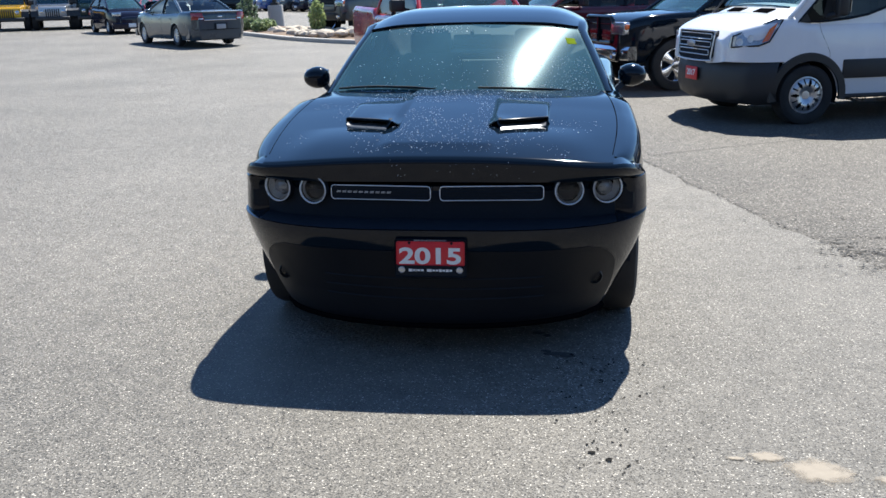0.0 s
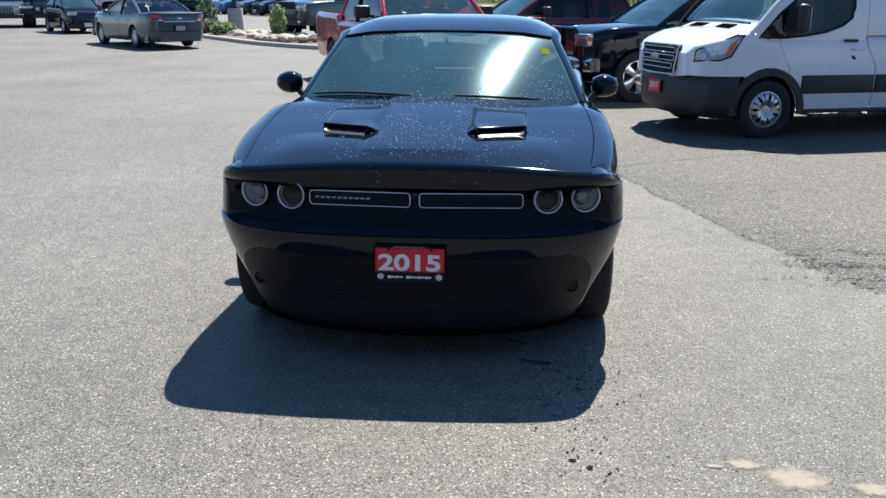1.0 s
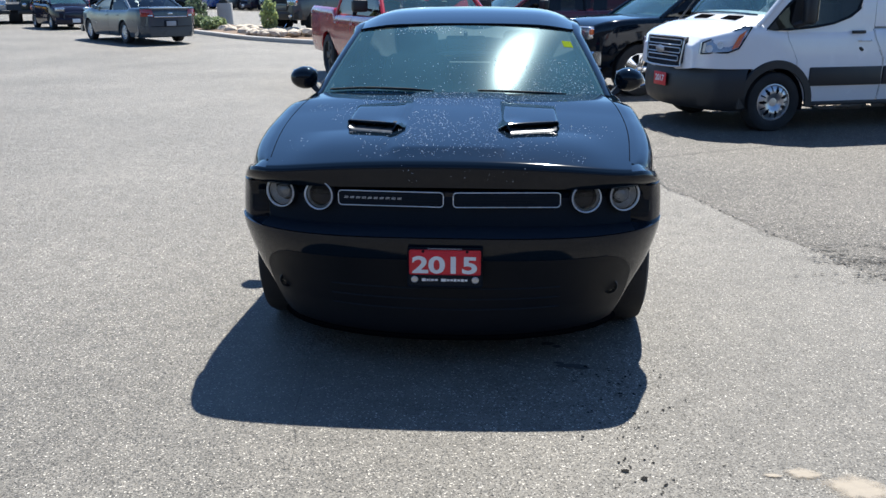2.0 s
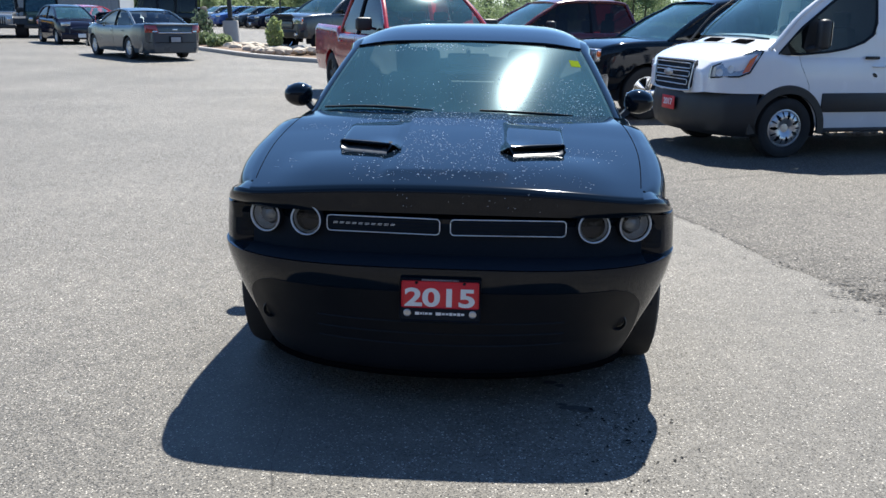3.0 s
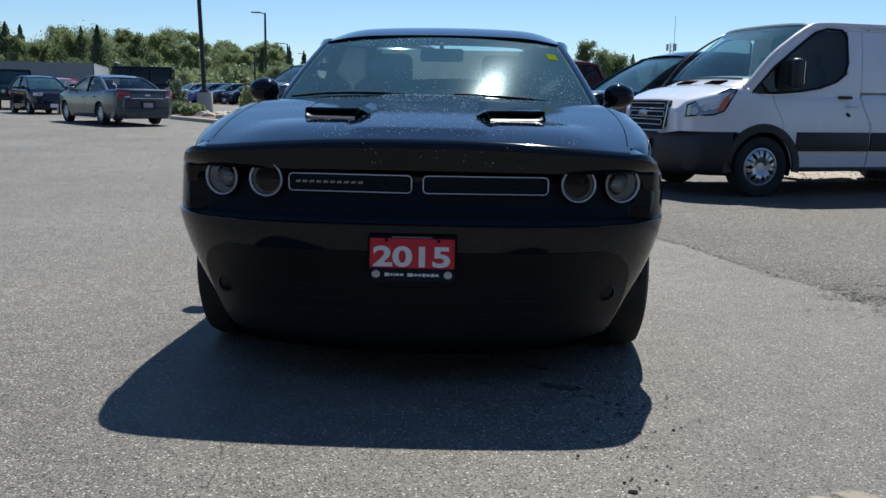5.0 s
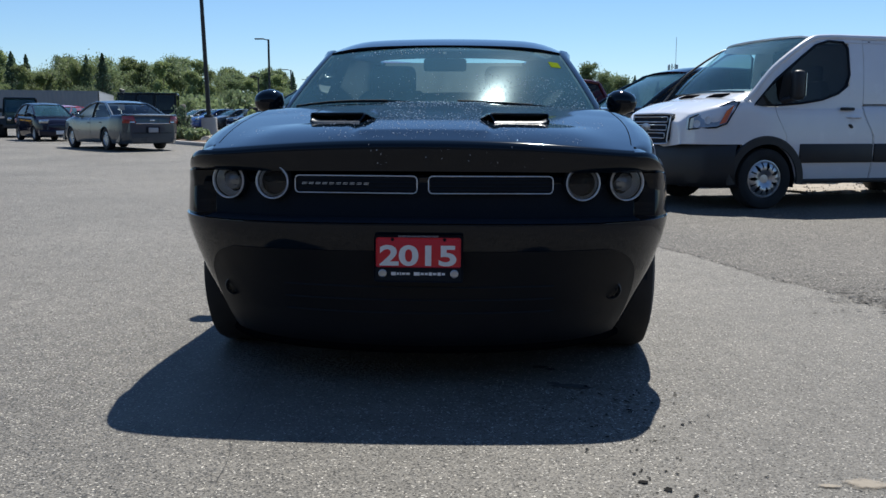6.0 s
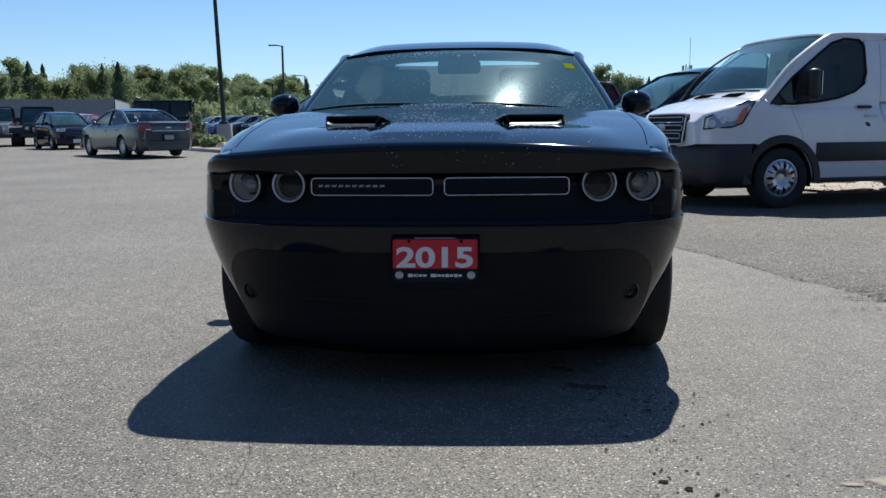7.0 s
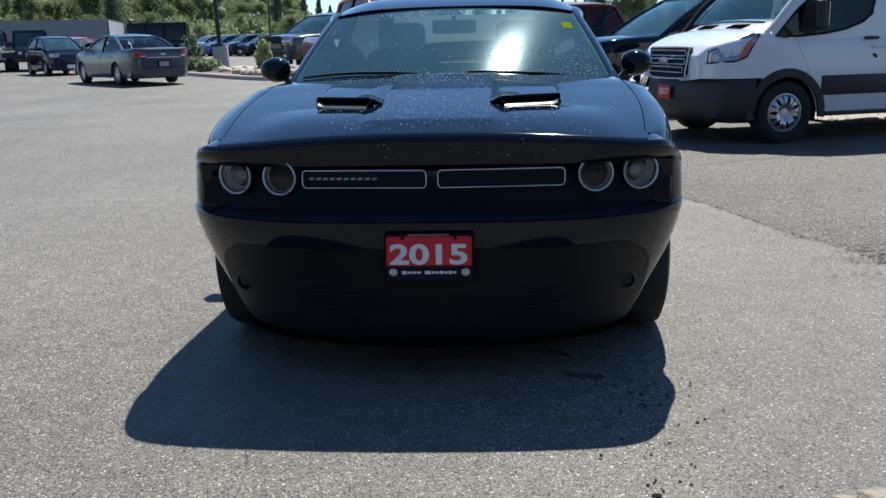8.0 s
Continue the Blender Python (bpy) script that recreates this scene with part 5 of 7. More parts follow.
def cabin(car, xb, xr, zb, zr, y0, y1, y2, y3, posts, mat, roof_crown=0.03, glass_mat="side_glass", screen="windscreen", rear="dark_glass", solid_from=99.0, zb2=None, bow=0.06):
    """Glasshouse: screen, rear window, side panes between posts, pillars and a crowned roof."""
    zb2 = zb if zb2 is None else zb2

    def belt(y):
        q = (y - y0) / (y3 - y0)
        return zb + (zb2 - zb) * q

    def edge(y):
        """The upper rim of the side glass at y."""
        if y < y1:
            q = (y - y0) / (y1 - y0)
            return Vector((xb + (xr - xb) * q, y, zb + (zr - zb) * q))
        if y > y2:
            q = (y - y2) / (y3 - y2)
            return Vector((xr + (xb - xr) * q, y, zr + (zb2 - zr) * q))
        return Vector((xr, y, zr))
    bm = bmesh.new()
    patch(bm, (-xb, y0, zb), (xb, y0, zb), (xr, y1, zr), (-xr, y1, zr), (0, -0.01, 0.02), 12, 6, (0, -bow, 0.0))
    ws = part("windscreen", bm, screen, car)
    ws.visible_shadow = False
    bm = bmesh.new()
    patch(bm, (-xb, y3, zb2), (xb, y3, zb2), (xr, y2, zr), (-xr, y2, zr), (0, 0.01, 0.01), 10, 5, (0, bow * 0.6, 0.0))
    part("rear_window", bm, rear, car).visible_shadow = False
    rows = []
    for v in np.linspace(0, 1, 11):
        y = y1 + (y2 - y1) * v
        rows.append([(xr * 1.03 * u, y + (-bow * (1 - v) + bow * 0.6 * v) * (1 - u * u), zr + 0.012 + roof_crown * (1 - u * u) + 0.02 * math.sin(math.pi * v) - 0.02 * max(0, abs(u) - 0.9) / 0.1) for u in np.linspace(-1, 1, 15)])
    bm = bmesh.new()
    sheet(bm, rows)
    part("roof", bm, mat, car, "", 50, solid=0.03)
    for s in (-1, 1):
        cuts = [y0 + 0.02] + list(posts) + [y3 - 0.02]
        for a, b in zip(cuts, cuts[1:]):
            rws = []
            for k in range(9):
                y = a + (b - a) * k / 8
                top = edge(y)
                bot = Vector((xb, y, belt(y)))
                rws.append([(s * p.x, p.y, p.z) for p in (bot.lerp(top, q) + Vector((0.02 * math.sin(math.pi * q), 0, 0)) for q in np.linspace(0, 1, 6))])
            bm = bmesh.new()
            sheet(bm, rws)
            if a >= solid_from:
                part("side_panel", bm, mat, car, "", 40, solid=0.01)
            else:
                part("side_window", bm, glass_mat, car).visible_shadow = False
        for y in posts:
            bm = bmesh.new()
            top, bot = edge(y), Vector((xb, y, belt(y)))
            tube(bm, [(s * (p.x + 0.008 + 0.02 * math.sin(math.pi * q)), p.y, p.z) for q, p in ((q, bot.lerp(top, q)) for q in np.linspace(-0.02, 1, 6))], 0.032, 6)
            part("pillar", bm, mat if solid_from < 90 else "matt_black", car)
        for a, b in ((y0, y1), (y3, y2)):
            zz = zb if a == y0 else zb2
            bm = bmesh.new()
            tube(bm, [(s * (xb + (xr - xb) * q + 0.005), a + (b - a) * q, zz + (zr - zz) * q + 0.004) for q in np.linspace(-0.03, 1.0, 7)], 0.042, 8)
            part("pillar", bm, mat, car)
        bm = bmesh.new()
        tube(bm, [(s * (xr + 0.004), y1 + (y2 - y1) * q, zr + 0.004) for q in np.linspace(0, 1, 8)], 0.035, 8)
        part("roof_rail", bm, mat, car)
    # seats seen through the glass
    for y in (y1 + 0.25, (y1 + y2) / 2 + 0.55):
        if y < y2 + 0.1 and y < solid_from + 0.6:
            for x in (-0.4 * xb / 0.8, 0.4 * xb / 0.8):
                bm = bmesh.new()
                box(bm, (x, y, zb + 0.0), (0.46, 0.12, 0.48), 0.05)
                box(bm, (x, y + 0.03, zb + 0.31), (0.26, 0.1, 0.15), 0.04)
                part("seat", bm, "seat", car)
    bm = bmesh.new()
    box(bm, (0, y0 + 0.42, zb - 0.02), (xb * 1.75, 0.5, 0.1), 0.03)
    part("dashboard", bm, "dash", car)


def side_mirrors(car, x, y, z, mat, w=0.22, h=0.17):
    for s in (-1, 1):
        bm = bmesh.new()
        box(bm, (s * (x + w * 0.6), y, z), (w, 0.13, h), 0.045, None, 3)
        m = part("door_mirror", bm, mat, car)
        bm = bmesh.new()
        box(bm, (s * (x + w * 0.6), y + 0.067, z), (w * 0.8, 0.004, h * 0.8))
        part("mirror_glass", bm, "chrome", m)
        bm = bmesh.new()
        tube(bm, [(s * (x - 0.06), y + 0.02, z - h * 0.4), (s * (x + 0.06), y, z - h * 0.3)], 0.025, 6)
        part("mirror_arm", bm, "trim", m)


def front_set(car, W, z_lamp, z_grille, y=-0.06, lamp=(0.3, 0.16), grille=(0.9, 0.2), lamp_x=0.7, bumper="trim", plate=True, bars=4, grille_trim="chrome", z_bumper=0.45, turn=14, back=0.05):
    """Headlamps, grille and bumper on a vehicle's nose."""
    for s in (-1, 1):
        bm = bmesh.new()
        box(bm, (s * lamp_x * W, y + back, z_lamp), (lamp[0], 0.14, lamp[1]), 0.03, Matrix.Rotation(radians(s * turn), 3, "Z"), 3)
        h = part("headlight", bm, "lamp_bowl", car)
        bm = bmesh.new()
        box(bm, (s * lamp_x * W, y + back - 0.01, z_lamp), (lamp[0] * 0.96, 0.15, lamp[1] * 0.92), 0.03, Matrix.Rotation(radians(s * turn), 3, "Z"), 3)
        part("lens", bm, "clear", h).visible_shadow = False
    bm = bmesh.new()
    box(bm, (0, y + 0.01, z_grille), (grille[0], 0.05, grille[1]), 0.02)
    g = part("grille", bm, "matt_black", car)
    bm = bmesh.new()
    for k in range(bars):
        box(bm, (0, y - 0.018, z_grille - grille[1] / 2 + grille[1] * (k + 0.5) / bars), (grille[0] * 0.96, 0.02, 0.018), 0.004)
    part("grille_bars", bm, grille_trim, g)
    bm = bmesh.new()
    n_ = 13
    rings = []
    for k in range(n_):
        u = -1 + 2 * k / (n_ - 1)
        yy = y - 0.07 + 0.16 * abs(u) ** 2.6
        rings.append([(u * W * 0.985, yy + a, z_bumper + b) for a, b in ((0.0, -0.10), (-0.02, -0.03), (-0.02, 0.06), (0.02, 0.11), (0.14, 0.11), (0.14, -0.10))])
    loft(bm, rings)
    part("front_bumper", bm, bumper, car)
    if plate:
        bm = bmesh.new()
        box(bm, (0, y - 0.098, z_bumper + 0.01), (0.3, 0.012, 0.15), 0.004)
        part("number_plate", bm, "plate_white", car)


def rear_set(car, W, L, z, w=0.22, h=0.3, z_bumper=0.5, bumper="trim", plate_z=None):
    for s in (-1, 1):
        bm = bmesh.new()
        box(bm, (s * (W - w / 2 - 0.03), L - 0.03, z), (w, 0.22, h), 0.04, Matrix.Rotation(radians(-s * 16), 3, "Z"), 3)
        part("tail_light", bm, "red_lens", car)
    bm = bmesh.new()
    if L < 5.2:
        rings = []
        for k in range(17):
            u = -1 + 2 * k / 16
            yy = L + 0.07 - 0.30 * abs(u) ** 3.2
            rings.append([(u * W * 1.0, yy + a, z_bumper + b) for a, b in ((-0.3, -0.2), (-0.08, -0.2), (-0.01, -0.12), (0.0, 0.0), (-0.01, 0.08), (-0.05, 0.13), (-0.3, 0.17))])
        loft(bm, rings)
    else:
        box(bm, (0, L + 0.03, z_bumper), (W * 1.84, 0.14, 0.2), 0.06, None, 4)
    part("rear_bumper", bm, bumper, car)
    bm = bmesh.new()
    box(bm, (0, L + 0.07 if plate_z else L + 0.107, plate_z or z_bumper), (0.3, 0.012, 0.15), 0.004)
    part("number_plate", bm, "plate_grey", car)


def pickup(m, mat, label, bumper="chrome", rim="chrome", modern=False, group="parked pickups", roof=1.86):
    car = thing("pickup_truck", m, label, "pickup truck", group)
    TOP = curve([(0.0, 1.0), (0.05, 1.075), (0.16, 1.135), (0.4, 1.185), (0.9, 1.22), (1.5, 1.235), (1.9, 1.22), (3.9, 1.22), (4.05, 1.33), (5.75, 1.35)])
    plan = curve([(0.0, 0.80), (0.06, 0.86), (0.18, 0.93), (0.45, 0.985), (1.0, 1.0), (4.9, 1.0), (5.75, 0.97)])
    shell(car, 5.75, 1.0, TOP, plan, (0.84, 4.45), 0.41, 0.46, ((1.60, 2.86), (2.87, 3.9)), mat, 0.03, lambda y: 0.5 if y > 4.06 else 0.0, 1.14)
    cabin(car, 0.915, 0.72, 1.22, roof, 1.22, 2.12, 3.72, 3.95, (2.86,), mat, 0.03, "dark_glass")
    front_set(car, 0.95, 0.985, 0.96, -0.05, (0.34, 0.2), (1.02, 0.36), 0.74, bumper, False, 5 if modern else 2, "trim" if modern else mat, 0.60)
    bm = bmesh.new()
    ring = rounded(0, 0.96, 1.08, 0.40, 0.08)
    tube(bm, [(x, -0.075, z) for x, z in ring], 0.03, 8, True)
    if not modern:
        tube(bm, [(0, -0.09, 0.77), (0, -0.09, 1.15)], 0.03, 8)
    part("grille_surround", bm, "trim" if modern else mat, car)
    for s in (-1, 1):
        bm = bmesh.new()
        lathe(bm, [(0.001, 0.0), (0.045, 0.0), (0.055, 0.02), (0.06, -0.03)], (s * 0.72, -0.14, 0.58), (0, -1, 0), 18, False)
        part("fog_light", bm, "lamp_bowl", car)
        bm = bmesh.new()
        box(bm, (s * 0.858, 0.035, 1.01), (0.05, 0.10, 0.085), 0.02, Matrix.Rotation(radians(s * 35), 3, "Z"), 3)
        part("indicator", bm, "amber", car, "amber corner lamp")
    rear_set(car, 0.99, 5.75, 1.08, 0.16, 0.4, 0.55, bumper)
    side_mirrors(car, 0.98, 1.80, 1.33 + 0.5 * (roof - 1.86), "trim", 0.27, 0.21)
    for y in (0.84, 4.45):
        for s in (-1, 1):
            wheel(car, s * 0.865, y, 0.41, 0.27, s, 0.64, 5, rim, rim)
    # rounded roof corners
    for ob in list(car.children_recursive):
        if ob.name.split(".")[0] in ("windscreen", "rear_window", "roof", "side_window", "pillar", "roof_rail"):
            for v in ob.data.vertices:
                up = min(max((v.co.z - 1.22) / (roof - 1.22), 0.0), 1.0)
                v.co.z -= up * up * (0.07 * math.exp(-((v.co.y - 2.0) / 0.3) ** 2) + 0.05 * math.exp(-((v.co.y - 3.8) / 0.25) ** 2) + 0.03 * (v.co.x / 0.72) ** 4)
    return car


def van(m):
    car = thing("cargo_van", m, "white cargo van with black lower cladding and a red 2017 plate", "van", "")
    TOP = curve([(0.0, 1.02), (0.05, 1.09), (0.14, 1.125), (0.4, 1.19), (0.8, 1.27), (1.1, 1.22), (5.5, 1.24)])
    plan = curve([(0.0, 0.66), (0.05, 0.75), (0.18, 0.86), (0.42, 0.945), (0.8, 0.985), (1.3, 1.0), (5.2, 1.0), (5.5, 0.97)])
    W = 1.02
    shell(car, 5.5, W, TOP, plan, (1.02, 4.32), 0.352, 0.33, ((1.27, 2.46), (2.47, 3.75)), "white_paint", 0.03, None, 1.16, 0.04, 0.03, 0.745)
    # tall cab and cargo box
    bm = bmesh.new()
    patch(bm, (-0.945, 1.0, 1.36), (0.945, 1.0, 1.36), (0.85, 1.79, 2.0), (-0.85, 1.79, 2.0), (0, -0.02, 0.03), 14, 8, (0, -0.08, 0.0))
    part("windscreen", bm, "windscreen", car, "large raked windscreen").visible_shadow = False
    # hood running up to the screen
    hood = curve([(0.5, 1.19), (0.62, 1.228), (0.8, 1.285), (1.0, 1.335), (1.2, 1.37)])
    bm = bmesh.new()
    sheet(bm, [[(0.955 * u, float(y), hood(float(y)) + 0.035 * (1 - u * u) - 0.10 * (max(0.0, abs(u) - 0.75) / 0.25) ** 2) for u in np.linspace(-1, 1, 25)] for y in np.linspace(0.52, 1.18, 14)])
    part("hood", bm, "white_paint", car, "", 50, solid=0.01)
    bm = bmesh.new()
    tube(bm, [(0.9 * u, 0.965 + 0.07 * u * u - 0.02, hood(0.95) + 0.05 - 0.03 * u * u) for u in np.linspace(-0.95, 0.75, 12)], 0.012, 6)
    part("wiper", bm, "trim", car)
    bm = bmesh.new()
    rows = []
    for v in np.linspace(0, 1, 18):
        y = 1.78 + (5.5 - 1.78) * v
        rows.append([(0.93 * u, y - 0.075 * (1 - v) ** 3 * (1 - u * u), 2.0 + 0.075 * (1 - abs(u) ** 3) * min(1.0, 0.35 + 3 * v) - 0.07 * max(0, abs(u) - 0.88) / 0.12) for u in np.linspace(-1, 1, 21)])
    sheet(bm, rows)
    part("roof", bm, "white_paint", car, "", 50, solid=0.02)
    for s in (-1, 1):
        # side above the belt, behind the cab door
        bm = bmesh.new()
        rows = []
        for y in np.linspace(2.46, 5.5, 12):
            rows.append([(s * (1.0 - 0.085 * q ** 2.2), float(y), 1.22 + 0.74 * q) for q in np.linspace(0, 1, 9)])
        sheet(bm, rows)
        part("side_panel", bm, "white_paint", car, "", 40, solid=0.01)
        # door frame round the pane

        def at(y, z, out=0.0):
            q = max(0.0, (z - 1.22) / 0.74)
            return (s * (1.0 - 0.085 * q ** 2.2 + out - 0.055 * max(0, 1.25 - y)), y, z)
        path = [(0.76, 1.25), (1.08, 1.50), (1.42, 1.75), (1.74, 1.945), (1.95, 1.985), (2.4, 1.99), (3.6, 1.99), (5.45, 1.985)]
        bm = bmesh.new()
        tube(bm, [at(y, z, -0.012) for y, z in spline(path, 4)], 0.034 if s > 0 else 0.014, 8)
        part("front_pillar", bm, "white_paint" if s > 0 else "trim", car)
        if s > 0:
            bm = bmesh.new()
            edge = [(0.88, 1.19), (1.26, 1.485), (1.61, 1.75), (1.81, 1.89), (1.98, 1.94), (2.26, 1.93)]
            sheet(bm, [[at(y, z, 0.0) for y, z in ((0.80, 1.27), (1.08, 1.50), (1.42, 1.75), (1.74, 1.945), (1.95, 1.985), (2.26, 1.99))], [at(y, z, 0.002) for y, z in edge]])
            part("pillar_skin", bm, "white_paint", car, "", 40)
        bm = bmesh.new()
        sheet(bm, [[at(y, float(z), 0.0) for z in np.linspace(1.2, 1.975, 9)] for y in (2.262, 2.32, 2.39, 2.452)])
        part("pillar", bm, "white_paint", car, "", 40, solid=0.02)
        pane = [(0.88, 1.19), (1.26, 1.485), (1.61, 1.75), (1.81, 1.89), (1.98, 1.94), (2.18, 1.93), (2.24, 1.86), (2.25, 1.55), (2.21, 1.42), (2.10, 1.34), (1.88, 1.265), (1.63, 1.225), (1.26, 1.195)]
        bm = bmesh.new()
        vs = [bm.verts.new(at(y, z, 0.004)) for y, z in pane]
        f = bm.faces.new(vs)
        bmesh.ops.triangulate(bm, faces=[f])
        part("side_window", bm, "side_glass", car).visible_shadow = False
        bm = bmesh.new()
        tube(bm, [at(y, z, 0.006) for y, z in pane], 0.016, 6, True)
        part("window_seal", bm, "matt_black", car)
        # black sail panel ahead of the pane
        bm = bmesh.new()
        vs = [bm.verts.new(at(y, z, 0.01)) for y, z in ((0.87, 1.195), (1.22, 1.47), (1.46, 1.64), (1.50, 1.2))]
        bm.faces.new(vs)
        part("sail_panel", bm, "trim", car, solid=0.01)
        # white door skin between belt and pane
        bm = bmesh.new()
        low_edge = [(1.3, 1.19), (1.63, 1.215), (1.88, 1.25), (2.10, 1.325), (2.24, 1.42), (2.44, 1.5)]
        lows = [(1.3, 1.15), (1.75, 1.15), (2.0, 1.15), (2.22, 1.15), (2.36, 1.15), (2.44, 1.15)]
        sheet(bm, [[at(y, z, -0.002) for y, z in low_edge], [at(y, z, 0.004) for y, z in lows]])
        part("door_skin", bm, "white_paint", car, solid=0.006)
        # door handle, lock
        bm = bmesh.new()
        box(bm, (s * 1.035, 2.22, 1.16), (0.03, 0.19, 0.035), 0.012, None, 3)
        part("door_handle", bm, "trim", car, "black door handle")
        bm = bmesh.new()
        lathe(bm, [(0.026, 0), (0.026, 0.01), (0.001, 0.012)], (s * 1.025, 2.2, 0.96), (s, 0, 0), 16)
        part("fuel_lock", bm, "trim", car)
        # cladding along the side
        bm = bmesh.new()
        for a, b in ((1.45, 2.455), (2.475, 3.745), (3.755, 3.9)):
            box(bm, (s * 1.03, (a + b) / 2, 0.645), (0.035, b - a, 0.22), 0.012)
        part("side_cladding", bm, "trim", car, "black plastic side cladding")
        bm = bmesh.new()
        box(bm, (s * 0.985, 2.68, 0.32), (0.05, 2.4, 0.05), 0.015)
        part("sill", bm, "trim", car)
        # wheel arch trims
        for yc in (1.02, 4.32):
            bm = bmesh.new()
            ts = [radians(a) for a in range(-8, 189, 7)]
            rings = []
            for t in ts:
                cy, cz = math.cos(t), math.sin(t)
                w = W * plan(yc + 0.44 * cy)
                rings.append([(s * (w + o), yc + R * cy, 0.352 + R * cz) for R, o in ((0.40, 0.005), (0.40, 0.03), (0.485, 0.03), (0.50, 0.004))])
            loft(bm, rings)
            part("arch_trim", bm, "trim", car, "black wheel arch trim")
        # headlamp swept along the fender
        bm = bmesh.new()
        quad = [(0.03, 0.92), (0.04, 1.045), (0.60, 1.235), (0.68, 1.23), (0.50, 0.985), (0.34, 0.94)]

        def skin(y, z, o):
            w = W * plan(y)
            return (s * (w * (1.0 if z < 1.1 else 1.0 - 0.05 * (z - 1.1) / 0.15) + o), y - 0.01, z)
        rings = []
        for o, k in ((-0.03, 1.0), (0.012, 1.0), (0.022, 0.9)):
            cy, cz = sum(q[0] for q in quad) / 6, sum(q[1] for q in quad) / 6
            rings.append([skin(cy + (y - cy) * k, cz + (z - cz) * k, o) for y, z in quad])
        loft(bm, rings)
        h = part("headlight", bm, "lamp_glass", car, "swept clear headlight with amber corner")
        bm = bmesh.new()
        am = [(0.38, 0.975), (0.49, 1.13), (0.61, 1.20), (0.485, 1.0)]
        sheet(bm, [[skin(y, z, 0.028) for y, z in am[:2]], [skin(y, z, 0.028) for y, z in am[:1:-1]]])
        part("indicator", bm, "amber", h, "amber indicator")
        for yy, zz in ((0.10, 0.98), (0.22, 1.02)):
            bm = bmesh.new()
            lathe(bm, [(0.042, 0.0), (0.044, 0.006), (0.038, 0.004), (0.02, 0.0), (0.001, 0.004)], skin(yy, zz, 0.02), (s, -0.75, 0.1), 20, False)
            part("bulb_bowl", bm, "lamp_bezel", h)
        bm = bmesh.new()
        tube(bm, [skin(y, z, 0.018) for y, z in quad], 0.010, 6, True)
        part("lamp_rim", bm, "matt_black", h)
        # big black door mirror
        bm = bmesh.new()
        box(bm, (s * 1.12, 1.46, 1.42), (0.15, 0.14, 0.34), 0.05, None, 3)
        mr = part("door_mirror", bm, "trim", car, "tall black door mirror")
        bm = bmesh.new()
        tube(bm, [(s * 0.97, 1.36, 1.24), (s * 1.10, 1.45, 1.28)], 0.04, 8)
        part("mirror_arm", bm, "trim", mr)
        bm = bmesh.new()
        box(bm, (s * 1.12, 1.533, 1.43), (0.12, 0.004, 0.26))
        part("mirror_glass", bm, "chrome", mr)
        for y in (1.02, 4.32):
            wheel(car, s * 0.905, y, 0.352, 0.225, s, 0.62, 0, "satin", "satin")
        # seats
        bm = bmesh.new()
        box(bm, (s * 0.45, 2.15, 1.2), (0.5, 0.14, 0.6), 0.05)
        box(bm, (s * 0.45, 2.17, 1.58), (0.27, 0.1, 0.2), 0.04)
        part("seat", bm, "seat", car)
        # vents ahead of the screen
        bm = bmesh.new()
        box(bm, (s * 0.33, 0.80, hood(0.80) + 0.034), (0.34, 0.15, 0.012), 0.004, Matrix.Rotation(radians(15), 3, "X"))
        part("hood_vent", bm, "gap", car)
        bm = bmesh.new()
        box(bm, (s * 0.9, 5.53, 1.2), (0.14, 0.05, 0.5), 0.02)
        part("tail_light", bm, "red_lens", car)
    # nose: grille with three bright bars, badge, bumper
    bm = bmesh.new()
    ring = [(-0.42, 1.095), (0.42, 1.095), (0.465, 1.05), (0.44, 0.80), (0.38, 0.745), (-0.38, 0.745), (-0.44, 0.80), (-0.465, 1.05)]

    def face(x, z, d=0.0):
        return (x, -0.095 - d + 0.05 * (abs(x) / 0.5) ** 2 + 0.10 * max(0.0, z - 0.85), z)
    bm = bmesh.new()
    loft(bm, [[face(x, z, -0.1) for x, z in ring], [face(x, z, 0.012) for x, z in ring]])
    g = part("grille", bm, "matt_black", car, "black grille with three bright bars")
    bm = bmesh.new()
    tube(bm, [face(x, z, 0.015) for x, z in spline(ring + ring[:1], 5)[:-1]], 0.010, 6, True)
    part("grille_surround", bm, "satin", g)
    for z, hw in ((1.03, 0.425), (0.935, 0.42), (0.84, 0.395)):
        bm = bmesh.new()
        loop = rounded(0, z, 2 * hw, 0.06, 0.02, 3)
        path_ = [face(x, zz, 0.016) for x, zz in loop]
        tube(bm, path_, 0.0065, 6, True)
        part("grille_bar", bm, "satin", g)
    bm = bmesh.new()
    lathe(bm, [(0.001, 0.02), (0.075, 0.014), (0.085, 0.0)], (0, 0, 0), (0, -1, 0), 24, False)
    bmesh.ops.scale(bm, vec=(1.25, 1, 0.55), verts=bm.verts)
    bmesh.ops.translate(bm, vec=face(0, 0.94, 0.03), verts=bm.verts)
    part("badge", bm, "satin", g, "plain oval badge")
    bm = bmesh.new()
    rings = []
    for k in range(25):
        u = -1 + 2 * k / 24
        t = math.asin(u)
        x, y = 1.035 * u, 0.60 - 0.68 * math.cos(t) ** 0.75
        rings.append([(x * a, y + b, z) for a, b, z in ((0.95, 0.12, 0.25), (0.985, 0.04, 0.30), (1.0, 0.0, 0.42), (1.0, 0.0, 0.60), (0.99, 0.02, 0.70), (0.97, 0.05, 0.755), (0.90, 0.2, 0.76))])
    sheet(bm, rings)
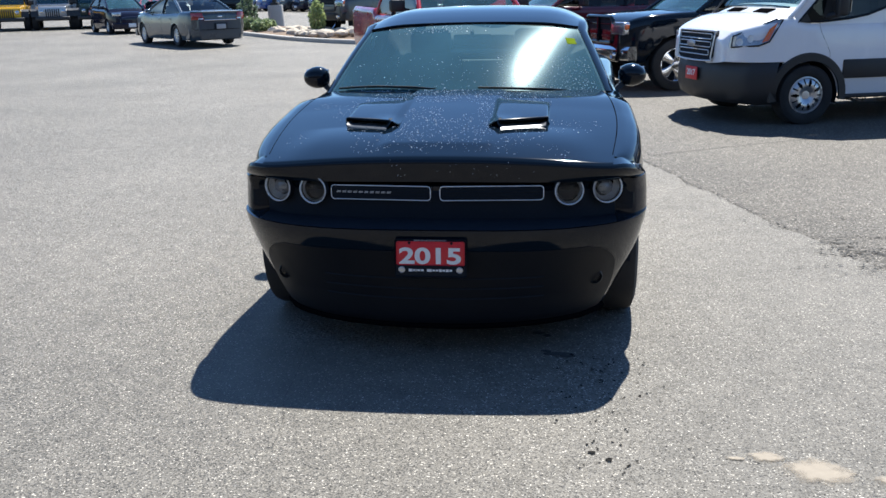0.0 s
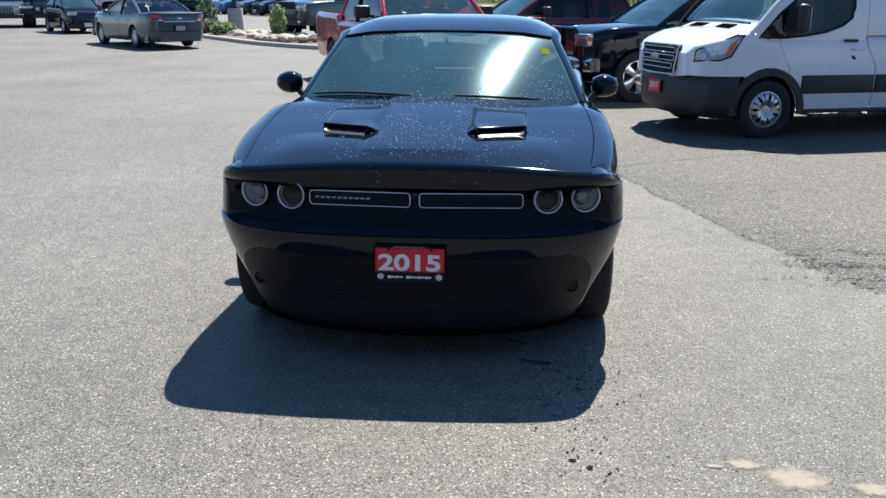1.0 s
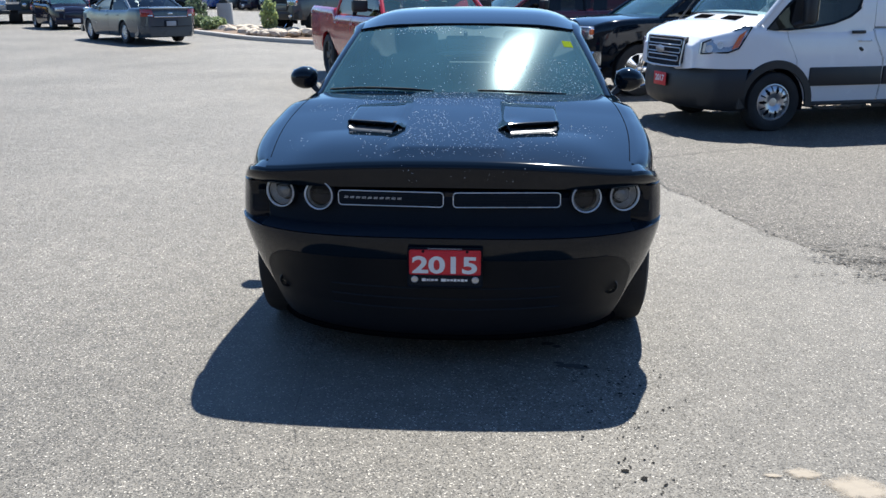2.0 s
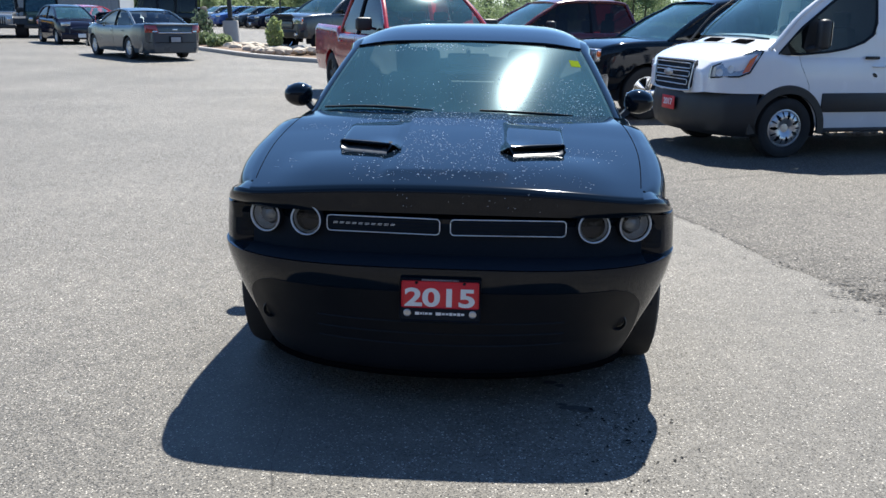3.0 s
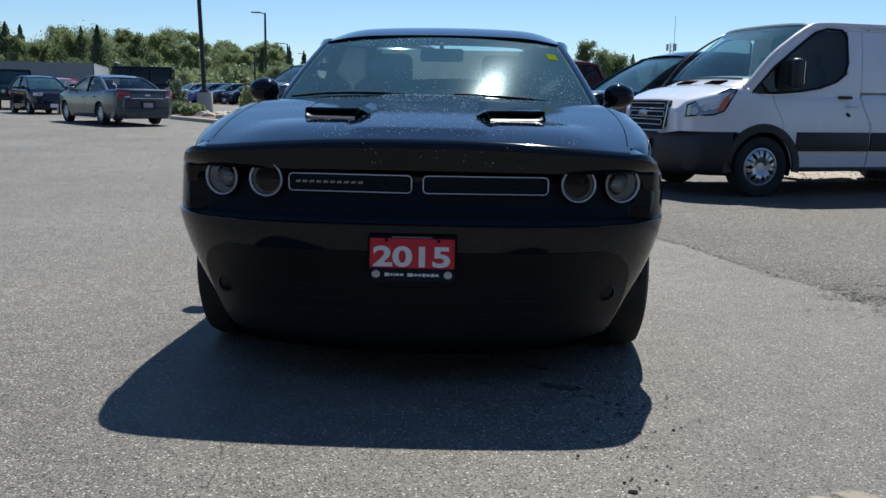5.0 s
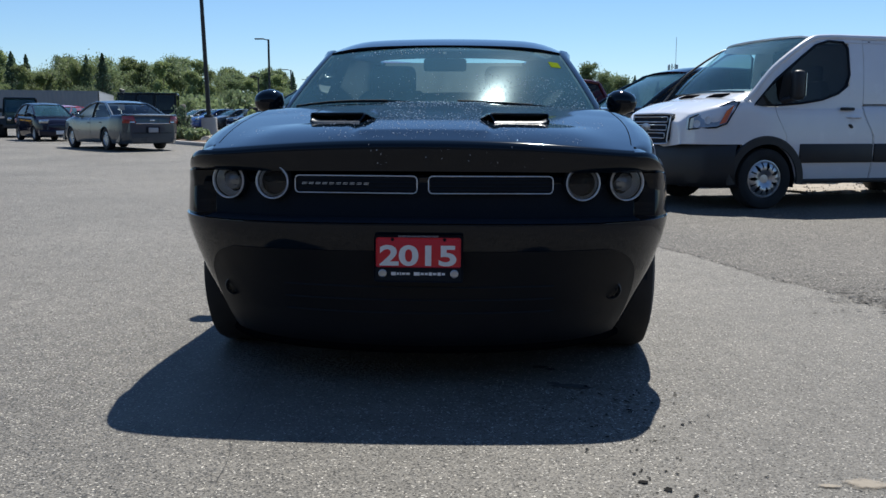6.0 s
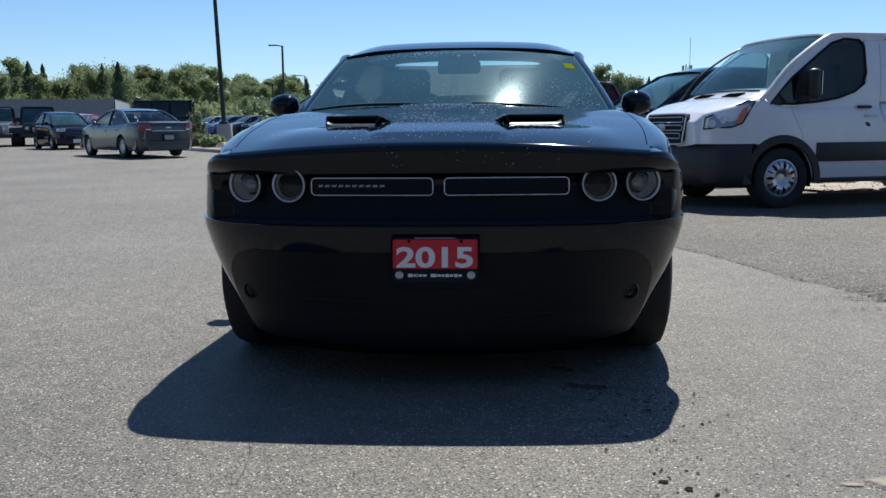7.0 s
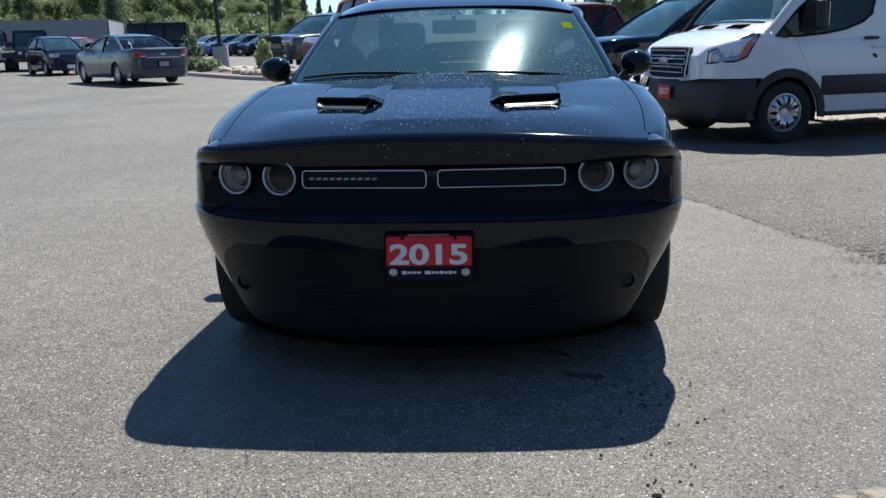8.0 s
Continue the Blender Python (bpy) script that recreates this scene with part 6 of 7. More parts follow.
    part("front_bumper", bm, "trim", car, "black plastic front bumper", 40)
    tl = Matrix.Translation((0.02, -0.105, 0.575)) @ Euler((radians(90), 0, 0)).to_matrix().to_4x4()
    bm = bmesh.new()
    box(bm, (0, 0, 0), (0.31, 0.16, 0.012), 0.004)
    bmesh.ops.transform(bm, matrix=tl, verts=bm.verts)
    pl = part("dealer_plate", bm, "plate_red", car, "red dealer plate reading 2017")
    part("plate_year", text_mesh("2017", 0.11, tl @ pose(0, 0.005, 0.008) @ Matrix.Diagonal((1.0, 0.95, 1, 1)), 0.001, 0.003), "plate_white", pl)
    bm = bmesh.new()
    box(bm, (0, 1.2, 1.2), (1.75, 0.7, 0.12), 0.04)
    part("dashboard", bm, "dash", car)
    bm = bmesh.new()
    box(bm, (0, 5.51, 1.2), (1.9, 0.06, 1.5), 0.03)
    part("rear_door", bm, "white_paint", car)
    bm = bmesh.new()
    box(bm, (0, 2.55, 1.55), (1.84, 0.03, 0.8))
    part("bulkhead", bm, "trim", car)

    # short nose, cab set forward over the front axle
    def soft(a, b, v):
        t = min(max((v - a) / (b - a), 0.0), 1.0)
        return t * t * (3 - 2 * t)
    for ob in list(car.children_recursive):
        if ob.name.split(".")[0] not in ("wheel", "tyre", "rim", "brake_disc"):
            for v in ob.data.vertices:
                v.co.y += 0.13 * soft(0.6, 0.0, v.co.y) - 0.15 * soft(0.8, 1.15, v.co.z) * soft(0.7, 1.3, v.co.y)
    return car


def saloon(m, name, label, category, mat, L, W, hood, belt, deck, roof, screen, tail, axles, r, posts, doors, group="", rim="satin", rear_screen="side_glass", lamp_z=0.68, rear_z=0.82, rear=(0.26, 0.17)):
    """A car with a hood, a glasshouse and (where deck is lower than the belt line) a trunk."""
    car = thing(name, m, label, category, group)
    y0, y1 = screen
    y2, y3 = tail
    TOP = curve([(0.0, hood - 0.27), (0.06, hood - 0.18), (0.22, hood - 0.09), (0.55, hood - 0.025), (y0, hood + 0.06), (y0 + 0.4, belt), (y3 - 0.2, belt + 0.03), (y3, deck), (L - 0.15, deck - 0.01), (L, deck - 0.09)])
    plan = curve([(0.0, 0.56), (0.06, 0.71), (0.2, 0.86), (0.5, 0.96), (1.0, 1.0), (L - 1.0, 1.0), (L - 0.35, 0.95), (L - 0.1, 0.86), (L, 0.76)])
    shell(car, L, W, TOP, plan, axles, r, 0.2, doors, mat, 0.04)
    cabin(car, W * 0.9, W * 0.70, belt, roof - 0.045, y0, y1, y2, y3, posts, mat, 0.03, "side_glass", "windscreen", rear_screen)
    front_set(car, W * 0.93, lamp_z, 0.50, -0.03, (0.36, 0.15), (0.8, 0.16), 0.71, mat, True, 3, "trim", 0.34, 34, 0.14)
    rear_set(car, W * 0.95, L - 0.02, rear_z, rear[0], rear[1], 0.44, mat, 0)
    side_mirrors(car, W * 0.92, y0 + 0.45, belt + 0.08, mat, 0.17, 0.12)
    for y in axles:
        for s in (-1, 1):
            wheel(car, s * (W - 0.125), y, r, 0.21, s, 0.64, 10, rim, rim)
    # rounded roofline
    for ob in list(car.children_recursive):
        if ob.name.split(".")[0] in ("windscreen", "rear_window", "roof", "side_window", "pillar", "roof_rail", "seat"):
            for v in ob.data.vertices:
                up = min(max((v.co.z - belt) / (roof - belt), 0.0), 1.0)
                v.co.z -= up * up * (0.055 * math.exp(-((v.co.y - y1) / 0.3) ** 2) + 0.06 * math.exp(-((v.co.y - y2) / 0.35) ** 2))
    return car


def jeep(m, mat, label, lifted=0.0, lights=False, group="parked off-roaders"):
    """Boxy off-roader with flared fenders, seven-slot grille, round lamps and a hard top."""
    car = thing("off_roader", m, label, "off-roader", group)
    r = 0.41 + lifted * 0.3
    b = 0.5 + lifted
    axles = (0.62, 3.56)
    # tub
    bm = bmesh.new()
    box(bm, (0, 2.95, b + 0.32), (1.56, 2.72, 0.62), 0.05, None, 3)
    part("body", bm, mat, car)
    for s in (-1, 1):
        for a, c in ((1.72, 2.58), (2.6, 3.34)):
            bm = bmesh.new()
            box(bm, (s * 0.785, (a + c) / 2, b + 0.34), (0.05, c - a, 0.56), 0.03, None, 3)
            d = part("door", bm, mat, car)
            bm = bmesh.new()
            box(bm, (s * 0.825, c - 0.14, b + 0.5), (0.03, 0.16, 0.04), 0.01)
            part("door_handle", bm, "trim", d)
    # hood, grille
    bm = bmesh.new()
    loft(bm, [[(u * w, y, z) for u, z in ((-1, b + 0.05), (-1, t - 0.05), (-0.94, t), (0.94, t), (1, t - 0.05), (1, b + 0.05))] for y, w, t in ((0.06, 0.58, b + 0.52), (0.12, 0.61, b + 0.58), (0.9, 0.68, b + 0.63), (1.62, 0.74, b + 0.66))])
    part("hood", bm, mat, car, "", 30)
    bm = bmesh.new()
    box(bm, (0, 0.05, b + 0.28), (1.22, 0.08, 0.52), 0.04, None, 3)
    g = part("grille", bm, mat, car)
    for k in range(7):
        bm = bmesh.new()
        box(bm, ((k - 3) * 0.092, 0.008, b + 0.28), (0.052, 0.02, 0.36), 0.018, None, 3)
        part("grille_slot", bm, "matt_black", g)
    for s in (-1, 1):
        bm = bmesh.new()
        lathe(bm, [(0.001, 0.03), (0.06, 0.024), (0.09, 0.01), (0.095, -0.01)], (s * 0.46, 0.01, b + 0.34), (0, -1, 0), 24, False)
        part("headlight", bm, "lamp_bowl", car)
        # flared fenders
        for y in axles:
            bm = bmesh.new()
            path = ((-0.56, -0.12), (-0.48, 0.1), (-0.3, 0.19), (0.3, 0.19), (0.5, 0.08), (0.62, -0.16))
            loft(bm, [[(s * x, y + py, b + 0.28 + pz + dz) for x, dz in ((0.6, 0.0), (0.94, -0.01), (0.95, -0.06), (0.6, -0.05))] for py, pz in path])
            part("fender_flare", bm, "trim", car, "black plastic fender flare", 30)
            wheel(car, s * 0.80, y, r, 0.27, s, 0.55, 5, "trim" if mat != "silver_paint" else "satin", "trim")
        # door mirror
        bm = bmesh.new()
        box(bm, (s * 0.95, 1.82, b + 0.76), (0.18, 0.1, 0.2), 0.03)
        part("door_mirror", bm, "trim", car)
    # screen and hard top
    zt = b + 1.33
    bm = bmesh.new()
    patch(bm, (-0.70, 1.60, b + 0.66), (0.70, 1.60, b + 0.66), (0.64, 1.86, zt - 0.06), (-0.64, 1.86, zt - 0.06), (0, -0.01, 0), 6, 4)
    part("windscreen", bm, "windscreen", car).visible_shadow = False
    bm = bmesh.new()
    ring = [(-0.72, 1.59, b + 0.65), (0.72, 1.59, b + 0.65), (0.66, 1.865, zt - 0.03), (-0.66, 1.865, zt - 0.03)]
    tube(bm, ring, 0.04, 6, True)
    part("screen_frame", bm, mat, car)
    bm = bmesh.new()
    box(bm, (0, 3.08, zt), (1.42, 2.5, 0.09), 0.04, None, 3)
    part("roof", bm, "black_paint", car, "black hard top")
    for s in (-1, 1):
        for a, c in ((1.9, 2.56), (2.64, 3.3), (3.42, 4.2)):
            bm = bmesh.new()
            patch(bm, (s * 0.775, a - (0.2 if a < 2 else 0), b + 0.64), (s * 0.775, c, b + 0.64), (s * 0.70, c, zt - 0.04), (s * 0.70, a, zt - 0.04), (s * 0.01, 0, 0), 4, 4)
            part("side_window", bm, "dark_glass", car).visible_shadow = False
        for y in (2.6, 3.36, 4.24):
            bm = bmesh.new()
            tube(bm, [(s * 0.775, y, b + 0.6), (s * 0.70, y, zt - 0.02)], 0.05, 6)
            part("pillar", bm, "matt_black", car)
    bm = bmesh.new()
    patch(bm, (-0.74, 4.28, b + 0.64), (0.74, 4.28, b + 0.64), (0.68, 4.26, zt - 0.04), (-0.68, 4.26, zt - 0.04))
    part("rear_window", bm, "dark_glass", car).visible_shadow = False
    for x in (-0.38, 0.38):
        bm = bmesh.new()
        box(bm, (x, 2.45, b + 0.66), (0.46, 0.12, 0.5), 0.05)
        part("seat", bm, "seat", car)
    # bumpers
    for y, name in ((-0.14, "front_bumper"), (4.42, "rear_bumper")):
        bm = bmesh.new()
        box(bm, (0, y, b + 0.02), (1.5, 0.2, 0.18), 0.04, None, 3)
        part(name, bm, "trim", car)
    bm = bmesh.new()
    box(bm, (0, 2.2, b + 0.02), (1.3, 4.2, 0.12), 0.02)
    part("underbody", bm, "matt_black", car)
    bm = bmesh.new()
    lathe(bm, [(0.2, -0.12), (r - 0.03, -0.12), (r, -0.07), (r, 0.07), (r - 0.03, 0.12), (0.2, 0.12)], (0, 4.5, b + 0.45), (0, 1, 0), 32)
    part("spare_wheel", bm, "rubber", car)
    if lights:
        bm = bmesh.new()
        box(bm, (0, 1.95, zt + 0.07), (1.2, 0.06, 0.03), 0.01)
        bar = part("light_bar", bm, "trim", car, "roof bar with a row of lamps")
        for k in range(6):
            bm = bmesh.new()
            lathe(bm, [(0.001, 0.045), (0.06, 0.04), (0.07, 0.0), (0.05, -0.05)], (-0.5 + 0.2 * k, 1.93, zt + 0.15), (0, -1, 0), 14)
            part("spot_lamp", bm, "trim", bar)
    return car


cargo_van = van(stand(1.98, 12.07, (-0.951, -0.309)))
pickup(stand(1.08, 15.82, (-0.94, -0.34)), "black_paint", "black crew-cab pickup with a chrome bumper, parked beside the van")
pickup(stand(-0.57, 14.75, (0.435, -0.90)), "red_paint", "bright red crew-cab pickup parked behind the coupe", "trim", "trim", roof=1.99)
pickup(stand(-1.26, 19.95, (-0.92, -0.39)), "dark_red_paint", "dark red crew-cab pickup parked beside the black one", "chrome", "chrome")
pickup(stand(-8.0, 33.3, (-0.6, -0.8)) @ Matrix.Scale(1.13, 4), "steel_paint", "dark grey crew-cab pickup parked behind the planted island", "trim", "chrome", True)
def sedan():
    """The grey sedan: long trunk, wide corner lamps, a bright strip over the plate."""
    L, W = 5.05, 0.925
    car = saloon(stand(-13.4, 31.1, (-0.70, 0.714)), "sedan", "dark grey four-door sedan with red tail lights", "car", "grey_paint",
                 L, W, 0.95, 0.97, 1.045, 1.48, (1.25, 2.2), (3.30, 4.25), (0.98, 3.79), 0.325, (2.72,), ((1.62, 2.70), (2.71, 3.6)), "", "satin", "side_glass", 0.68, 0.90, (0.10, 0.10))

    for ob in list(car.children):
        if ob.name.split(".")[0] in ("tail_light", "number_plate"):
            bpy.data.objects.remove(ob)

    def tail(u, z, out=0.0):
        """A point of the rear face: u across from -1 to 1."""
        return (u * W * 0.925, L + 0.056 - 0.19 * abs(u) ** 6 - 0.10 * max(0.0, z - 0.82) + out, z)
    # trunk face with its lip
    bm = bmesh.new()
    sheet(bm, [[tail(u, z, o) for u in np.linspace(-0.99, 0.99, 41)] for z, o in ((0.52, -0.02), (0.60, 0.0), (0.78, 0.004), (0.80, 0.012), (0.98, 0.006), (1.03, 0.018), (1.05, 0.0), (1.058, -0.08))])
    part("trunk_face", bm, "grey_paint", car, "", 30, solid=0.01)
    for s in (-1, 1):
        bm = bmesh.new()
        rows = []
        for z in np.linspace(0.80, 1.005, 7):
            q = (z - 0.80) / 0.205
            rows.append([tail(s * u, z, 0.034 + 0.010 * math.sin(math.pi * q)) for u in np.linspace(0.60 + 0.06 * q, 1.0, 15)])
        sheet(bm, rows)
        lamp = part("tail_light", bm, "red_lens", car, "wide red corner tail light", 40)
        bm = bmesh.new()
        sheet(bm, [[tail(s * u, z, 0.048) for u in np.linspace(0.64, 0.80, 5)] for z in (0.815, 0.85)])
        part("reversing_lamp", bm, "lamp_bowl", lamp, "", solid=0.004)
    bm = bmesh.new()
    tube(bm, [tail(u, 0.795, 0.026) for u in np.linspace(-0.60, 0.60, 25)], 0.018, 8)
    part("trunk_trim", bm, "chrome", car, "bright metal trunk strip")
    bm = bmesh.new()
    box(bm, (0, L + 0.06, 0.885), (0.16, 0.02, 0.05), 0.015)
    part("badge", bm, "chrome", car)
    bm = bmesh.new()
    box(bm, (0, L + 0.09, 0.60), (0.40, 0.03, 0.19), 0.02)
    part("plate_recess", bm, "matt_black", car)
    bm = bmesh.new()
    box(bm, (0, L + 0.108, 0.60), (0.30, 0.01, 0.14), 0.01)
    part("number_plate", bm, "plate_grey", car)
    bm = bmesh.new()
    tube(bm, [tail(u, 0.515, 0.03) for u in np.linspace(-0.93, 0.93, 31)], 0.007, 6)
    part("bumper_seam", bm, "gap", car)
    for s in (-1, 1):
        bm = bmesh.new()
        lathe(bm, [(0.028, -0.1), (0.034, -0.1), (0.034, 0.02), (0.028, 0.02)], (s * 0.55, L - 0.02, 0.25), (0, 1, 0), 14, False)
        part("tailpipe", bm, "chrome", car)
    return car


sedan()
saloon(stand(-17.0, 36.6, (0.66, -0.75)), "hatchback", "small dark blue hatchback facing the lot", "car", "navy_paint",
       3.65, 0.80, 0.93, 0.98, 1.0, 1.53, (0.62, 1.55), (2.95, 3.55), (0.72, 3.1), 0.29, (2.05,), ((1.05, 2.04), (2.05, 2.85)), "", "satin", "dark_glass", 0.78)
saloon(stand(-18.3, 43.4, (0.9, -0.43)), "compact_suv", "small bright red car parked beyond the island", "car", "coral_paint",
       4.2, 0.88, 0.95, 1.0, 1.02, 1.5, (1.0, 1.8), (3.5, 4.05), (0.85, 3.4), 0.33, (2.35,), ((1.3, 2.34), (2.35, 3.1)), "", "satin", "dark_glass", 0.75)
jeep(stand(-17.9, 40.25, (-0.97, -0.24)), "black_paint", "black lifted off-roader with lamps on its roof", 0.14, True, "")
for x, y, mt, col in ((-24.9, 40.6, "yellow_paint", "yellow"), (-23.1, 41.4, "silver_paint", "silver"), (-21.45, 42.2, "green_paint", "dark green")):
    jeep(stand(x, y, (0.45, -0.89)), mt, col + " boxy off-roader with round headlights, parked in a row")


# ---- planted island ----
KERB = spline([(-2.6, 26.4), (-4.3, 27.1), (-5.8, 27.9), (-7.5, 29.25), (-8.8, 30.6), (-10.4, 32.7), (-12.4, 35.2), (-14.7, 37.6), (-17.6, 40.5), (-20.5, 43.6), (-23.0, 46.5)], 8)


def offset(path, d):
    out = []
    for i, p in enumerate(path):
        a, b = Vector(path[max(0, i - 1)]), Vector(path[min(len(path) - 1, i + 1)])
        t = (b - a).normalized()
        out.append((p[0] + t.y * d, p[1] - t.x * d))
    return out


def build_island():
    bm = bmesh.new()
    rings = []
    for d, z in ((0.0, -0.05), (0.0, 0.10), (0.02, 0.125), (0.16, 0.13), (0.18, 0.12), (0.18, -0.05)):
        rings.append([(x, y, rise(x, y) + z) for x, y in offset(KERB, d)])
    sheet(bm, rings)
    tagged(part("kerb", bm, "concrete", angle=30), "pale concrete kerb round a planted island", "kerb", kind="structure")
    bm = bmesh.new()
    rows = []
    for d in np.linspace(0.17, 3.4, 8):
        rows.append([(x, y, rise(x, y) + 0.10 - 0.08 * min(1.0, max(0.0, (x + 9.2) / 1.5)) * min(1.0, d / 1.0) + 0.10 * min(1.0, max(0.0, (-8.2 - x) / 1.5)) * math.sin(math.pi * min(1, d / 3.4)) + 0.04 * min(1.0, max(0.1, -8.2 - x)) * noise.noise((x, y, 2.0))) for x, y in offset(KERB, float(d))])
    sheet(bm, rows)
    tagged(part("island_soil", bm, "mulch"), "brown mulch of the planted island", "soil", kind="structure")


def rock(x, y, s, seed):
    bm = bmesh.new()
    bmesh.ops.create_icosphere(bm, subdivisions=2, radius=1.0)
    for v in bm.verts:
        v.co *= 1 + 0.35 * noise.noise(v.co * 1.3 + Vector((seed, 0, 0)))
        v.co.x *= s * 1.3
        v.co.y *= s
        v.co.z *= s * 0.7
        v.co += Vector((x, y, rise(x, y) + 0.16))
    tagged(part("boulder", bm, "rock", angle=25), "pale sandy boulder on the mulch", "rock", "boulders on the island")


def bush(x, y, s, h, leaf, seed, base=0.12):
    rng = random.Random(seed)
    ob = thing("shrub", pose(x, y, rise(x, y) + base), "low green shrub on the mulch" if h < 1 else "tall dark green shrub on the mulch", "shrub", "shrubs on the island")
    bm = bmesh.new()
    for k in range(7):
        a = rng.uniform(0, 6.28)
        tube(bm, [(0, 0, 0), (0.3 * s * math.cos(a), 0.3 * s * math.sin(a), h * 0.4), (0.6 * s * math.cos(a), 0.6 * s * math.sin(a), h * 0.8)], [0.02, 0.012, 0.005], 5)
    part("stems", bm, "bark", ob)
    part("foliage", leaves(rng, 520, lambda: ball(rng, s, h), 0.055), leaf, ob, clean=False)


def ball(rng, s, h):
    while True:
        p = Vector((rng.uniform(-1, 1), rng.uniform(-1, 1), rng.uniform(-1, 1)))
        q = p.length
        if 0.45 < q < 1 + 0.25 * noise.noise(p * 2.5 + Vector((s * 9, h, 0))):
            return Vector((p.x * s, p.y * s, h * (0.5 + 0.5 * p.z)))


def leaves(rng, n, where, size):
    """Many small leaf blades, each a bent quad."""
    verts, faces = [], []
    for _ in range(n):
        c = where()
        q = Euler((rng.uniform(0, 6.28), rng.uniform(0, 6.28), rng.uniform(0, 6.28))).to_matrix()
        s = size * rng.uniform(0.6, 1.5)
        i = len(verts)
        for u, v, w in ((-1, -0.6, 0), (1, -0.5, 0.3), (0.8, 0.6, 0), (-0.9, 0.5, 0.3)):
            verts.append(c + q @ Vector((u * s, v * s, w * s)))
        faces.append((i, i + 1, i + 2, i + 3))
    bm = bmesh.new()
    vs = [bm.verts.new(v) for v in verts]
    for f in faces:
        bm.faces.new([vs[k] for k in f])
    return bm


def tree(kind, seed, h):
    """A tree h metres tall, at the origin: tapered trunk, limbs, crown of leaf blades with gaps."""
    rng = random.Random(seed)
    names = {"broad": "broadleaf tree with an uneven green crown", "slim": "slender poplar-like tree with loose foliage", "spruce": "dark pointed spruce tree of the wood"}
    ob = thing("tree", pose(0, 0, 0), names[kind], "tree", "trees of the wood")
    bm = bmesh.new()
    lean = rng.uniform(-0.3, 0.3)
    trunk = [(lean * q * q, 0.1 * math.sin(3 * q), h * 0.92 * q) for q in np.linspace(0, 1, 8)]
    tube(bm, trunk, [0.022 * h * (1 - 0.9 * q) for q in np.linspace(0, 1, 8)], 7)
    tips = []
    if kind != "spruce":
        for k in range(16):
            q = rng.uniform(0.22, 0.92)
            a = rng.uniform(0, 6.28)
            reach = h * (0.30 if kind == "broad" else 0.16) * (1.15 - 0.7 * q) * rng.uniform(0.7, 1.25)
            b = Vector((lean * q * q, 0, h * 0.92 * q))
            e = b + Vector((math.cos(a) * reach, math.sin(a) * reach, reach * rng.uniform(0.3, 0.9)))
            tube(bm, [b, b.lerp(e, 0.5) + Vector((0, 0, 0.05 * h * 0.3)), e], [0.008 * h, 0.005 * h, 0.002 * h], 5)
            tips += [(e, reach * 0.62), (b.lerp(e, 0.6), reach * 0.55), (b.lerp(e, 0.25), reach * 0.5)]
        tips.append((Vector((lean, 0, h * 0.9)), h * 0.07))
    part("trunk", bm, "bark", ob)
    leaf = {"broad": rng.choice(("leaf_a", "leaf_b", "leaf_b")), "slim": rng.choice(("leaf_b", "leaf_a")), "spruce": "leaf_c"}[kind]

    def spot():
        if kind == "spruce":
            q = rng.random() ** 1.5
            z = h * (0.08 + 0.92 * q)
            rad = h * 0.27 * (1 - q) ** 0.85 * (0.6 + 0.4 * abs(math.sin(q * 24 + seed)))
            a = rng.uniform(0, 6.28)
            f = rng.uniform(0.3, 1.0)
            return Vector((math.cos(a) * rad * f, math.sin(a) * rad * f, z - rad * f * 0.3))
        c, s = rng.choice(tips)
        return c + Vector((rng.gauss(0, 0.45), rng.gauss(0, 0.45), rng.gauss(0, 0.4))) * s
    part("crown", leaves(rng, 9000 if kind != "spruce" else 6500, spot, h * 0.0088), leaf, ob, clean=False)
    return ob


build_island()
_r = random.Random(8)
for k in range(64):
    t = _r.uniform(0.36, 0.56)
    i = int(t * (len(KERB) - 1))
    d = _r.uniform(0.7, 2.4)
    p = offset(KERB, d)[i]
    rock(p[0], p[1], _r.uniform(0.09, 0.24), k * 3.1)
for i, d, s, h, lf in ((61, 0.8, 0.5, 0.55, "leaf_b"), (56, 0.7, 0.62, 0.7, "leaf_b"), (53, 1.0, 0.55, 0.6, "leaf_a"), (50, 1.2, 0.42, 1.3, "leaf_c"), (47, 0.7, 0.5, 0.5, "leaf_b"), (44, 0.8, 0.48, 0.45, "leaf_b"), (66, 0.9, 0.45, 0.5, "leaf_a"), (35, 1.6, 0.28, 1.1, "leaf_a"), (52, 0.6, 0.4, 0.5, "leaf_a"), (58, 0.5, 0.45, 0.5, "leaf_a"), (55, 1.5, 0.5, 0.55, "leaf_b")):
    p = offset(KERB, d)[i]
    bush(p[0], p[1], s, h, lf, i)


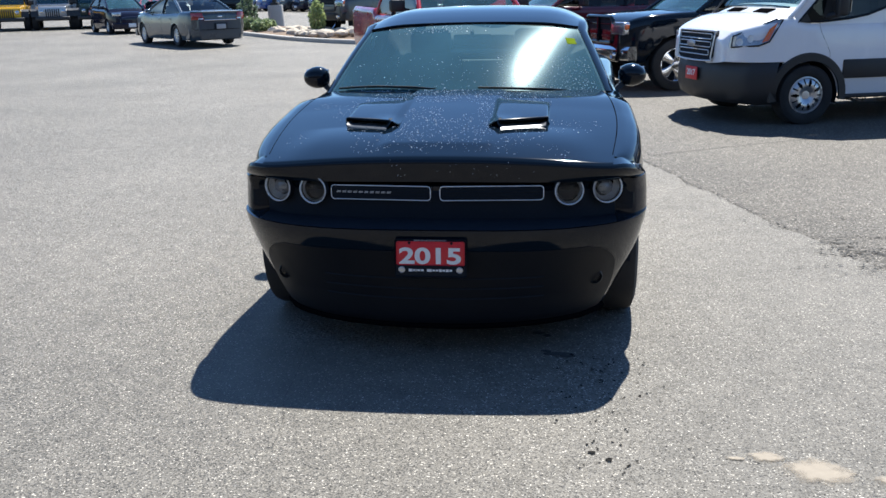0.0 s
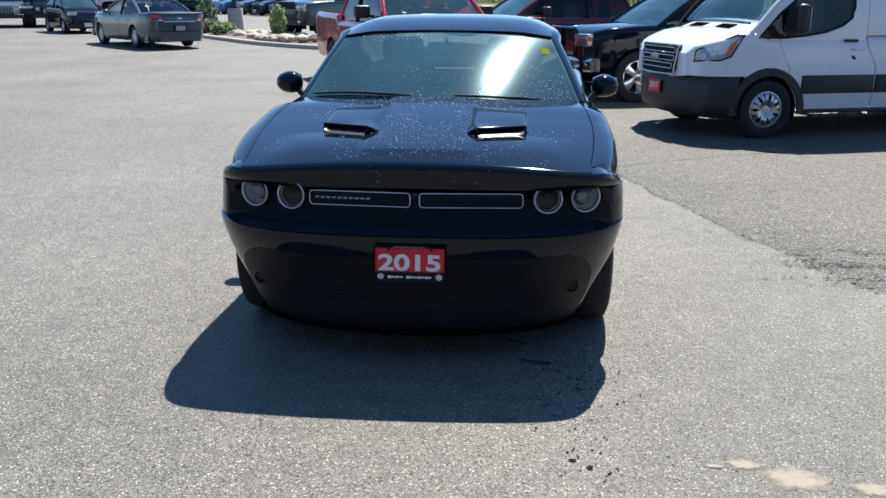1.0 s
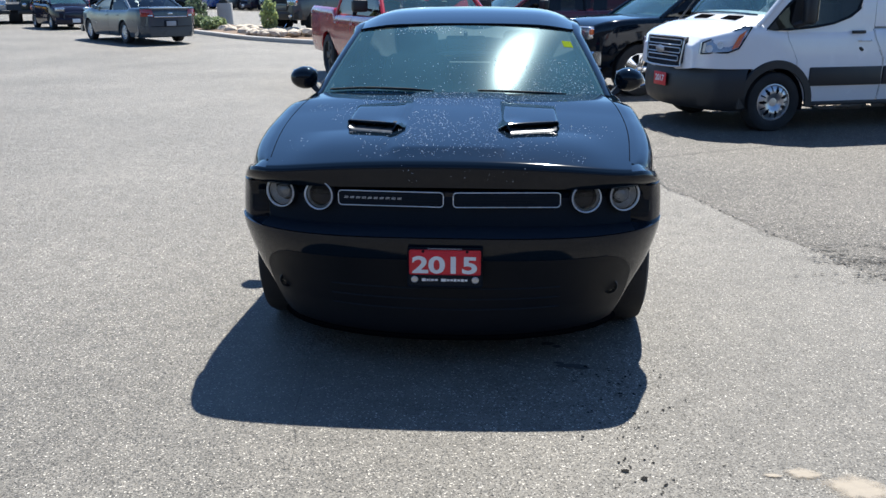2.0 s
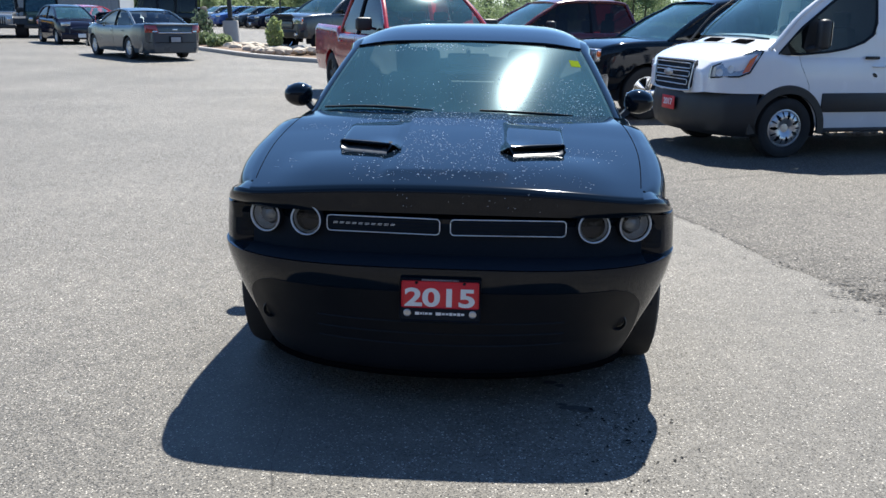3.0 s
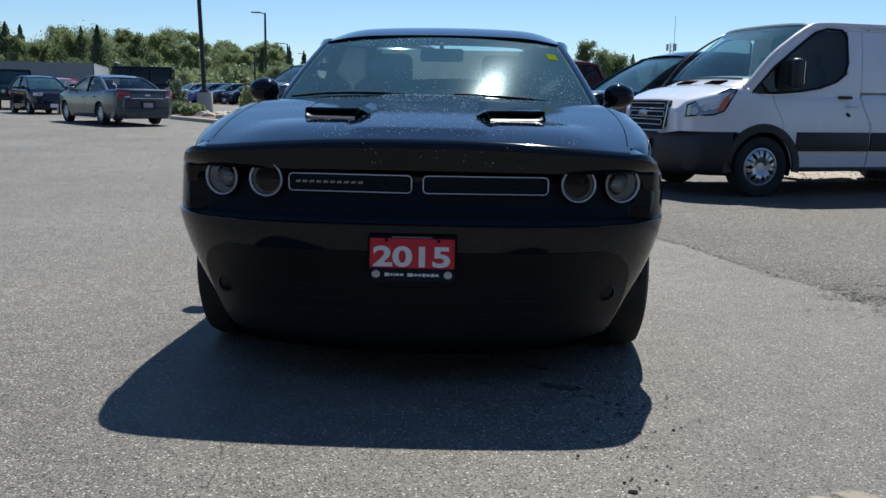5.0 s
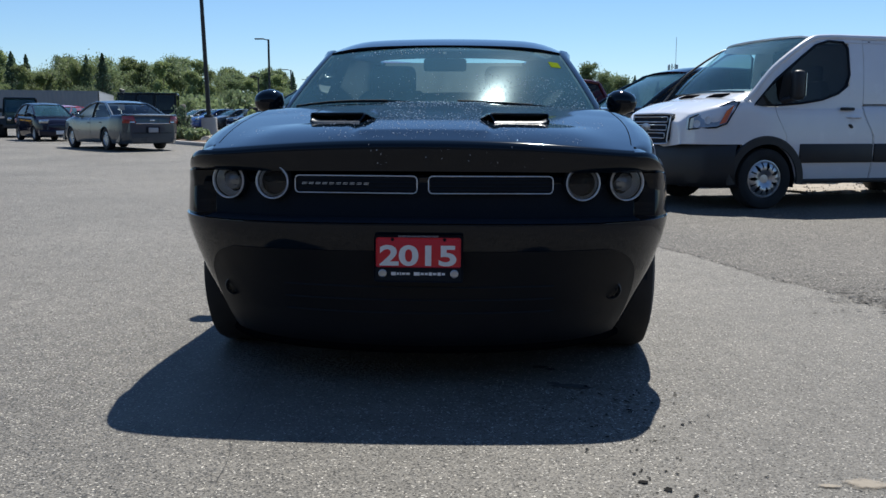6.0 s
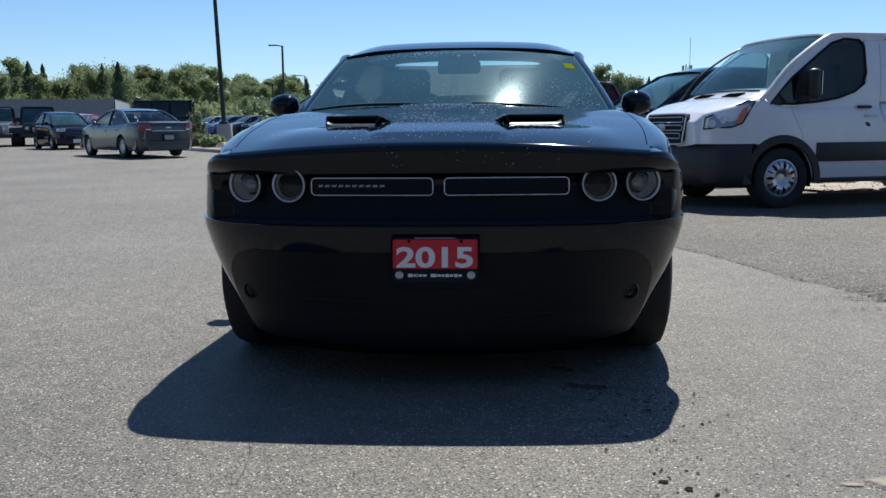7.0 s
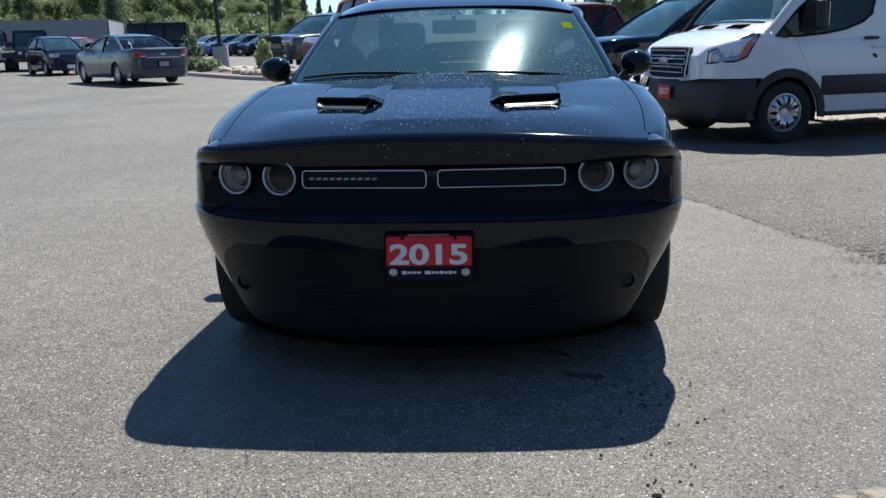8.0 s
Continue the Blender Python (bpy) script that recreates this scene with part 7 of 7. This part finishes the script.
# ---- light poles ----
def light_pole(x, y, h, arm, lean=0.0, base=True, thick=0.085):
    ob = thing("light_pole", pose(x, y, rise(x, y), 0, lean, 0), "tall dark bronze parking-lot light pole" + (" on a concrete base" if base else ""), "light pole", "lot light poles")
    z0 = 0.0
    if base:
        bm = bmesh.new()
        lathe(bm, [(0.34, -0.1), (0.34, 0.9), (0.32, 0.95), (0.001, 0.95)], (0, 0, 0), (0, 0, 1), 24)
        part("base", bm, "concrete", ob, "pale round concrete base")
        z0 = 0.95
    bm = bmesh.new()
    tube(bm, [(0, 0, z0), (0, 0, h)], [thick * 1.2, thick * 0.85], 10)
    part("pole", bm, "pole", ob)
    bm = bmesh.new()
    box(bm, (0, 0, z0 + 0.06), (0.34, 0.34, 0.12), 0.02)
    part("shoe", bm, "pole", ob)
    bm = bmesh.new()
    tube(bm, [(0, 0, h - 0.05), (arm * 0.4, 0, h + 0.02)], 0.05, 6)
    box(bm, (arm * 0.72, 0, h + 0.05), (abs(arm) * 0.75, 0.34, 0.11), 0.04)
    part("lamp_head", bm, "pole", ob)


light_pole(-12.2, 40.9, 9.2, -1.2, -2.0)
light_pole(-20.75, 88.3, 8.2, -1.2, 0.0, False, 0.11)
light_pole(-29.8, 140.5, 8.2, -1.3, 0.0, False, 0.12)
light_pole(-37.0, 192.0, 9.0, -1.4, 0.0, False, 0.14)
light_pole(-36.5, 62.0, 5.6, -0.6, 0.0, False, 0.07)
light_pole(-15.5, 63.0, 3.6, -0.5, 0.0, False, 0.06)


# ---- grey building ----
def build_shed():
    ob = thing("metal_building", pose(0, 0, 0), "low grey metal-sided building beyond the lot", "building")
    a, b, c = Vector((-62, 58.0)), Vector((-29.5, 69.8)), Vector((-33.4, 82.0))
    h = 3.05
    for name, p, q, mt in (("front_wall", a, b, "siding"), ("end_wall", b, c, "lit_siding")):
        bm = bmesh.new()
        d = (q - p).normalized()
        nrm = Vector((d.y, -d.x))
        n_ = int((q - p).length / 0.3)
        top, bot = [], []
        for k in range(n_ * 2 + 1):
            s = p + d * (0.15 * k)
            o = nrm * (0.03 if k % 2 else 0.0)
            top.append((s.x + o.x, s.y + o.y, h))
            bot.append((s.x + o.x, s.y + o.y, rise(s.x, s.y) - 0.1))
        sheet(bm, [bot, top])
        part(name, bm, mt, ob, "ribbed grey metal wall" if mt == "siding" else "ribbed grey metal wall, coloured paler for the sun on it", angle=20)
    bm = bmesh.new()
    far = a + (c - b)
    loft(bm, [[(p.x, p.y, z) for p in (a, b, c, far)] for z in (h, h + 0.12)])
    part("roof", bm, "siding", ob)
    bm = bmesh.new()
    vs = [bm.verts.new((p.x, p.y, z)) for p, z in ((c, 0), (far, 0), (far, h), (c, h))]
    bm.faces.new(vs)
    part("rear_wall", bm, "siding", ob)


build_shed()

# ---- row of parked cars far off ----
_r = random.Random(21)
cols = ("silver_paint", "blue_paint", "steel_paint", "navy_paint", "black_paint", "grey_paint", "white_paint", "silver_paint")
proto = {}
for k in range(6):
    x, y = -23.6 + 1.9 * k, 69.5 - 1.7 * k
    mt = cols[k]
    m = stand(x, y, (-0.70, -0.71))
    if mt in proto:
        copy_thing(proto[mt], m)
    else:
        proto[mt] = saloon(m, "parked_car", mt.split("_")[0].replace("steel", "dark grey") + " car parked in a far row", "car", mt,
                           4.5, 0.9, 0.94, 0.97, 1.0, 1.50, (1.0, 1.85), (3.7, 4.35), (0.9, 3.55), 0.34, (2.4,), ((1.3, 2.39), (2.4, 3.2)), "far row of parked cars", "satin", "dark_glass", 0.78)

# ---- radio mast ----
def radio_mast(x, y, h):
    ob = thing("radio_mast", pose(x, y, 0), "slender steel lattice radio mast far off", "mast")
    for k in range(3):
        a = 2 * math.pi * k / 3
        bm = bmesh.new()
        tube(bm, [(0.7 * math.cos(a), 0.7 * math.sin(a), 0), (0.45 * math.cos(a), 0.45 * math.sin(a), h)], 0.07, 5)
        part("leg", bm, "steel", ob)
    bm = bmesh.new()
    for j in range(int(h)):
        for k in range(3):
            a, b = 2 * math.pi * k / 3, 2 * math.pi * (k + 1) / 3
            tube(bm, [(0.55 * math.cos(a), 0.55 * math.sin(a), j), (0.55 * math.cos(b), 0.55 * math.sin(b), j + 1)], 0.04, 4)
    part("lattice", bm, "steel", ob)
    bm = bmesh.new()
    tube(bm, [(0.6, 0, h - 2), (0.6, 0, h + 6)], 0.06, 5)
    part("aerial", bm, "steel", ob)
    for s in (-1, 1):
        bm = bmesh.new()
        box(bm, (s * 0.9, 0, h - 1.0), (0.5, 0.4, 1.6), 0.05)
        part("antenna_panel", bm, "steel", ob)


radio_mast(42.8, 216.5, 14.3)

# ---- woods ----
protos = [tree("broad", 1, 10), tree("broad", 2, 9), tree("slim", 3, 11), tree("broad", 4, 8), tree("slim", 5, 10), tree("spruce", 6, 9), tree("spruce", 7, 11), tree("broad", 8, 10)]
_r = random.Random(31)
used = set()


def plant(x, y, h, kinds):
    k = _r.choice(kinds)
    base = (10, 9, 11, 8, 10, 9, 11, 10)[k]
    s = h / base
    m = pose(x, y, rise(x, y) - 0.1, 0, 0, _r.uniform(0, 360)) @ Matrix.Diagonal((s * _r.uniform(0.95, 1.2), s * _r.uniform(0.95, 1.2), s, 1))
    if k in used:
        o = copy_thing(protos[k], Matrix())
    else:
        used.add(k)
        o = protos[k]
    o.matrix_world = m


for a in np.linspace(-42, -12.5, 124):
    t = radians(float(a) + _r.uniform(-0.4, 0.4))
    d = _r.uniform(105, 135)
    h = (6.9 if a < -17 else 5.8) * d / 110 * _r.uniform(0.82, 1.20)
    plant(d * math.sin(t), d * math.cos(t), h, (0, 1, 4, 7, 2, 2, 4, 2, 4, 2, 6))
for a in np.linspace(-40, -8, 34):
    t = radians(float(a) + _r.uniform(-0.5, 0.5))
    d = _r.uniform(88, 100)
    plant(d * math.sin(t), d * math.cos(t), d / 100 * _r.uniform(3.0, 4.6), (0, 1, 3, 7))
for a in np.linspace(-13, 18, 44):
    t = radians(float(a) + _r.uniform(-0.5, 0.5))
    d = _r.uniform(170, 230)
    plant(d * math.sin(t), d * math.cos(t), d / 150 * _r.uniform(5.0, 8.2), (5, 6, 5, 6, 0, 4))
for x, y, h, k in ((15.9, 149.8, 10.6, 4), (19.0, 149.5, 9.2, 0), (21.0, 150.5, 8.4, 7), (-53, 98, 8.8, 2), (-50.5, 97, 7.8, 6)):
    plant(x, y, h, (k,))
# undergrowth in front of and behind the trunks
rng = random.Random(77)


def under():
    a = radians(rng.uniform(-43, 24))
    d = rng.uniform(90, 160) if a < radians(-9) else rng.uniform(165, 240)
    top = (3.8 if a < radians(-9) else 4.5) * (0.7 + 0.5 * noise.noise((a * 40, d * 0.1, 0)))
    return Vector((d * math.sin(a), d * math.cos(a), rise(0, d) + max(0.1, top) * rng.random()))


tagged(part("undergrowth", leaves(rng, 110000, under, 0.17), "leaf_b", clean=False), "bright green undergrowth at the foot of the wood", "undergrowth", kind="stuff")
bm = bmesh.new()
sheet(bm, [[(x, y, rise(x, y) + 0.05) for x in np.linspace(-240, 260, 26)] for y in (84, 110, 160, 240, 420)])
tagged(part("grass_field", bm, "grass"), "rough grass beyond the lot", "grass", kind="structure")
